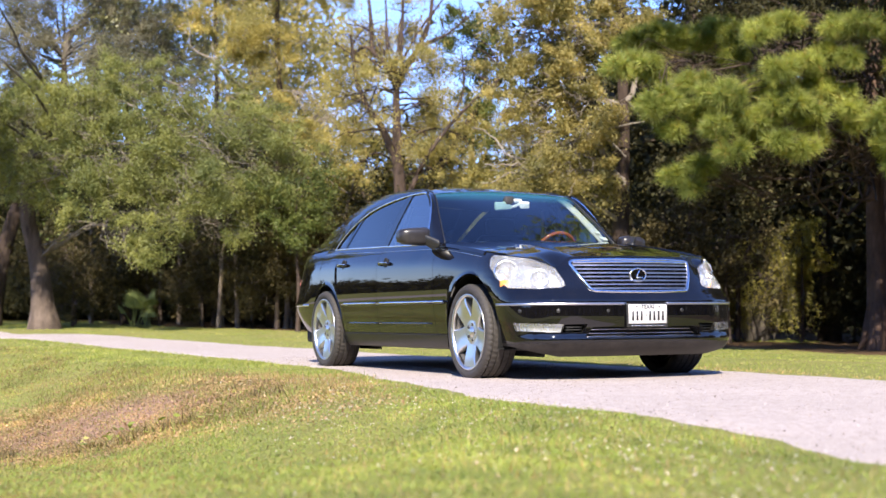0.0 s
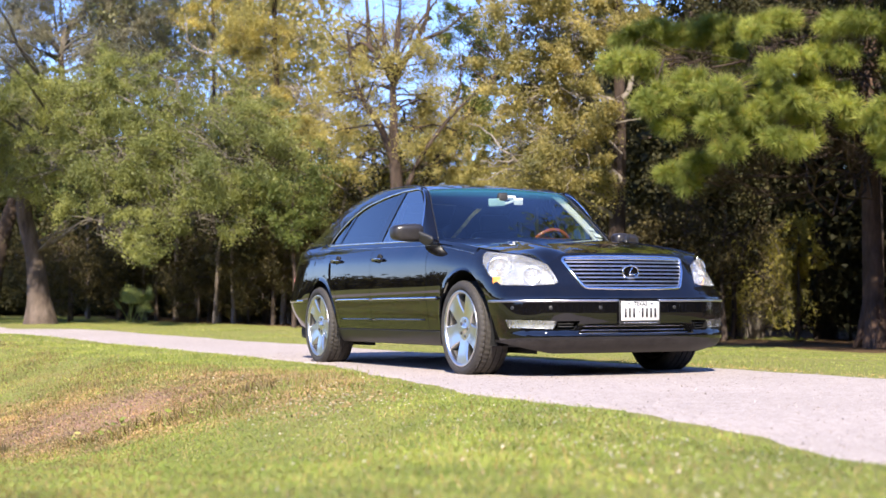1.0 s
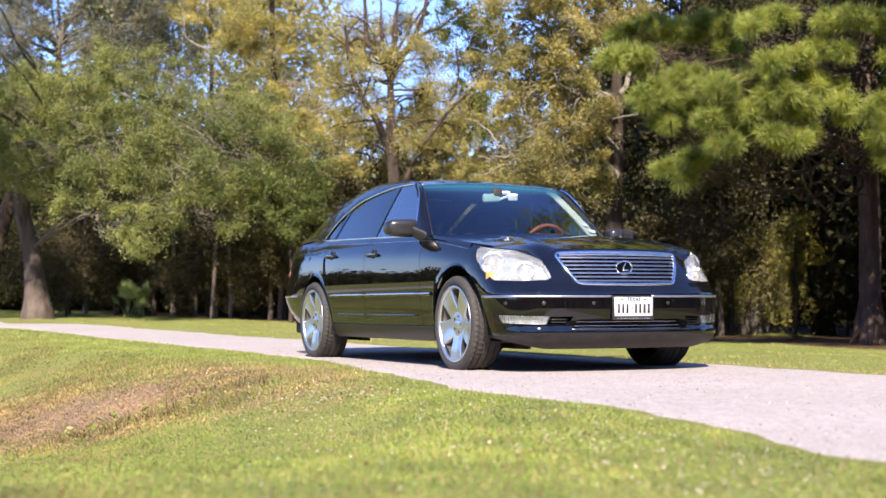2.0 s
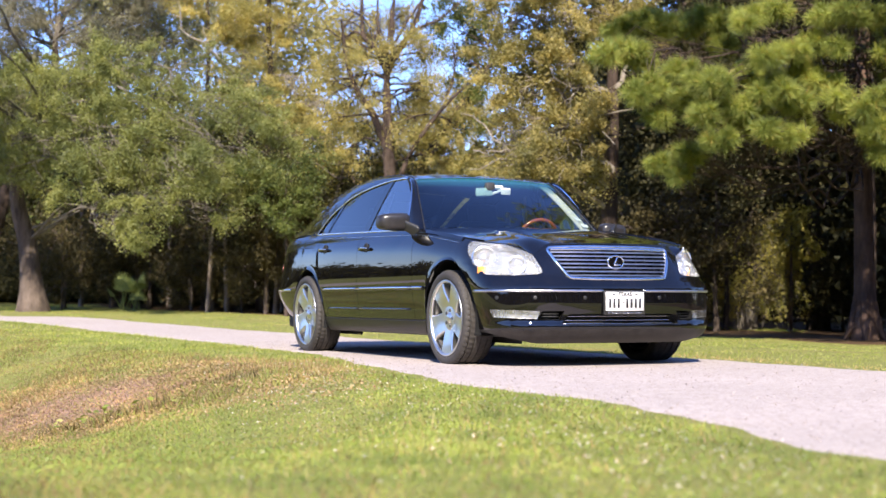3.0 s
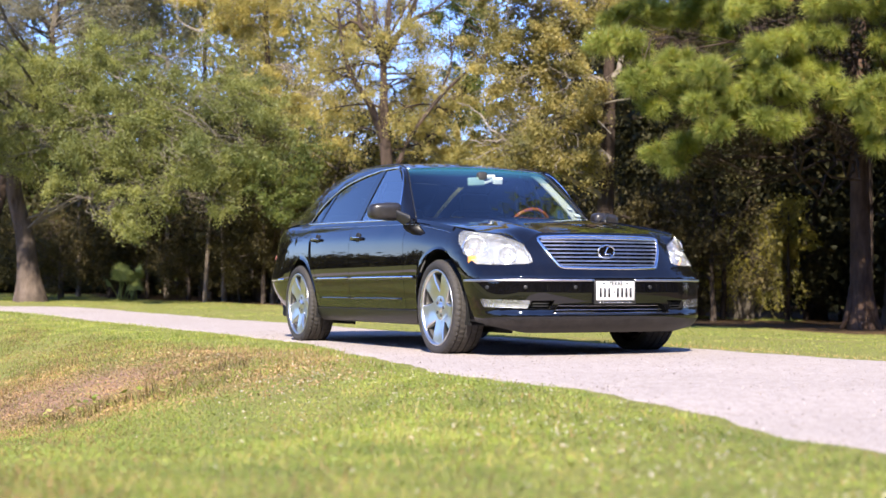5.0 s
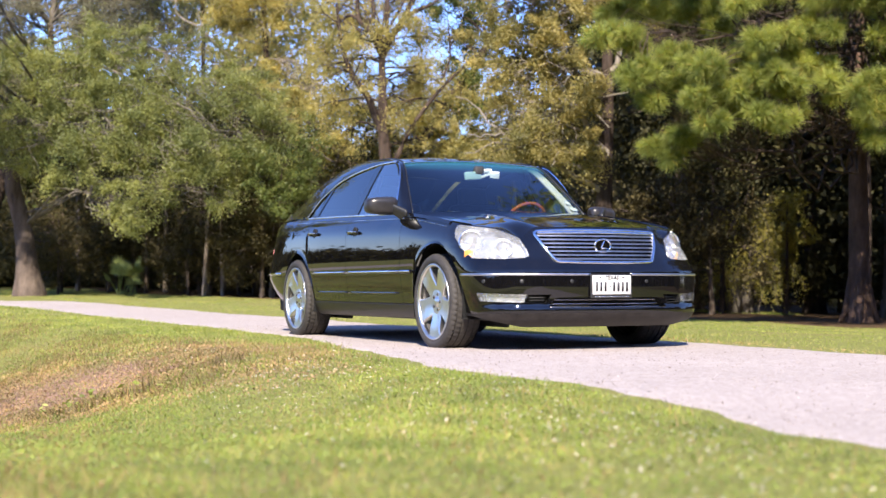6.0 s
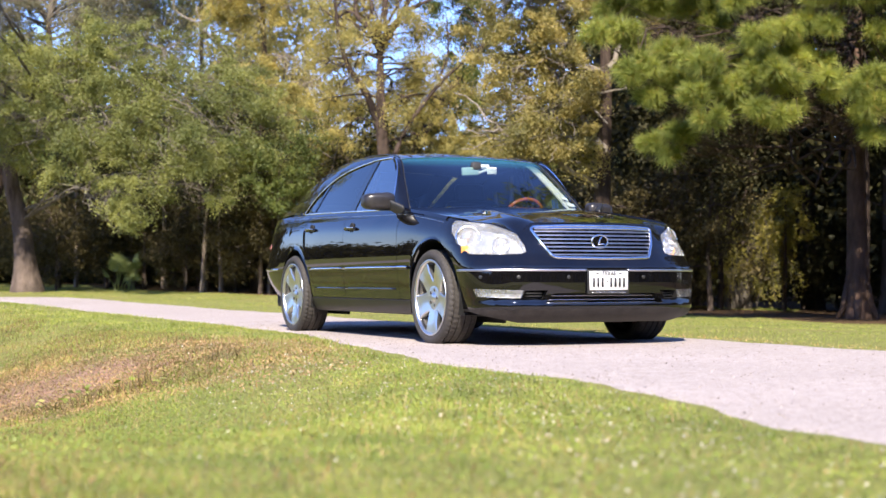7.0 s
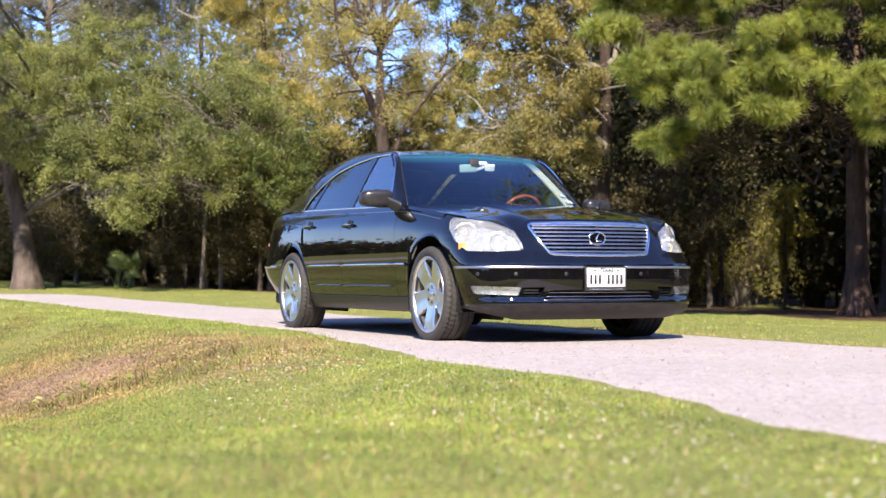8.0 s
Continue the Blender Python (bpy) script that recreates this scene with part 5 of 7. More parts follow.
def recessed(name, bm, material, parent, way, depth, label="", shrink=0.94):
    """A plug pushed back into its opening, with walls to the rim."""
    d = Vector(way).normalized() * depth
    rim = [e for e in bm.edges if e.is_boundary]
    mid = sum((v.co for v in bm.verts), Vector()) / len(bm.verts)
    ring = {}
    for e in rim:
        for v in e.verts:
            if v not in ring:
                ring[v] = bm.verts.new(v.co - d * 0.02)
    for e in rim:
        a, b = e.verts
        bm.faces.new((ring[a], ring[b], b, a))
    for v in bm.verts:
        if v not in ring.values():
            v.co = mid + (v.co - mid) * shrink + d
    bmesh.ops.recalc_face_normals(bm, faces=bm.faces[:])
    ob = part(name, bm, material, parent, label)
    ob.data.set_sharp_from_angle(angle=radians(30))
    return ob


def rod(points, radius, closed=False, sides=8, squash=1.0):
    """A bmesh tube along points."""
    p = np.array(points, float)
    if closed:
        p = np.concatenate([p, p[:1]])
    v, f = tube(p, np.full(len(p), radius), sides)
    bm = bmesh.new()
    vs = [bm.verts.new(q) for q in v]
    for q in f:
        bm.faces.new([vs[i] for i in q])
    if not closed:
        bm.faces.new(vs[:sides][::-1])
        bm.faces.new(vs[-sides:])
    bmesh.ops.recalc_face_normals(bm, faces=bm.faces[:])
    return bm


def lathe(profile, axis="y", segments=48, bm=None, centre=(0, 0, 0)):
    """Turns a profile of (radius, along) about an axis."""
    bm = bm or bmesh.new()
    rings = []
    for r, h in profile:
        ring = []
        for k in range(segments):
            a = 2 * math.pi * k / segments
            c, s = r * math.cos(a), r * math.sin(a)
            q = (c, h, s) if axis == "y" else ((h, c, s) if axis == "x" else (c, s, h))
            ring.append(bm.verts.new(Vector(q) + Vector(centre)))
        rings.append(ring)
    for a, b in zip(rings[:-1], rings[1:]):
        for k in range(segments):
            bm.faces.new((a[k], a[(k + 1) % segments], b[(k + 1) % segments], b[k]))
    return bm


def rounded_box(size, at, bevel=0.01, segments=3, turn=None, taper=None):
    bm = bmesh.new()
    m = Matrix.Translation(at) @ (turn or Matrix())
    bmesh.ops.create_cube(bm, size=1.0, matrix=Matrix.Diagonal((*size, 1)))
    if taper:
        for v in bm.verts:
            if v.co.z > 0:
                v.co.x *= taper[0]
                v.co.y *= taper[1]
    if bevel:
        bmesh.ops.bevel(bm, geom=bm.edges[:], offset=bevel, segments=segments, profile=0.5, affect="EDGES")
    bmesh.ops.transform(bm, matrix=m, verts=bm.verts[:])
    return bm


def strip(fn, ts, height, proud, flat=None):
    """A raised band along fn(t) -> (point, outward); a D-shaped profile of that height."""
    bm = bmesh.new()
    rows = []
    for t in ts:
        p, n = fn(t)
        p, n = Vector(p), Vector(n).normalized()
        rows.append([bm.verts.new(p + Vector((0, 0, h * height)) + n * o) for h, o in ((-0.5, -0.004), (-0.5, proud * 0.5), (-0.3, proud), (0.3, proud), (0.5, proud * 0.5), (0.5, -0.004))])
    for a, b in zip(rows[:-1], rows[1:]):
        for k in range(5):
            bm.faces.new((a[k], b[k], b[k + 1], a[k + 1]))
    bm.faces.new(rows[0][::-1])
    bm.faces.new(rows[-1])
    bmesh.ops.recalc_face_normals(bm, faces=bm.faces[:])
    return bm


def nose_out(a, z):
    e = 0.02
    p, q = Vector(nose_az(a + (e if a < 0.95 else 0), z)), Vector(nose_az(a - (e if a > -0.95 else 0), z))
    t = p - q
    return Vector((t.y, -t.x, 0)).normalized()


# headlights
for s, tag in ((1, "l"), (-1, "r")):
    way = Vector(turned(LAMP_WAY, s))
    bm = plugs["lamp" + tag]
    glass = bm.copy()
    lamp_part = recessed("headlight", bm, MAT_REFLECTOR, car, way, 0.085, "clear headlight with round projector lamps", 0.86)
    outward(glass)
    for v in glass.verts:
        v.co += v.normal * 0.003
    lens = part("lens", glass, MAT_HAZED, lamp_part, "slightly milky curved glass")
    lens.visible_shadow = False
    for a, z, r in ((0.845, 0.745, 0.078), (0.705, 0.70, 0.058)):
        c = Vector(nose_az(a, z))
        c = Vector((c.x, c.y * s, c.z)) + way.normalized() * 0.05
        face = Matrix.Translation(c) @ Vector((-way.x * 1.0, -way.y * 0.6, 0.08)).to_track_quat("Y", "Z").to_matrix().to_4x4()
        bm = lathe([(r * 0.98, -0.045), (r, 0.012), (r * 1.1, 0.014), (r * 1.12, 0.0), (r * 1.12, -0.03)], "y", 32)
        bmesh.ops.transform(bm, matrix=face, verts=bm.verts[:])
        part("lamp_ring", bm, MAT_CHROME, lamp_part)
        bm = lathe([(0.0001, 0.012), (r * 0.35, 0.006), (r * 0.62, -0.012), (r * 0.8, -0.035), (r * 0.95, -0.04)], "y", 32)
        bmesh.ops.transform(bm, matrix=face, verts=bm.verts[:])
        part("projector", bm, MAT_REFLECTOR, lamp_part)
    c = Vector(nose_az(0.882, 0.662))
    c = Vector((c.x, c.y * s, c.z)) + way.normalized() * (0.014 if s < 0 else 0.07)
    part("indicator", rounded_box((0.062, 0.03, 0.05), c, 0.006, 2, Matrix.Rotation(-s * 0.5, 4, "Z")), MAT_AMBER, lamp_part, "amber indicator")
    # fog lamp and brake duct
    bm = plugs["fog" + tag]
    glass = bm.copy()
    fog = recessed("fog_lamp", bm, MAT_REFLECTOR, car, (-0.85, -0.5 * s, 0), 0.035, "clear narrow fog lamp", 0.95)
    outward(glass)
    lens = part("lens", glass, MAT_LENS, fog)
    lens.visible_shadow = False
    recessed("air_duct", plugs["duct" + tag], MAT_DARK, car, (-0.92, -0.35 * s, 0), 0.09)
    for z in (0.35, 0.368):
        part("duct_slat", strip(lambda a, z=z, s=s: (Vector(nose_az(a * s, z)) - nose_out(a * s, z) * 0.02, nose_out(a * s, z)), np.linspace(0.515, 0.625, 8), 0.006, 0.004), MAT_PLASTIC, car)

# grille
grille = recessed("grille", plugs["grille"], MAT_DARK, car, (-1, 0, 0), 0.06, "chrome-framed grille with horizontal bars", 0.985)


def on_nose(y, z, inset=0.0):
    a = float(np.interp(abs(y), [p[1] for p in NOSE["base_y"]], [p[0] for p in NOSE["base_y"]]))
    for _ in range(4):
        a += (abs(y) - abs(nose_az(a, z)[1])) * 1.0
    p = nose_az(a, z)
    return Vector((p[0] - inset, y, z))


frame_pts = [(0.43, 0.815), (0.455, 0.812), (0.47, 0.802), (0.472, 0.788), (0.44, 0.715), (0.412, 0.668), (0.385, 0.625), (0.37, 0.611), (0.35, 0.606), (0.18, 0.602), (0, 0.601)]
ring = [on_nose(y, z) for y, z in [(0, 0.822), (0.12, 0.8225), (0.25, 0.8215), (0.36, 0.818)] + frame_pts]
ring = ring + [Vector((p.x, -p.y, p.z)) for p in ring[-2:0:-1]]
part("grille_frame", rod(ring, 0.0125, True), MAT_CHROME, grille)
for k in range(7):
    z = 0.628 + k * 0.0262
    half = float(np.interp(z, [0.61, 0.625, 0.668, 0.715, 0.788, 0.8], [0.37, 0.385, 0.412, 0.44, 0.472, 0.472])) - 0.006
    bm = bmesh.new()
    rows = []
    for y in np.linspace(-half, half, 33):
        p = on_nose(float(y), z, 0.008)
        rows.append([bm.verts.new(p + Vector(o)) for o in ((0.006, 0, -0.005), (0.005, 0, 0.0015), (-0.004, 0, 0.0062), (-0.03, 0, 0.005), (-0.03, 0, -0.005))])
    for a, b in zip(rows[:-1], rows[1:]):
        for j in range(5):
            bm.faces.new((a[j], b[j], b[(j + 1) % 5], a[(j + 1) % 5]))
    bmesh.ops.recalc_face_normals(bm, faces=bm.faces[:])
    part("grille_bar", bm, MAT_BAR, grille, smooth=False)
for y in np.linspace(-0.385, 0.385, 12):
    z0, z1 = 0.606, 0.812
    part("grille_rib", rod([on_nose(float(y) * (1 + 0.17 * (z - z0) / (z1 - z0)), z, 0.03) for z in (z0, 0.67, 0.74, z1)], 0.004, sides=5), MAT_PLASTIC, grille)
brow = bmesh.new()
rows = []
for y in np.linspace(-0.452, 0.452, 33):
    lift = 0.004 * (1 - (y / 0.452) ** 2)
    rows.append([brow.verts.new(on_nose(float(y), z + lift) + Vector((o, 0, 0))) for z, o in ((0.796, -0.02), (0.797, 0.004), (0.806, 0.009), (0.815, 0.008), (0.8195, 0.0), (0.8195, -0.02))])
for a, b in zip(rows[:-1], rows[1:]):
    for j in range(5):
        brow.faces.new((a[j], b[j], b[j + 1], a[j + 1]))
bmesh.ops.recalc_face_normals(brow, faces=brow.faces[:])
part("grille_brow", brow, MAT_CHROME, grille, "broad chrome top edge")
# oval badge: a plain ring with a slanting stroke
BX = on_nose(0.0, 0.717).x + 0.006
badge = rod([(BX, 0.062 * math.cos(t), 0.717 + 0.044 * math.sin(t)) for t in np.linspace(0, 2 * math.pi, 36, endpoint=False)], 0.0065, True)
badge = part("badge", badge, MAT_CHROME, grille, "oval chrome badge")
bm = lathe([(0.0001, 0.0), (0.06, 0.0), (0.06, -0.012)], "x", 32)
bmesh.ops.scale(bm, vec=(1, 1, 0.7), verts=bm.verts[:])
bmesh.ops.translate(bm, vec=(BX - 0.001, 0, 0.717), verts=bm.verts[:])
part("badge_plate", bm, MAT_PAINT, badge, smooth=False)
part("badge_stroke", rod([(BX + 0.002, 0.012, 0.75), (BX + 0.004, -0.014, 0.706), (BX + 0.004, -0.012, 0.7), (BX + 0.002, 0.034, 0.699)], 0.006, sides=6), MAT_CHROME, badge)

# lower intake
low = recessed("lower_grille", plugs["low"], MAT_DARK, car, (-1, 0, 0), 0.07, "low black intake with thin bright bars", 0.98)
for z, half in ((0.352, 0.41), (0.325, 0.435), (0.303, 0.45)):
    part("intake_bar", strip(lambda y, z=z: (on_nose(y, z, 0.03), (1, 0, 0)), np.linspace(-half, half, 24), 0.007, 0.006), MAT_SILVER_TRIM, low)

# bumper trim, parking sensors
for s in (1, -1):
    part("bumper_trim", strip(lambda a, s=s: (nose_az(a * s, 0.522), nose_out(a * s, 0.522)), np.linspace(0.172, 0.985, 40), 0.017, 0.008), MAT_BAR, car, "chrome strip")
    for a in (0.32, 0.66, 0.85):
        n = nose_out(a * s, 0.476)
        bm = lathe([(0.0001, 0.004), (0.009, 0.004), (0.011, 0.003), (0.013, 0.0035), (0.014, -0.004)], "y", 16)
        bmesh.ops.transform(bm, matrix=Matrix.Translation(nose_az(a * s, 0.476)) @ n.to_track_quat("Y", "Z").to_matrix().to_4x4(), verts=bm.verts[:])
        part("parking_sensor", bm, MAT_PLASTIC, car)

# number plate
plate = part("number_plate", rounded_box((0.012, 0.325, 0.165), (0.922, 0, 0.443), 0.005, 2), MAT_PLASTIC, car, "white state plate in a dark holder")
face = part("plate_face", rounded_box((0.004, 0.3, 0.128), (0.9295, 0, 0.4515), 0.0015, 1), MAT_PLATE, plate)


def lettering(text, size, at, turn, material, parent, name="lettering"):
    cu = bpy.data.curves.new("letters", "FONT")
    cu.body, cu.size, cu.extrude, cu.align_x, cu.align_y = text, size, 0.0008, "CENTER", "CENTER"
    cu.offset = 0.0009
    tmp = new("letters_tmp", cu)
    bpy.context.view_layer.update()
    me = bpy.data.meshes.new_from_object(tmp.evaluated_get(bpy.context.evaluated_depsgraph_get()))
    bpy.data.objects.remove(tmp)
    me.materials.clear()
    me.materials.append(material)
    ob = child(name, me, parent)
    ob.matrix_local = Matrix.Translation(at) @ turn
    return ob


FACING = Euler((radians(90), 0, radians(90))).to_matrix().to_4x4()
lettering("TEXAS", 0.036, (0.9335, 0, 0.4985), FACING, MAT_INK, face)
for k in range(7):
    y = -0.118 + k * 0.0335 + (0.034 if k > 2 else 0)
    part("character_bar", rounded_box((0.002, 0.016, 0.062), (0.933, y, 0.44), 0), MAT_INK, face)
part("character_bar", rounded_box((0.002, 0.01, 0.01), (0.9325, -0.0105, 0.444), 0), MAT_INK, face)
for y in (-0.09, 0.09):
    part("corner_mark", rounded_box((0.002, 0.02, 0.008), (0.933, y, 0.5), 0), MAT_INK, face)
for k in range(9):
    part("holder_bar", rounded_box((0.002, 0.016 + 0.006 * (k % 3), 0.007), (0.929, -0.12 + k * 0.03, 0.373), 0), MAT_SILVER_TRIM, plate)

# bonnet, wings
CUT = 0.84


def hood_pt(a, b):
    s, q = (1 if a >= 0 else -1), abs(a)
    x0, y0 = float(curve_at(NOSE["top_x"], q)), float(curve_at(NOSE["top_y"], q))
    x1, y1 = -0.6 + 0.04 * q * q, 0.838 * q
    x, y = x0 + (x1 - x0) * b, y0 + (y1 - y0) * b
    return (x, s * y, hood_z(x, y))


panel("bonnet", grid_bm(surface(hood_pt, np.linspace(-CUT, CUT, 161), np.linspace(0.002, 1, 87))), MAT_PAINT, car, 0.015)


def resample(points, n):
    p = np.array(points, float)
    d = np.concatenate([[0], np.cumsum(np.linalg.norm(np.diff(p, axis=0), axis=1))])
    t = np.linspace(0, d[-1], n)
    return np.stack([np.interp(t, d, p[:, i]) for i in range(p.shape[1])], -1)


def around_arch(inner, outer, s, n=48, rows=26):
    """A side panel between a wheel arch and its outer seam, both in (x, z)."""
    a, b = resample(inner, n), resample(outer, n)
    P = np.zeros((n, rows, 3))
    for i in range(n):
        for j, t in enumerate(np.linspace(0, 1, rows)):
            x, z = a[i] + (b[i] - a[i]) * t
            lip = 0.006 * math.exp(-((t / 0.05) ** 2))
            P[i, j] = (x, s * (side_y(x, z) + lip), z)
    return P


def arc(arch, t0, t1, n=40):
    return [(arch[0] + arch[2] * math.cos(radians(t)), arch[1] + arch[2] * math.sin(radians(t))) for t in np.linspace(t0, t1, n)]


GAP = 0.0025
for s in (1, -1):
    inner = [(-0.352, 0.318)] + arc(ARCH_F, 180, 71.5)
    outer = [(-0.555, 0.318), (-0.555, 0.6), (-0.555, shoulder_z(-0.555))] + [(x, shoulder_z(x)) for x in np.linspace(-0.5, 0.18, 20)] + [(0.181, 0.8), (0.182, 0.7241)]
    wing = grid_bm(around_arch(inner, outer, s))
    top = surface(lambda a, b: (lambda p: (p[0], p[1], p[2]))(hood_pt(a * s, b)), np.linspace(CUT + 0.0025, 1, 8), np.linspace(0.002, 1, 44)[:43])
    grid_bm(top, wing)
    fold = np.zeros((3, 43, 3))
    for j, b in enumerate(np.linspace(0.002, 1, 44)[:43]):
        x, y, z = hood_pt(1.0, b)
        fold[0, j] = (x, s * abs(y), z)
        for i, d in ((1, 0.008), (2, 0.02)):
            fold[i, j] = (x, s * (min(side_y(min(x, 0.18), z - d), abs(y) + 0.03) - 0.002), z - d)
    grid_bm(fold, wing)
    bmesh.ops.remove_doubles(wing, verts=wing.verts[:], dist=0.0015)
    panel("front_wing", wing, MAT_PAINT, car, 0.01)

    def door(x0, x1, n=40, z0=0.318):
        """A door skin between two seams, given as functions of height."""
        P = np.zeros((n, 34, 3))
        for i, u in enumerate(np.linspace(0, 1, n)):
            for j, v in enumerate(np.linspace(0, 1, 34)):
                zt = shoulder_z(x0(1.0) + (x1(1.0) - x0(1.0)) * u)
                z = z0 + (zt - z0) * v
                x = x0(z) + (x1(z) - x0(z)) * u
                P[i, j] = (x, s * side_y(x, min(z, shoulder_z(x))), z)
        return grid_bm(P)

    def rear_seam(z):
        return max(-2.6, -2.86 + math.sqrt(max(0, 0.475**2 - (z - 0.34) ** 2))) if z < 0.81 else -2.6

    front = panel("front_door", door(lambda z: -0.555 - 2 * GAP, lambda z: -1.66 + GAP), MAT_PAINT, car, 0.02)
    rear = panel("rear_door", door(lambda z: -1.66 - GAP, lambda z: rear_seam(z) + GAP), MAT_PAINT, car, 0.02)
    inner = [(ARCH_R[0] + ARCH_R[2], 0.318)] + arc(ARCH_R, 0, 114.3)
    outer = [(rear_seam(z) - GAP, z) for z in np.linspace(0.318, shoulder_z(-2.6), 24)] + [(x, shoulder_z(x)) for x in np.linspace(-2.65, -3.02, 10)] + [(-3.02, 0.85), (-3.02, 0.6938)]
    panel("rear_wing", grid_bm(around_arch(inner, outer, s)), MAT_PAINT, car, 0.01)
    # sill below the doors
    P = np.zeros((30, 9, 3))
    for i, x in enumerate(np.linspace(-0.36, -2.468, 30)):
        for j, (z, o) in enumerate(((0.318, 0.0), (0.312, -0.004), (0.306, 0.004), (0.28, 0.004), (0.25, 0.0), (0.22, -0.008), (0.205, -0.02), (0.2, -0.06), (0.2, -0.2))):
            P[i, j] = (x, s * (side_y(x, z) + o), z)
    panel("sill", grid_bm(P), MAT_SILL, car, 0.012, "dusty dark sill cladding")
    # side rubbing strip, in three lengths
    for x0, x1, owner in ((-0.37, -0.553, car), (-0.566, -1.654, front), (-1.668, -2.44, rear)):
        part("side_strip", strip(lambda x: ((x, s * side_y(x, 0.55), 0.55), (0, s, 0)), np.linspace(x0, x1, 14), 0.03, 0.012), MAT_PAINT, owner)
        part("strip_chrome", strip(lambda x: ((x, s * (side_y(x, 0.55) + 0.008), 0.553), (0, s, 0)), np.linspace(x0, x1, 14), 0.012, 0.007), MAT_CHROME, owner)
    # low crease of the doors
    for x0, x1, owner in ((-0.62, -1.652, front), (-1.67, -2.36, rear)):
        part("door_crease", strip(lambda x: ((x, s * (side_y(x, 0.392) - 0.001), 0.392), (0, s, 0)), np.linspace(x0, x1, 14), 0.014, 0.005), MAT_PAINT, owner)
    # fine coachline
    for x0, x1 in ((0.15, -0.55), (-0.57, -1.655), (-1.668, -2.58), (-2.61, -3.0)):
        part("coachline", strip(lambda x: ((x, s * side_y(x, shoulder_z(x) - 0.035), shoulder_z(x) - 0.035), (0, s, 0.3)), np.linspace(x0, x1, 16), 0.0035, 0.0012), MAT_SILVER_TRIM, car)
    # door handles
    for x, z, owner in ((-1.476, 0.868, front), (-2.412, 0.885, rear)):
        y = side_y(x, z)
        bm = lathe([(0.0001, 0.002), (0.03, 0.003), (0.039, 0.004), (0.043, 0.002), (0.044, -0.006)], "y", 28)
        bmesh.ops.transform(bm, matrix=Matrix.Translation((x + 0.005, s * (y + 0.001), z)) @ Matrix.Diagonal((1.0, s, 1.0, 1)), verts=bm.verts[:])
        bmesh.ops.recalc_face_normals(bm, faces=bm.faces[:])
        handle = part("door_handle", bm, MAT_DARK, owner, "dark cup with a chrome-edged grip")
        grip = [(x + d, s * (y + o), z - 0.004 + 0.004 * math.cos(d * 20)) for d, o in ((-0.105, 0.0), (-0.095, 0.018), (-0.06, 0.028), (0.0, 0.031), (0.06, 0.028), (0.09, 0.018), (0.1, 0.0))]
        part("grip", rod(grip, 0.012, sides=10), MAT_PAINT, handle)
        part("grip_chrome", rod([(p[0], p[1] + s * 0.009, p[2] + 0.006) for p in grip[1:-1]], 0.0045, sides=6), MAT_CHROME, handle)

# tail shell and boot
tail = surface(lambda a, w: cap_point(a, w, **TAIL), np.linspace(-1, 1, 81), np.unique(np.concatenate([np.linspace(0, 0.6, 24), np.linspace(0.6, 1, 20)])))
tail_bm = grid_bm(tail)
tail_pt = lambda a, z: cap_point(a, 0.6 * (z - lip_z(a) - 0.07) / (0.51 - lip_z(a)) if z <= 0.58 else 0.6 + 0.4 * (z - 0.58) / (cap_point(a, 1.0, **TAIL)[2] - 0.58), **TAIL)
REAR_LAMP = [tail_pt(a, z) for a, z in ((0.5, 0.66), (0.5, 0.86), (0.72, 0.88), (0.8, 0.84), (0.82, 0.74), (0.78, 0.67))]
for s in (1, -1):
    way = (0.75, -0.66 * s, 0)
    bm = take(tail_bm, split_faces(tail_bm, REAR_LAMP if s > 0 else mirrored(REAR_LAMP), way))
    outward(bm)
    for v in bm.verts:
        v.co += v.normal * 0.004
    panel("tail_lamp", bm, MAT_RED, car, 0.03, "red tail lamp")
panel("rear_bumper", tail_bm, MAT_PAINT, car, 0.018)
for s in (1, -1):
    part("rear_trim", strip(lambda a: (tail_pt(a * s, 0.55), Vector(tail_pt(a * s, 0.55)) - Vector((-3.2, 0, 0.55))), np.linspace(0.05, 0.97, 30), 0.02, 0.008), MAT_CHROME, car, "chrome strip")


def deck_pt(a, b):
    s, q = (1 if a >= 0 else -1), abs(a)
    x0, y0 = float(curve_at(TAIL["top_x"], q)), float(curve_at(TAIL["top_y"], q))
    x1, y1 = -3.58 + 0.56 * q**3, 0.816 * q
    x, y = x0 + (x1 - x0) * b, y0 + (y1 - y0) * b
    return (x, s * y, deck_z(x, y))


panel("boot_lid", grid_bm(surface(deck_pt, np.linspace(-1, 1, 49), np.linspace(0.0, 1, 24))), MAT_PAINT, car, 0.012)

# ---- cabin ----
RAIL_X = [(0, -0.7), (0.12, -0.95), (0.25, -1.2), (0.38, -1.5), (0.55, -2.0), (0.7, -2.45), (0.8, -2.8), (0.9, -3.2), (1, -3.62)]
RAIL_Y = [(0, 0.785), (0.12, 0.71), (0.25, 0.635), (0.38, 0.608), (0.55, 0.6), (0.7, 0.61), (0.8, 0.64), (0.9, 0.675), (1, 0.705)]
RAIL_Z = [(0, 0.995), (0.12, 1.218), (0.25, 1.405), (0.38, 1.464), (0.55, 1.48), (0.7, 1.446), (0.8, 1.372), (0.9, 1.235), (1, 1.075)]


def rail(t):
    return Vector((float(curve_at(RAIL_X, t)), float(curve_at(RAIL_Y, t)), float(curve_at(RAIL_Z, t))))


def across(u, side, centre):
    """From the right rail (u = -1) over the middle to the left one."""
    k = 1 - u * u
    s = 1 if u >= 0 else -1
    return (side.x + (centre[0] - side.x) * k, side.y * u, side.z + (centre[1] - side.z) * k)


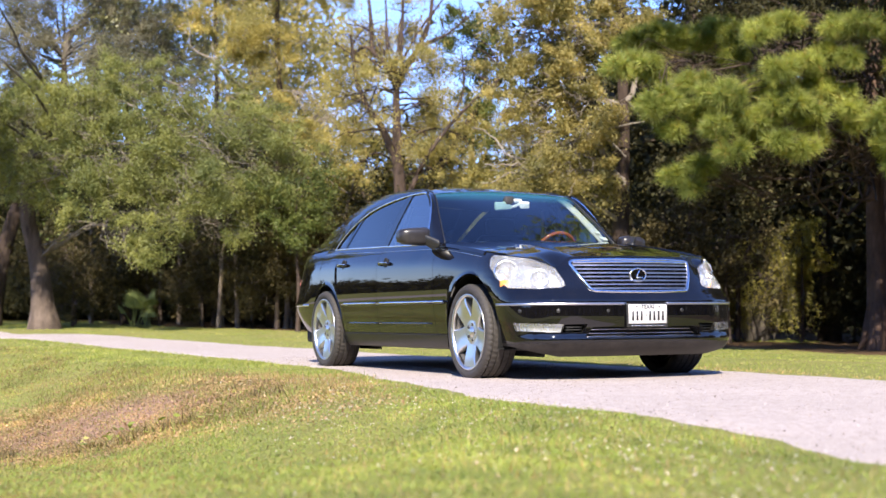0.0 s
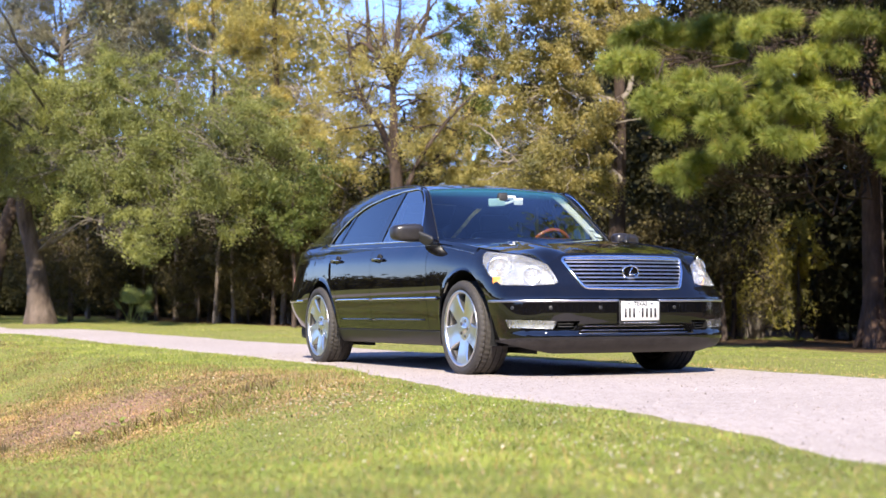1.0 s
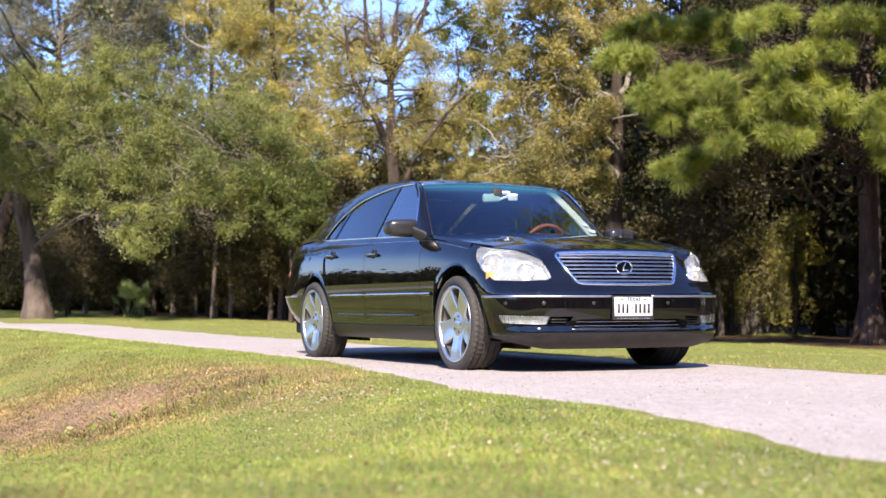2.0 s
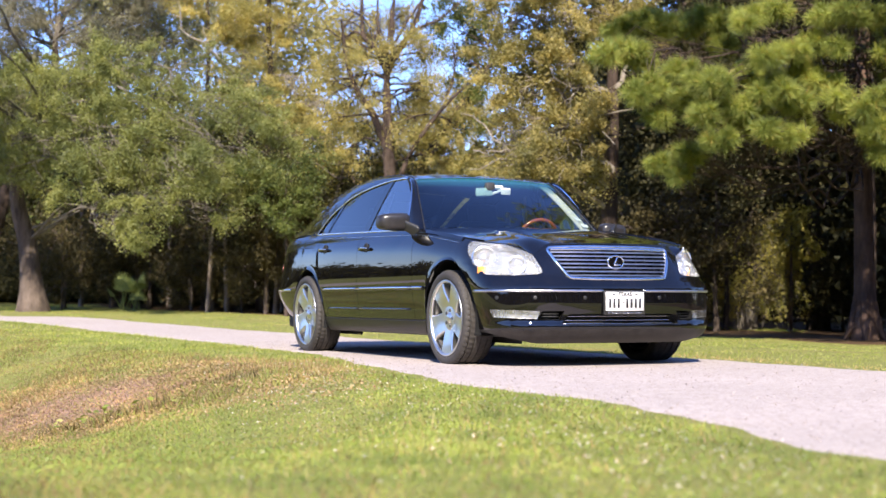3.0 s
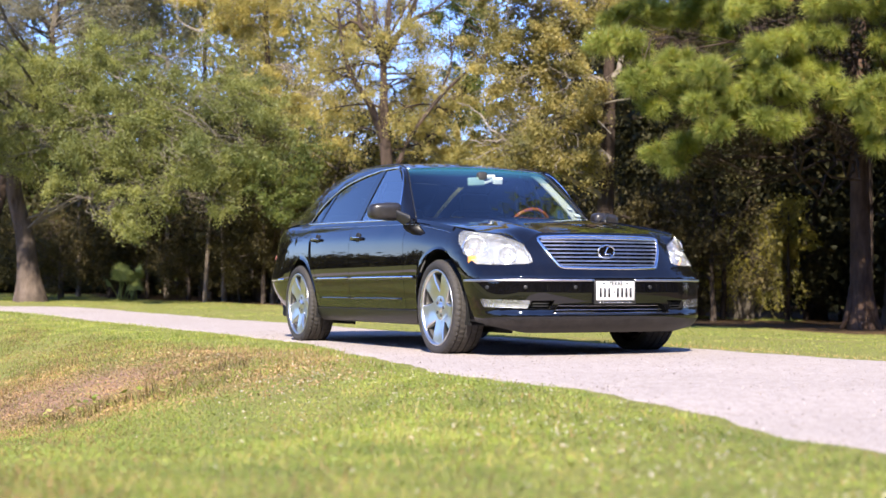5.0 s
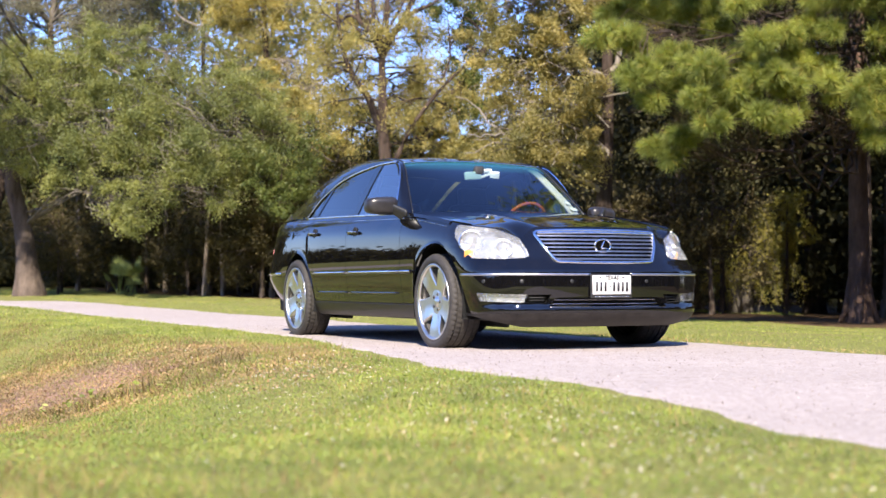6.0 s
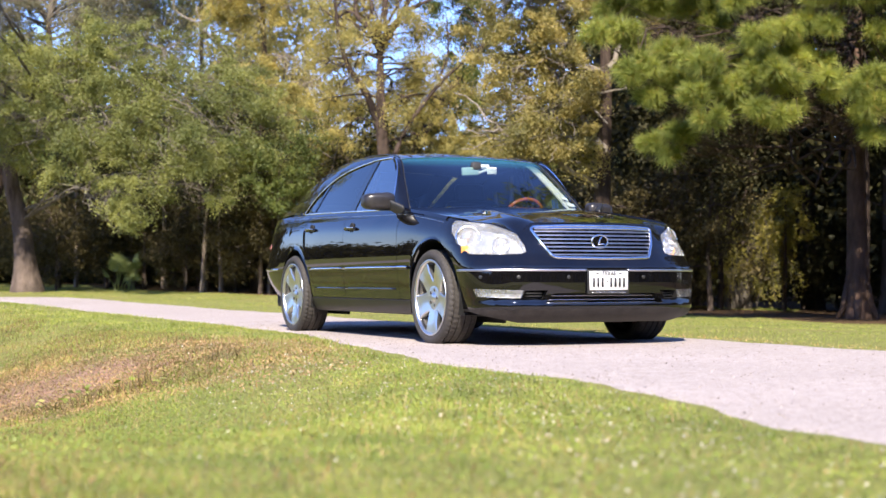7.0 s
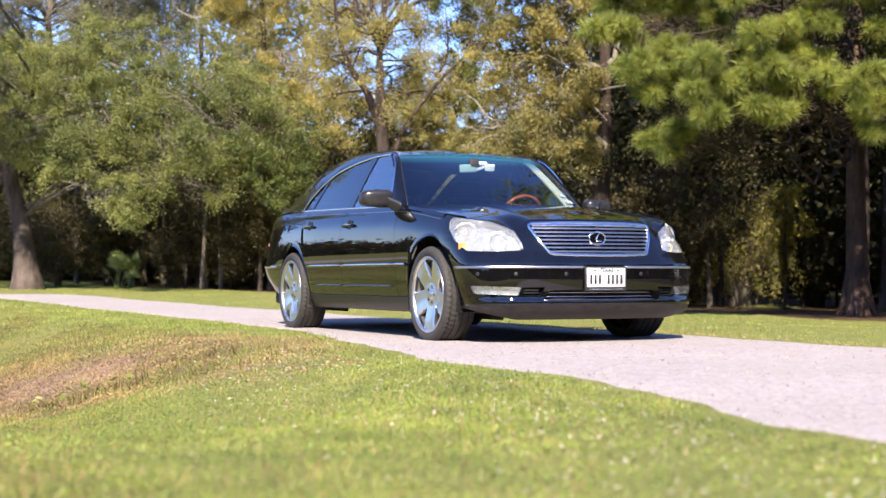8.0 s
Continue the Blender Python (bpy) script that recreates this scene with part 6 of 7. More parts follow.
T1, T2 = 0.262, 0.765


def wind_pt(u, v):
    t = v * T1
    c = (-0.625 + (-1.285 + 0.625) * v, 1.016 + (1.454 - 1.016) * v + 0.03 * math.sin(v * math.pi))
    return across(u, rail(t), c)


def roof_pt(u, v):
    t = T1 + (T2 - T1) * v
    x = -1.285 + (-2.74 + 1.285) * v
    return across(u, rail(t), (x, float(curve_at([(-2.74, 1.457), (-2.4, 1.498), (-2.0, 1.513), (-1.7, 1.507), (-1.285, 1.454)], x))))


def back_pt(u, v):
    c = (-2.74 + (-3.6 + 2.74) * v, 1.457 + (1.085 - 1.457) * v + 0.03 * math.sin(v * math.pi))
    return across(u, rail(T2 + (1 - T2) * v), c)


U = np.linspace(-1, 1, 41)
panel("roof", grid_bm(surface(roof_pt, U, np.linspace(0, 1, 36))), MAT_PAINT, car, 0.02)
inner_u = np.linspace(-0.955, 0.955, 37)
screen = panel("windscreen", grid_bm(surface(wind_pt, inner_u, np.linspace(0.0, 0.74, 24))), MAT_WIND, car, 0.0, "sloping clear windscreen")
screen.visible_shadow = False
panel("shade_band", grid_bm(surface(wind_pt, inner_u, np.linspace(0.74, 0.965, 9))), MAT_BAND, screen, 0.0, "blue-green shade band")
panel("screen_header", grid_bm(surface(wind_pt, U, np.linspace(0.965, 1.0, 4))), MAT_PAINT, car, 0.02)
part("header_trim", rod([Vector(wind_pt(u, 0.962)) + Vector((0.004, 0, 0.004)) for u in np.linspace(-0.96, 0.96, 25)], 0.005, sides=6), MAT_CHROME, car, "bright strip over the windscreen")
panel("rear_window", grid_bm(surface(back_pt, np.linspace(-0.93, 0.93, 31), np.linspace(0.04, 0.97, 20))), MAT_TINT, car, 0.0, "dark rear window")


def glass_y(x, z):
    d = z - shoulder_z(x)
    return shoulder_y(x) - 0.016 - 0.35 * d - 0.15 * d * d


DLO_T = np.linspace(0, 1, 11)
DLO_X = [-0.86, -0.965, -1.075, -1.18, -1.32, -1.51, -1.82, -2.25, -2.56, -2.74, -2.86]
DLO_Z = [1.0, 1.2, 1.335, 1.4, 1.426, 1.426, 1.406, 1.346, 1.24, 1.135, 1.03]


def dlo(t):
    x, z = float(curve_at(list(zip(DLO_T, DLO_X)), t)), float(curve_at(list(zip(DLO_T, DLO_Z)), t))
    return Vector((x, glass_y(x, z), z))


def flip(v, s):
    return Vector((v[0], v[1] * s, v[2]))


for s in (1, -1):
    # pillars and roof frame between the rail and the window opening
    outer_t = np.interp(np.linspace(0, 1, 70), [0, 0.3, 0.45, 0.65, 1.0], [0.0, 0.24, 0.36, 0.63, 1.0])
    P = np.zeros((70, 8, 3))
    for i, t in enumerate(np.linspace(0, 1, 70)):
        a, b = dlo(t), rail(outer_t[i])
        for j, k in enumerate(np.linspace(0, 1, 8)):
            q = a + (b - a) * k
            q.y += 0.006 * math.sin(k * math.pi)
            P[i, j] = flip(q, s)
    frame_bm = grid_bm(P)
    panel("screen_edge", grid_bm(surface(lambda u, v: wind_pt(u * s, v), np.linspace(0.95, 1.0, 4), np.linspace(0, 0.965, 24))), MAT_PAINT, car, 0.015)
    # foot of the rear pillar down to the shoulder
    P = np.zeros((14, 6, 3))
    for i, t in enumerate(np.linspace(0, 1, 14)):
        a = dlo(1.0) + (rail(1.0) - dlo(1.0)) * t
        x = -2.95 + (-3.5 + 2.95) * t
        b = Vector((x, 0.8 - 0.01 * t, deck_z(x, 0.8)))
        for j, k in enumerate(np.linspace(0, 1, 6)):
            P[i, j] = flip(a + (b - a) * k, s)
    grid_bm(P, frame_bm)
    P = np.zeros((6, 4, 3))
    for i, t in enumerate(np.linspace(0, 1, 6)):
        a, x = dlo(0.0) + (rail(0.0) - dlo(0.0)) * t, -0.86 + (0.28) * t
        b = Vector((x, 0.834, shoulder_z(x)))
        for j, k in enumerate(np.linspace(0, 1, 4)):
            P[i, j] = flip(a + (b - a) * k, s)
    grid_bm(P, frame_bm)
    panel("roof_pillar", frame_bm, MAT_PAINT, car, 0.02)
    # panes: front door, rear door, quarter light, divided by pillars
    ts = np.linspace(0, 1, 90)
    curve = [dlo(t) for t in ts]

    def pane(name, x0, x1, material):
        """Glass between two raked lines x = x0 + rake, from the waist to the opening's edge."""
        P = np.zeros((26, 12, 3))
        for i, k in enumerate(np.linspace(0, 1, 26)):
            xb, xt = x0[0] + (x1[0] - x0[0]) * k, x0[1] + (x1[1] - x0[1]) * k
            zb = shoulder_z(xb)
            lo_, hi_ = 0.0, 1.0
            top_z = zb
            for q in np.linspace(0, 1, 60):
                z = zb + 0.45 * q
                x = xb + (xt - xb) * q
                lim = float(np.interp(-x, [-p.x for p in curve], [p.z for p in curve]))
                if z > lim:
                    break
                top_z = z
            for j, q in enumerate(np.linspace(0, 1, 12)):
                z = zb + (top_z - zb) * q
                x = xb + (xt - xb) * (z - zb) / 0.45
                P[i, j] = (x, s * (glass_y(x, z) - 0.006), z)
        return panel(name, grid_bm(P), material, car, 0.0)

    pane("front_window", (-0.87, -1.0), (-1.66, -1.52), MAT_SIDE)
    pane("rear_side_window", (-1.74, -1.6), (-2.62, -2.42), MAT_TINT)
    pane("quarter_window", (-2.66, -2.46), (-2.855, -2.97), MAT_TINT)
    for x0, x1, w in ((-1.7, -1.56, 0.052), (-2.64, -2.44, 0.024)):
        top = float(np.interp(-x1, [-p.x for p in curve], [p.z for p in curve]))
        pts = []
        for q in np.linspace(0, 1, 8):
            z = shoulder_z(x0) + (top + 0.004 - shoulder_z(x0)) * q
            x = x0 + (x1 - x0) * q
            pts.append((x, z))
        P = np.array([[(x + d, s * glass_y(x, z), z) for d in (-w, -w * 0.5, 0, w * 0.5, w)] for x, z in pts])
        panel("window_pillar", grid_bm(P), MAT_PAINT, car, 0.018)
    part("window_chrome", rod([flip(dlo(t), s) + Vector((0, s * 0.003, 0)) for t in np.linspace(0, 1, 90)], 0.0065, sides=8), MAT_CHROME, car, "chrome window surround")
    part("waist_chrome", rod([(x, s * (shoulder_y(x) - 0.004), shoulder_z(x) + 0.006) for x in np.linspace(-0.86, -2.86, 40)], 0.0085, sides=6), MAT_CHROME, car, "chrome waist strip")
    part("screen_pillar_trim", rod([Vector(wind_pt(0.952 * s, v)) + Vector((0.002, 0, 0.002)) for v in np.linspace(0.0, 0.96, 20)], 0.005, sides=6), MAT_PLASTIC, car)
    part("roof_gutter", rod([Vector(roof_pt(0.93 * s, v)) + Vector((0, 0, 0.002)) for v in np.linspace(0.01, 0.98, 24)], 0.005, sides=6), MAT_PLASTIC, car)
    # door mirror, the far one set slightly lower and closer
    MY, MZ = (0.93, 1.005) if s > 0 else (0.985, 1.045)
    bm = bmesh.new()
    bmesh.ops.create_uvsphere(bm, u_segments=36, v_segments=20, radius=1.0)
    for v in bm.verts:
        p = [math.copysign(abs(c) ** 0.52, c) for c in v.co]
        x = p[0] * 0.075 if p[0] > 0 else p[0] * 0.045
        y = p[1] * 0.122
        v.co = (x - 0.03 * (p[1] * 0.5 + 0.5) ** 2 * s * s, y, p[2] * 0.066 * (1 - 0.12 * p[1]))
    bmesh.ops.transform(bm, matrix=Matrix.Translation((-0.74, s * MY, MZ)) @ Matrix.Diagonal((1, s, 1, 1)), verts=bm.verts[:])
    bmesh.ops.recalc_face_normals(bm, faces=bm.faces[:])
    mirror = part("door_mirror", bm, MAT_MIRROR_CAP, car, "rounded dark door mirror")
    part("mirror_glass", rounded_box((0.004, 0.19, 0.1), (-0.7865, s * MY, MZ), 0.0015, 1), MAT_CHROME, mirror)
    bm = bmesh.new()
    rows = []
    for q in np.linspace(0, 1, 8):
        c = Vector((-0.625 - 0.075 * q, s * (0.842 + 0.084 * q), 0.968 + 0.062 * q))
        w, h = 0.035 * (1 - q) + 0.045, 0.048 * (1 - 0.3 * q) + 0.004
        rows.append([bm.verts.new(c + Vector((w * math.cos(k) * (0.55 + 0.35 * math.sin(k)), 0, h * math.sin(k)))) for k in np.linspace(0, 2 * math.pi, 14, endpoint=False)])
    for a, b in zip(rows[:-1], rows[1:]):
        for k in range(14):
            bm.faces.new((a[k], a[(k + 1) % 14], b[(k + 1) % 14], b[k]))
    bm.faces.new(rows[-1])
    bm.faces.new(rows[0][::-1])
    bmesh.ops.recalc_face_normals(bm, faces=bm.faces[:])
    part("mirror_foot", bm, MAT_PLASTIC, mirror)

# scuttle
panel("scuttle", grid_bm(surface(lambda u, v: (lambda p, q: tuple(Vector(p) + (Vector(q) - Vector(p)) * v))(hood_pt(u * 0.9, 1.0), wind_pt(u * 0.95, 0.0)), np.linspace(-1, 1, 31), np.linspace(0.0, 1, 4))), MAT_PLASTIC, car, 0.01)

# cabin interior
part("floor_pan", rounded_box((4.3, 1.5, 0.12), (-1.65, 0, 0.27), 0.02, 2), MAT_DARK, car)
part("engine_bay", rounded_box((0.95, 1.0, 0.5), (0.16, 0, 0.55), 0.03, 2), MAT_DARK, car)
part("boot_box", rounded_box((0.5, 1.2, 0.6), (-3.6, 0, 0.65), 0.03, 2), MAT_DARK, car)
part("undertray", rounded_box((0.4, 1.0, 0.03), (0.48, 0, 0.2), 0.01, 2), MAT_DARK, car)
part("bulkhead", rounded_box((0.08, 1.5, 0.55), (-0.5, 0, 0.62), 0.02, 2), MAT_DARK, car)
part("parcel_shelf", rounded_box((0.5, 1.25, 0.06), (-3.3, 0, 0.98), 0.02, 2), MAT_CABIN, car)
part("dashboard", rounded_box((0.5, 1.42, 0.24), (-0.86, 0, 0.86), 0.06, 5, None, (0.75, 0.97)), MAT_CABIN, car, "dark padded dashboard")
part("headlining", grid_bm(surface(lambda u, v: tuple(Vector(roof_pt(u, v)) - Vector((0, 0, 0.035))), np.linspace(-0.93, 0.93, 15), np.linspace(0.02, 0.98, 10))), MAT_LEATHER, car)
for y in (0.38, -0.38):
    seat = part("front_seat", rounded_box((0.5, 0.5, 0.16), (-1.55, y, 0.52), 0.05, 4), MAT_LEATHER, car, "grey leather front seat")
    part("backrest", rounded_box((0.14, 0.48, 0.62), (-1.86, y, 0.83), 0.05, 4, Matrix.Rotation(-0.3, 4, "Y")), MAT_LEATHER, seat)
    part("headrest", rounded_box((0.09, 0.27, 0.17), (-1.98, y, 1.2), 0.04, 4, Matrix.Rotation(-0.2, 4, "Y")), MAT_LEATHER, seat)
    part("seat_belt", rod([(-2.02, y * 1.7, 1.22), (-1.96, y * 1.64, 1.1), (-1.9, y * 1.5, 0.95), (-1.8, y * 1.2, 0.8)], 0.02, sides=6), MAT_LINING, seat, "pale seat belt")
    part("pillar_trim", rod([(-1.74, y * 1.76, 1.0), (-1.7, y * 1.7, 1.15), (-1.64, y * 1.6, 1.33)], 0.02, sides=6), MAT_LINING, car, "pale centre pillar lining")
bench = part("rear_seat", rounded_box((0.55, 1.25, 0.2), (-2.5, 0, 0.5), 0.05, 4), MAT_LEATHER, car)
part("backrest", rounded_box((0.16, 1.25, 0.62), (-2.85, 0, 0.82), 0.05, 4, Matrix.Rotation(-0.35, 4, "Y")), MAT_LEATHER, bench)
tilt = Matrix.Translation((-1.13, 0.45, 0.94)) @ Matrix.Rotation(-1.15, 4, "Y")
bm = rod([(0.185 * math.cos(t), 0.185 * math.sin(t), 0) for t in np.linspace(0, 2 * math.pi, 40, endpoint=False)], 0.0155, True)
bmesh.ops.transform(bm, matrix=tilt, verts=bm.verts[:])
wheel_part = part("steering_wheel", bm, MAT_WOOD, car, "polished reddish wood steering wheel")
part("wheel_hub", rounded_box((0.16, 0.17, 0.05), (0, 0, 0), 0.02, 3, None), MAT_CABIN, wheel_part).matrix_local = tilt
for a in (0, math.pi, -math.pi / 2):
    bm = rod([(0.06 * math.sin(a), 0.06 * math.cos(a), 0), (0.18 * math.sin(a), 0.18 * math.cos(a), 0)], 0.014, sides=8)
    bmesh.ops.transform(bm, matrix=tilt, verts=bm.verts[:])
    part("wheel_spoke", bm, MAT_CABIN, wheel_part)
mirror = part("rear_view_mirror", rounded_box((0.03, 0.15, 0.07), (-1.12, -0.035, 1.322), 0.014, 3, Matrix.Rotation(0.06, 4, "X")), MAT_MIRROR_BACK, car, "pale-backed rear view mirror")
part("mirror_arm", rounded_box((0.05, 0.085, 0.075), (-1.125, 0.02, 1.365), 0.02, 3), MAT_CABIN, mirror, "dark sensor housing")
part("mirror_stay", rounded_box((0.02, 0.1, 0.022), (-1.12, 0.075, 1.325), 0.006, 2, Matrix.Rotation(0.35, 4, "X")), MAT_STICKER, mirror)
part("toll_tag", rounded_box((0.012, 0.085, 0.055), (-1.1, 0.15, 1.332), 0.006, 2), MAT_STICKER, screen, "white tag stuck behind the glass")
part("toll_tag", rounded_box((0.012, 0.11, 0.032), (-1.13, 0.085, 1.366), 0.006, 2), MAT_STICKER, screen, "white tag stuck behind the glass")
P = surface(lambda u, v: tuple(Vector(wind_pt(u, v)) - Vector((0.03, 0, 0.015))), np.linspace(0.83, 0.94, 5), np.linspace(0.02, 0.95, 20))
panel("pillar_lining", grid_bm(P), MAT_LINING, car, 0.01, "pale pillar lining")
for v, h, w, m in ((0.09, 0.05, 0.08, MAT_STICKER), (0.2, 0.035, 0.06, MAT_STICKER)):
    P = surface(lambda a, b: tuple(Vector(wind_pt(0.86 - 0.03 * v + a * w, v + b * h)) - Vector((0.012, 0, 0.006))), np.linspace(0, 1, 4), np.linspace(0, 1, 4))
    part("registration_sticker", grid_bm(P), m, screen)

# ---- wheels ----
R_TYRE, R_RIM = 0.338, 0.262


def wheel_model():
    hub = new("wheel")
    hub.parent = car
    # tyre: grooved tread, rounded shoulders
    prof = [(R_RIM - 0.004, 0.095), (R_RIM + 0.006, 0.112), (R_RIM + 0.03, 0.123), (R_TYRE - 0.03, 0.122), (R_TYRE - 0.013, 0.113), (R_TYRE - 0.005, 0.1)]
    for y in (0.082, 0.035, -0.012, -0.06):
        prof += [(R_TYRE, y + 0.012), (R_TYRE, y + 0.004), (R_TYRE - 0.008, y + 0.003), (R_TYRE - 0.008, y - 0.004), (R_TYRE, y - 0.005)]
    prof += [(R_TYRE - 0.003, -0.095), (R_TYRE - 0.013, -0.11), (R_TYRE - 0.03, -0.118), (R_RIM + 0.03, -0.12), (R_RIM, -0.1)]
    seg = 216
    bm = bmesh.new()
    rings = []
    for r, h in prof:
        ring = []
        for k in range(seg):
            sipe = (k + int((h + 0.12) * 40)) % 4 == 0
            q = r - (0.006 if sipe and r > R_TYRE - 0.012 and abs(h) > 0.02 else 0)
            a = 2 * math.pi * k / seg
            ring.append(bm.verts.new((q * math.cos(a), h, q * math.sin(a))))
        rings.append(ring)
    for a, b in zip(rings[:-1], rings[1:]):
        for k in range(seg):
            bm.faces.new((a[k], a[(k + 1) % seg], b[(k + 1) % seg], b[k]))
    bmesh.ops.recalc_face_normals(bm, faces=bm.faces[:])
    tyre = part("tyre", bm, MAT_RUBBER, hub, "worn black low-profile tyre")
    tyre.data.set_sharp_from_angle(angle=radians(35))
    # rim barrel and lip
    bm = lathe([(R_RIM + 0.002, 0.106), (R_RIM + 0.008, 0.112), (R_RIM + 0.006, 0.118), (R_RIM - 0.006, 0.116), (R_RIM - 0.012, 0.106), (R_RIM - 0.016, 0.085)], "y", 72)
    bmesh.ops.recalc_face_normals(bm, faces=bm.faces[:])
    bmesh.ops.solidify(bm, geom=bm.faces[:], thickness=0.004)
    rim = part("rim", bm, MAT_RIM, hub, "polished five-spoke alloy rim")
    bm = lathe([(R_RIM - 0.016, 0.085), (R_RIM - 0.02, 0.07), (R_RIM - 0.03, 0.0), (R_RIM - 0.02, -0.1)], "y", 72)
    bmesh.ops.recalc_face_normals(bm, faces=bm.faces[:])
    bmesh.ops.solidify(bm, geom=bm.faces[:], thickness=0.004)
    part("barrel", bm, MAT_BARREL, rim, "inner barrel darkened for the shade between the spokes")
    for k in range(5):
        turn = Matrix.Rotation(-2 * math.pi * k / 5 - math.pi / 2, 4, "Y")
        bm = bmesh.new()
        rows = []
        for q in np.linspace(0, 1, 11):
            r = 0.045 + (R_RIM - 0.012 - 0.045) * q
            w = float(curve_at([(0, 0.072), (0.3, 0.07), (0.6, 0.075), (0.85, 0.086), (1, 0.104)], q))
            y = float(curve_at([(0, 0.084), (0.3, 0.09), (0.7, 0.103), (1, 0.106)], q))
            rows.append([bm.verts.new((d * w, y + o, r)) for d, o in ((-1.0, -0.045), (-1.0, -0.006), (-0.88, 0.0), (-0.35, -0.003), (0, -0.005), (0.35, -0.003), (0.88, 0.0), (1.0, -0.006), (1.0, -0.045))])
        for a, b in zip(rows[:-1], rows[1:]):
            for j in range(8):
                bm.faces.new((a[j], a[j + 1], b[j + 1], b[j]))
        bmesh.ops.recalc_face_normals(bm, faces=bm.faces[:])
        bmesh.ops.transform(bm, matrix=turn, verts=bm.verts[:])
        ob = part("spoke", bm, MAT_RIM, rim)
        ob.data.set_sharp_from_angle(angle=radians(32))
        a = 2 * math.pi * k / 5 + 0.31
        bm = lathe([(0.0001, 0.089), (0.011, 0.089), (0.013, 0.086), (0.013, 0.06)], "y", 8, None, (0.056 * math.cos(a), 0, 0.056 * math.sin(a)))
        part("wheel_nut", bm, MAT_BARREL, rim)
    bm = lathe([(0.0001, 0.096), (0.02, 0.096), (0.03, 0.092), (0.034, 0.084), (0.045, 0.083), (0.075, 0.086), (0.086, 0.084), (0.09, 0.076), (0.09, 0.04)], "y", 40)
    bmesh.ops.recalc_face_normals(bm, faces=bm.faces[:])
    part("centre_cap", bm, MAT_RIM, rim)
    bm = lathe([(0.05, 0.02), (0.16, 0.02), (0.162, 0.016), (0.162, -0.006), (0.05, -0.006)], "y", 48)
    part("brake_disc", bm, MAT_VALANCE, hub)
    part("brake_caliper", rounded_box((0.09, 0.06, 0.16), (-0.13, 0.005, 0.03), 0.015, 3), MAT_PLASTIC, hub)
    # Dark disc that stands in for the shade behind the spokes.
    bm = lathe([(0.0001, 0.012), (0.228, 0.012), (0.228, -0.034)], "y", 40)
    part("shade_disc", bm, MAT_DARK, hub)
    return hub


first_wheel = wheel_model()
first_wheel.matrix_basis = pose(0, -0.785, R_TYRE - 0.004, 0, -90, 180)
for x, y, rz, spin in ((-2.925, -0.785, 180, -84), (0, 0.785, 0, 10), (-2.925, 0.785, 0, 40)):
    copy_thing(first_wheel, pose(x, y, R_TYRE - 0.004, 0, spin, rz))
# wheel housings
for (cx, cz, r), s in ((ARCH_F, 1), (ARCH_F, -1), (ARCH_R, 1), (ARCH_R, -1)):
    P = np.array([[(cx + (r + 0.004) * math.cos(t), s * y, cz + (r + 0.004) * math.sin(t)) for y in (0.89, 0.86, 0.7, 0.55)] for t in np.linspace(-0.3, math.pi + 0.3, 30)])
    bm = grid_bm(P)
    hubv = bm.verts.new((cx, s * 0.55, cz))
    bmesh.ops.solidify(bm, geom=bm.faces[:], thickness=0.004)
    bm.verts.remove(hubv)
    part("wheel_housing", bm, MAT_DARK, car)
    part("housing_wall", rounded_box((2 * r, 0.02, 0.6), (cx, s * 0.54, cz + 0.12), 0.004, 1), MAT_DARK, car)


# ---- grass, weeds, fallen petals ----
def blades(seed, n, box, height, width, material, name, label, where=None, lean=0.5, thin=True):
    """Single blades scattered over a stretch of lawn, off the lane."""
    r = np.random.default_rng(seed)
    x, y = r.uniform(box[0], box[1], n), r.uniform(box[2], box[3], n)
    keep = (y < near_edge(x) + r.normal(size=n) * 0.06) | (y > far_edge(x) - r.normal(size=n) * 0.05)
    inset = np.minimum(np.minimum(x - box[0], box[1] - x), np.minimum(y - box[2], box[3] - y))
    keep &= r.uniform(size=n) < np.clip(inset / 0.9, 0, 1) + 0.02
    if where is not None:
        keep &= where(x, y, r)
    x, y = x[keep], y[keep]
    n = len(x)
    base = np.stack([x, y, ground_z(x, y) - 0.004], -1)
    patch = 0.75 + 0.3 * np.sin(x * 1.7 + 0.8 * np.sin(y * 2.1)) * np.sin(y * 1.9 + 1.1)
    h = height * r.uniform(0.45, 1.2, n) * patch
    a = r.uniform(0, 2 * math.pi, n)
    side = np.stack([np.cos(a), np.sin(a), np.zeros(n)], -1) * (width * r.uniform(0.6, 1.2, n) * 0.5)[:, None]
    tip = base + np.stack([r.normal(size=n) * h * lean, r.normal(size=n) * h * lean, h], -1)
    mid = (base + tip) * 0.5 + np.array([0, 0, 1]) * (h * 0.12)[:, None]
    v = np.stack([base - side, base + side, tip], 1).reshape(-1, 3) if thin else np.stack([base + side, mid - side * 0.9, tip, mid + side * 0.9], 1).reshape(-1, 3)
    f = np.arange(len(v)).reshape(n, -1)
    return tagged(new(name, raw_mesh(name, v, f, material)), label, "grass", kind="stuff")


def in_ditch(x, y, r, amount=1.0):
    w = 0.3 * np.sin(x * 2.3 + y + np.sin(y * 2.7)) + 0.3 * np.sin(y * 3.1 - x * 1.1) + 0.25 * np.sin(x * 6.1 + y * 4.7 + np.sin(x * 3.3)) + 0.15 * np.sin(x * 11.0 - y * 9.0)
    inside = np.minimum(np.minimum(x - (1.76 * y + 3.0), 0.485 * y + 2.75 - x), np.minimum(-2.05 - y, y + 5.4))
    return r.uniform(size=len(x)) < step(-0.8, 0.6, inside + w) * amount


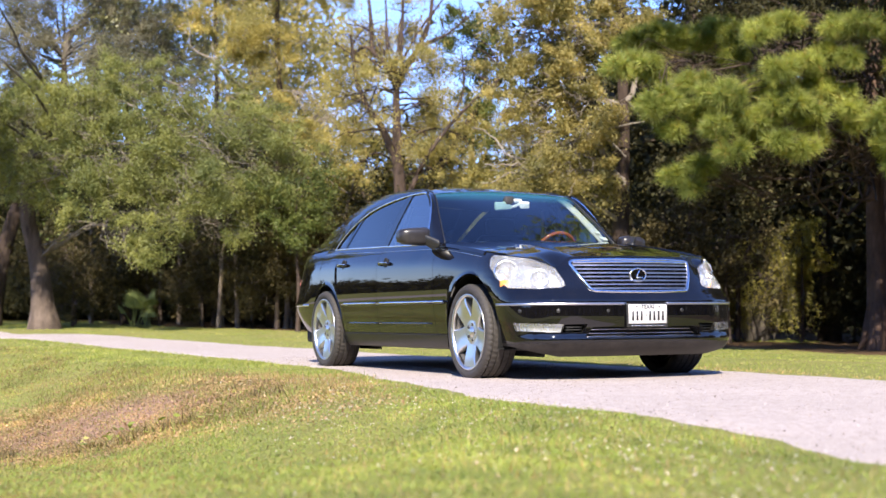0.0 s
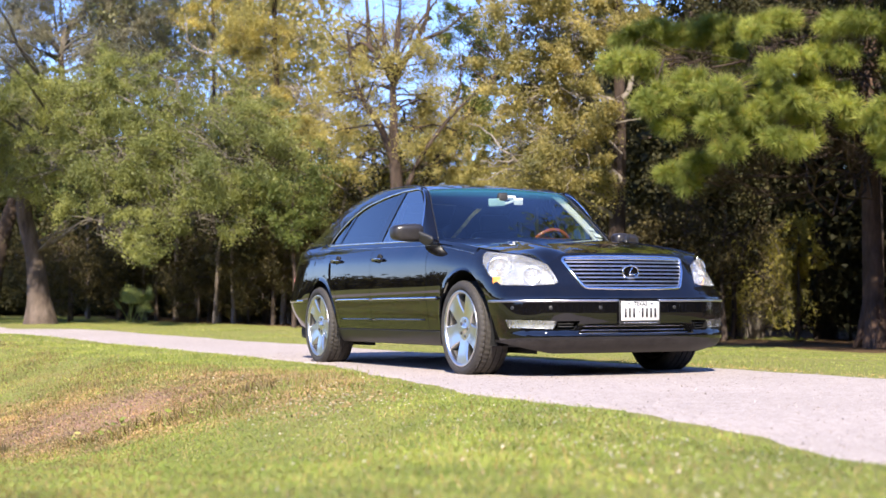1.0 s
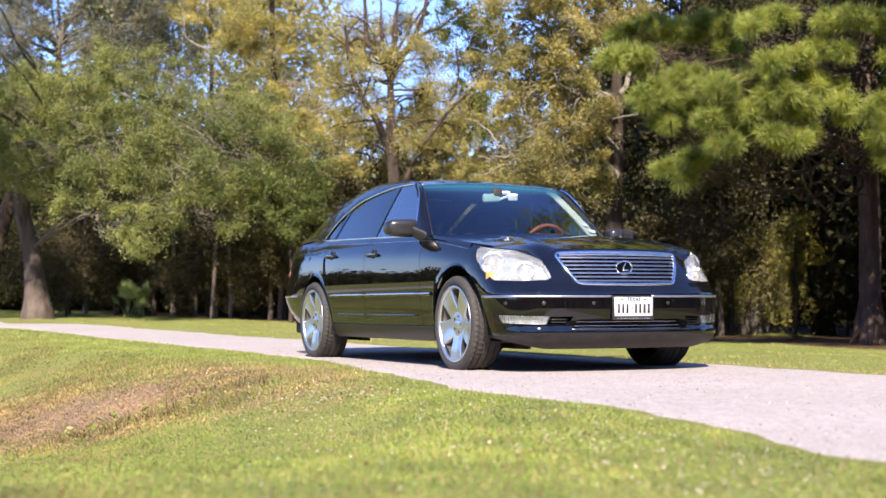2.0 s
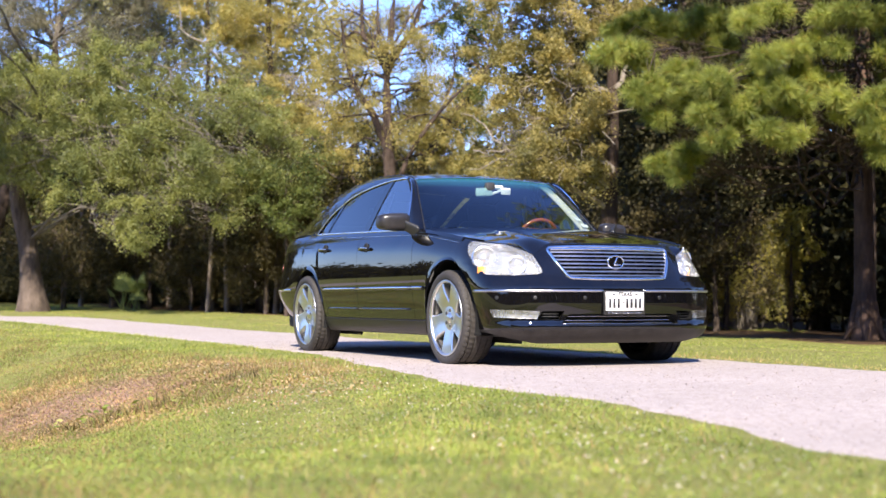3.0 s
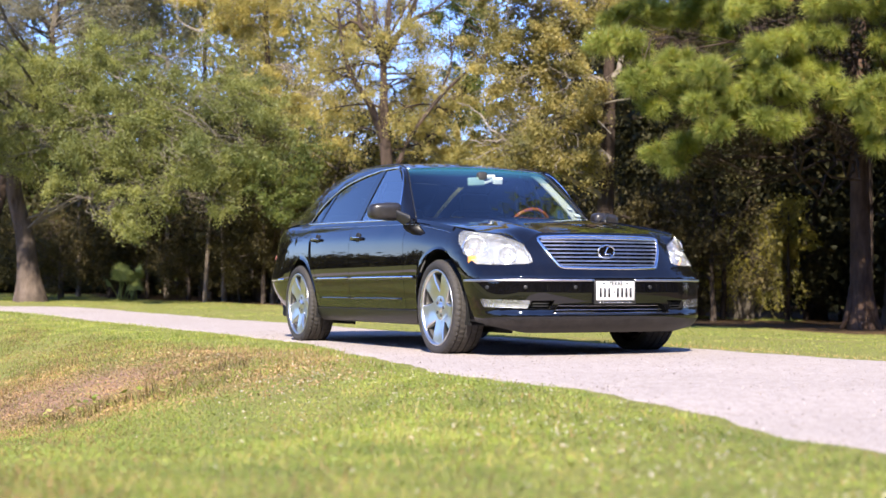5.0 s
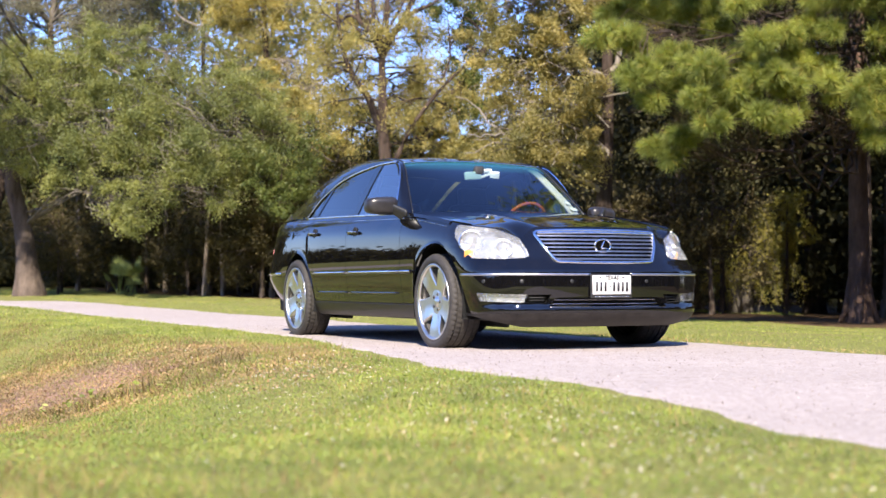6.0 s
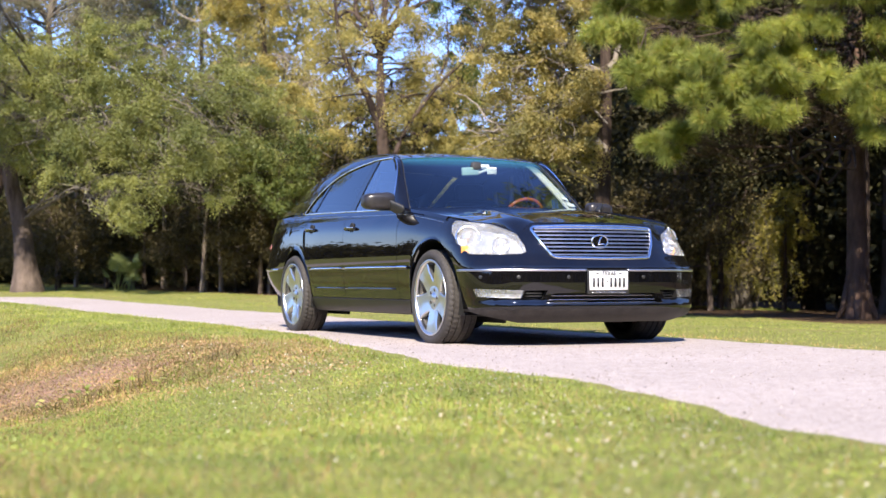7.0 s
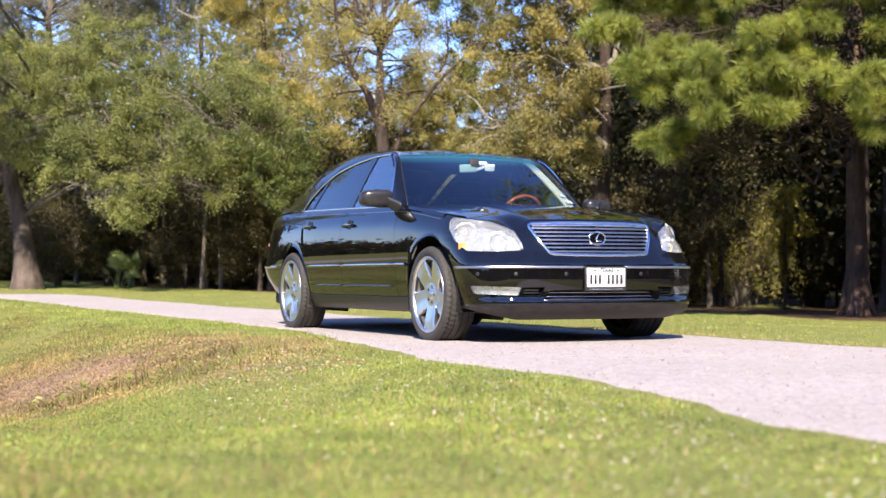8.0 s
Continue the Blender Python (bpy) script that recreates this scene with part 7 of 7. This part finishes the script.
def front_of_wood(x):
    return curve_at([(-60, 2.0), (-24, 2.2), (-16, 4.6), (-10, 7.4), (-4, 8.2), (4, 9.5), (30, 13)], x)


MAT_DULL = leaf_mat("dull_grass", [(0.0, (0.1, 0.1, 0.035)), (0.6, (0.235, 0.15, 0.075)), (1.0, (0.34, 0.235, 0.13))], 0.3, 0.7, vary=0.85)
green = "short bright green lawn grass"
blades(1, 200000, (0.2, 9.2, -6.3, -1.0), 0.03, 0.0045, MAT_GRASS, "grass", green, lambda x, y, r: ~in_ditch(x, y, r, 0.8))
blades(2, 135000, (-9.6, 1.5, -7.6, -0.1), 0.036, 0.007, MAT_GRASS, "grass", green, lambda x, y, r: ~in_ditch(x, y, r, 0.66))
blades(3, 66000, (-28.0, -8.4, -9.0, 0.2), 0.04, 0.014, MAT_GRASS, "grass", green)
blades(4, 130000, (-28.0, 8.0, -2.0, 10.0), 0.03, 0.009, MAT_GRASS, "grass", green, lambda x, y, r: (y > far_edge(x) - 0.04) & (y < front_of_wood(x) + r.normal(size=len(x)) * 0.2))
blades(17, 7000, (-16.6, -12.6, 10.9, 13.6), 0.06, 0.012, MAT_GRASS, "grass", "sunlit grass round the drooping bush", lambda x, y, r: (x + 14.6) ** 2 + (y - 12.2) ** 2 < 2.2, 0.5)
dry = "dry straw-coloured grass in the ditch"
blades(5, 105000, (-6.0, 2.2, -5.6, -1.9), 0.028, 0.007, MAT_DRY, "dry_grass", dry, lambda x, y, r: in_ditch(x, y, r, 0.9), 0.9)
blades(6, 11000, (-3.0, 8.0, -5.6, -1.6), 0.055, 0.005, MAT_DRY, "dry_grass", "scattered dry straw in the lawn")
blades(18, 30000, (-3.6, 2.4, -2.9, -0.9), 0.04, 0.006, MAT_DRY, "dry_grass", "tan dry grass between the ditch and the lane", lambda x, y, r: r.uniform(size=len(x)) < step(1.0, 0.3, ((x + 0.5) / 2.0) ** 2 + ((y + 2.0 + 0.12 * np.sin(x * 2.9)) / 0.62) ** 2 + 0.3 * np.sin(x * 4.3 + y * 3.0) * np.sin(y * 7.0)), 0.7)
blades(19, 500, (-2.4, 1.6, -3.0, -1.4), 0.11, 0.006, MAT_DRY, "weeds", "tall straw beside the ditch", lambda x, y, r: ((x + 0.4) / 1.8) ** 2 + ((y + 2.2) / 0.6) ** 2 < 1, 0.3)
blades(7, 260, (-3.5, 2.6, -4.6, -2.2), 0.14, 0.007, MAT_DRY, "weeds", "tall dry weeds in the ditch", lambda x, y, r: in_ditch(x, y, r, 1.0), 0.25)
blades(8, 16000, (-8.0, 8.0, -3.2, -0.8), 0.055, 0.006, MAT_GRASS, "weeds", "taller tufts along the lane's edge", lambda x, y, r: np.abs(y - near_edge(x) + 0.04) < 0.11 * r.uniform(size=len(x)), 0.4)

blades(9, 5200, (-1.2, 2.4, -5.6, -1.8), 0.1, 0.007, MAT_GRASS, "weeds", "leafy weeds on the lip of the ditch", lambda x, y, r: np.abs(x - (0.485 * y + 2.5) + 0.12 * np.sin(y * 7)) < 0.13, 0.5)
MAT_STRAW = leaf_mat("pale_straw", [(0.0, (0.32, 0.22, 0.11)), (0.6, (0.5, 0.37, 0.19)), (1.0, (0.62, 0.5, 0.3))], 0.35)
MAT_WEED = leaf_mat("brown_weed", [(0.0, (0.05, 0.035, 0.018)), (0.6, (0.16, 0.11, 0.055)), (1.0, (0.24, 0.22, 0.08))], 0.25)
blades(10, 14000, (-1.5, 2.5, -5.6, -1.6), 0.07, 0.008, MAT_WEED, "weeds", "brown weeds on the lip of the ditch", lambda x, y, r: np.abs(x - (0.485 * y + 2.35) + 0.2 * np.sin(y * 5) + 0.1 * np.sin(y * 13)) < 0.25 * r.uniform(size=len(x)), 0.7)

blades(11, 18000, (-1.5, 1.6, -5.6, -2.4), 0.1, 0.014, MAT_WEED, "weeds", "dark ragged weeds in the bottom of the ditch", lambda x, y, r: (np.abs(x - (0.485 * y + 2.0) + 0.25 * np.sin(y * 4.3) + 0.12 * np.sin(y * 11)) < 0.28 * r.uniform(size=len(x))) & (np.sin(y * 9.0 + 2 * np.sin(y * 3)) > -0.3), 0.8)

blades(12, 26000, (-5.5, 2.2, -5.5, -2.0), 0.042, 0.008, MAT_GRASS, "weeds", "green tufts among the dry grass of the ditch", lambda x, y, r: in_ditch(x, y, r, 1.0) & (np.sin(x * 5.1 + 2 * np.sin(y * 2.3)) * np.sin(y * 6.7 + 2 * np.sin(x * 3.1)) > 0.25), 0.6)
blades(13, 24000, (-5.5, 2.2, -5.5, -2.0), 0.035, 0.006, MAT_STRAW, "dry_grass", "pale straw tufts in the ditch", lambda x, y, r: in_ditch(x, y, r, 1.0) & (np.sin(x * 4.3 + 1 + 2 * np.sin(y * 2.9)) * np.sin(y * 5.9 + 2 * np.sin(x * 2.7)) > 0.1), 0.8)

blades(14, 16000, (-3.0, 9.0, 0.6, 2.4), 0.035, 0.009, MAT_STRAW, "dry_grass", "dry trampled fringe along the lane's far edge", lambda x, y, r: np.abs(y - far_edge(x) - 0.16) < 0.2 * r.uniform(size=len(x)), 0.8)


def clover(seed, n, box, size, height, material, name, label, where=None):
    """Small flat leaves or petals lying in the grass."""
    r = np.random.default_rng(seed)
    x, y = r.uniform(box[0], box[1], n), r.uniform(box[2], box[3], n)
    keep = y < near_edge(x) - 0.03
    if where is not None:
        keep &= where(x, y, r)
    x, y = x[keep], y[keep]
    c = np.stack([x, y, ground_z(x, y) + height * r.uniform(0.3, 1.2, len(x))], -1)
    a = unit(np.stack([r.normal(size=len(x)), r.normal(size=len(x)), r.normal(size=len(x)) * 0.35], -1))
    b = unit(np.cross(a, np.array([0.3, 0, 1.0]) + r.normal(size=c.shape) * 0.3))
    s = (size * r.uniform(0.6, 1.3, len(x)))[:, None]
    v = np.stack([c - a * s * 0.5, c + b * s * 0.36, c + a * s * 0.5, c - b * s * 0.36], 1).reshape(-1, 3)
    return tagged(new(name, raw_mesh(name, v, np.arange(len(v)).reshape(-1, 4), material)), label, "plants", kind="stuff")


MAT_CLOVER = leaf_mat("clover_leaf", [(0.0, (0.14, 0.19, 0.036)), (0.6, (0.22, 0.285, 0.06)), (1.0, (0.3, 0.345, 0.09))], 0.35)
MAT_PETAL = leaf_mat("pale_petal", [(0.0, (0.34, 0.3, 0.26)), (1.0, (0.62, 0.57, 0.54))], 0.2)


def drift(x, y, r):
    w = np.exp(-(((y + 2.75 + 0.12 * (x - 4)) / 0.55) ** 2)) * (0.35 + 0.65 * (np.sin(x * 2.7 + y * 1.3) * np.sin(y * 3.3 - x) > -0.1))
    return r.uniform(size=len(x)) < w


blades(16, 75000, (-12.0, 1.5, -4.6, -1.3), 0.04, 0.007, MAT_DULL, "dry_grass", "dull dry grass beyond the ditch", lambda x, y, r: r.uniform(size=len(x)) < step(-1.6, -2.6, y - 0.05 * x) * (0.3 + 0.7 * (np.sin(x * 1.3 + 1.3 * np.sin(y * 2.7)) * np.sin(y * 3.3 + x * 0.6) > -0.3)), 0.6)
# Dull dry blades, thickened here to put a lens-like corner darkening into the lawn.
blades(15, 72000, (1.5, 7.5, -5.6, -3.4), 0.035, 0.005, MAT_DULL, "dry_grass", "dull dry grass in the lawn, thickened to darken its corner", lambda x, y, r: r.uniform(size=len(x)) < step(0.0, 1.1, -2.2 - y - 0.33 * x) * (0.35 + 0.65 * (np.sin(x * 2.1 + 1.3 * np.sin(y * 1.7)) * np.sin(y * 2.9 + x) > -0.2)), 0.6)
clover(21, 46000, (1.2, 8.4, -5.6, -1.7), 0.012, 0.022, MAT_CLOVER, "clover", "low clover and broad weeds in the lawn", lambda x, y, r: ~in_ditch(x, y, r, 1.0))
clover(22, 5000, (1.0, 7.2, -4.6, -1.9), 0.0115, 0.03, MAT_PETAL, "petals", "small pale flowers and dry petals in the grass", drift)
clover(23, 260, (-0.8, 2.4, -2.6, -1.4), 0.012, 0.028, MAT_PETAL, "petals", "pale dry petals near the lane", None)
clover(25, 1500, (-1.4, 1.6, -5.4, -2.6), 0.05, 0.07, MAT_GRASS, "weeds", "broad-leaved weeds on the bank of the ditch", lambda x, y, r: (np.abs(x - (0.485 * y + 2.1) + 0.2 * np.sin(y * 5)) < 0.22) & (np.sin(y * 7.0 + np.sin(x * 5)) > 0.1))
clover(24, 30000, (-6.0, 3.0, -5.2, -2.2), 0.018, 0.028, MAT_DRY, "dead_leaves", "brown dead leaves in the ditch", lambda x, y, r: in_ditch(x, y, r, 1.0))


def grit(seed, n):
    """Loose grit and small stones on the lane."""
    r = np.random.default_rng(seed)
    x = r.uniform(-5.5, 8.0, n)
    y = near_edge(x) + (far_edge(x) - near_edge(x)) * r.uniform(0.01, 0.99, n)
    s = (0.006 * r.uniform(0, 1.0, n) ** 4 + 0.002)[:, None]
    c = np.stack([x, y, ground_z(x, y) + 0.0125], -1)
    a = r.uniform(0, 6.283, n)
    corners = [np.stack([np.cos(a + k), np.sin(a + k), np.full(n, -0.3)], -1) * r.uniform(0.7, 1.3, (n, 1)) for k in (0.0, 2.1, 4.2)]
    v = np.stack([c + q * s for q in corners] + [c + np.stack([np.zeros(n), np.zeros(n), np.ones(n)], -1) * s * 0.9], 1).reshape(-1, 3)
    k = np.arange(n)[:, None] * 4
    f = np.concatenate([k + np.array([[0, 1, 3]]), k + np.array([[1, 2, 3]]), k + np.array([[2, 0, 3]])])
    m, nn, l, b = mat("grit", (0.4, 0.35, 0.33), 0.9, 0.0, 0.2)
    geo = nn.new("ShaderNodeNewGeometry")
    l.new(ramp(nn, l, geo.outputs["Random Per Island"], [(0.0, (0.1, 0.08, 0.07)), (0.6, (0.22, 0.19, 0.18)), (1.0, (0.36, 0.33, 0.32))]), b.inputs["Base Color"])
    tagged(new("grit", raw_mesh("grit", v, f, m)), "loose pale grit and small stones on the lane", "gravel", kind="stuff")


grit(31, 9000)
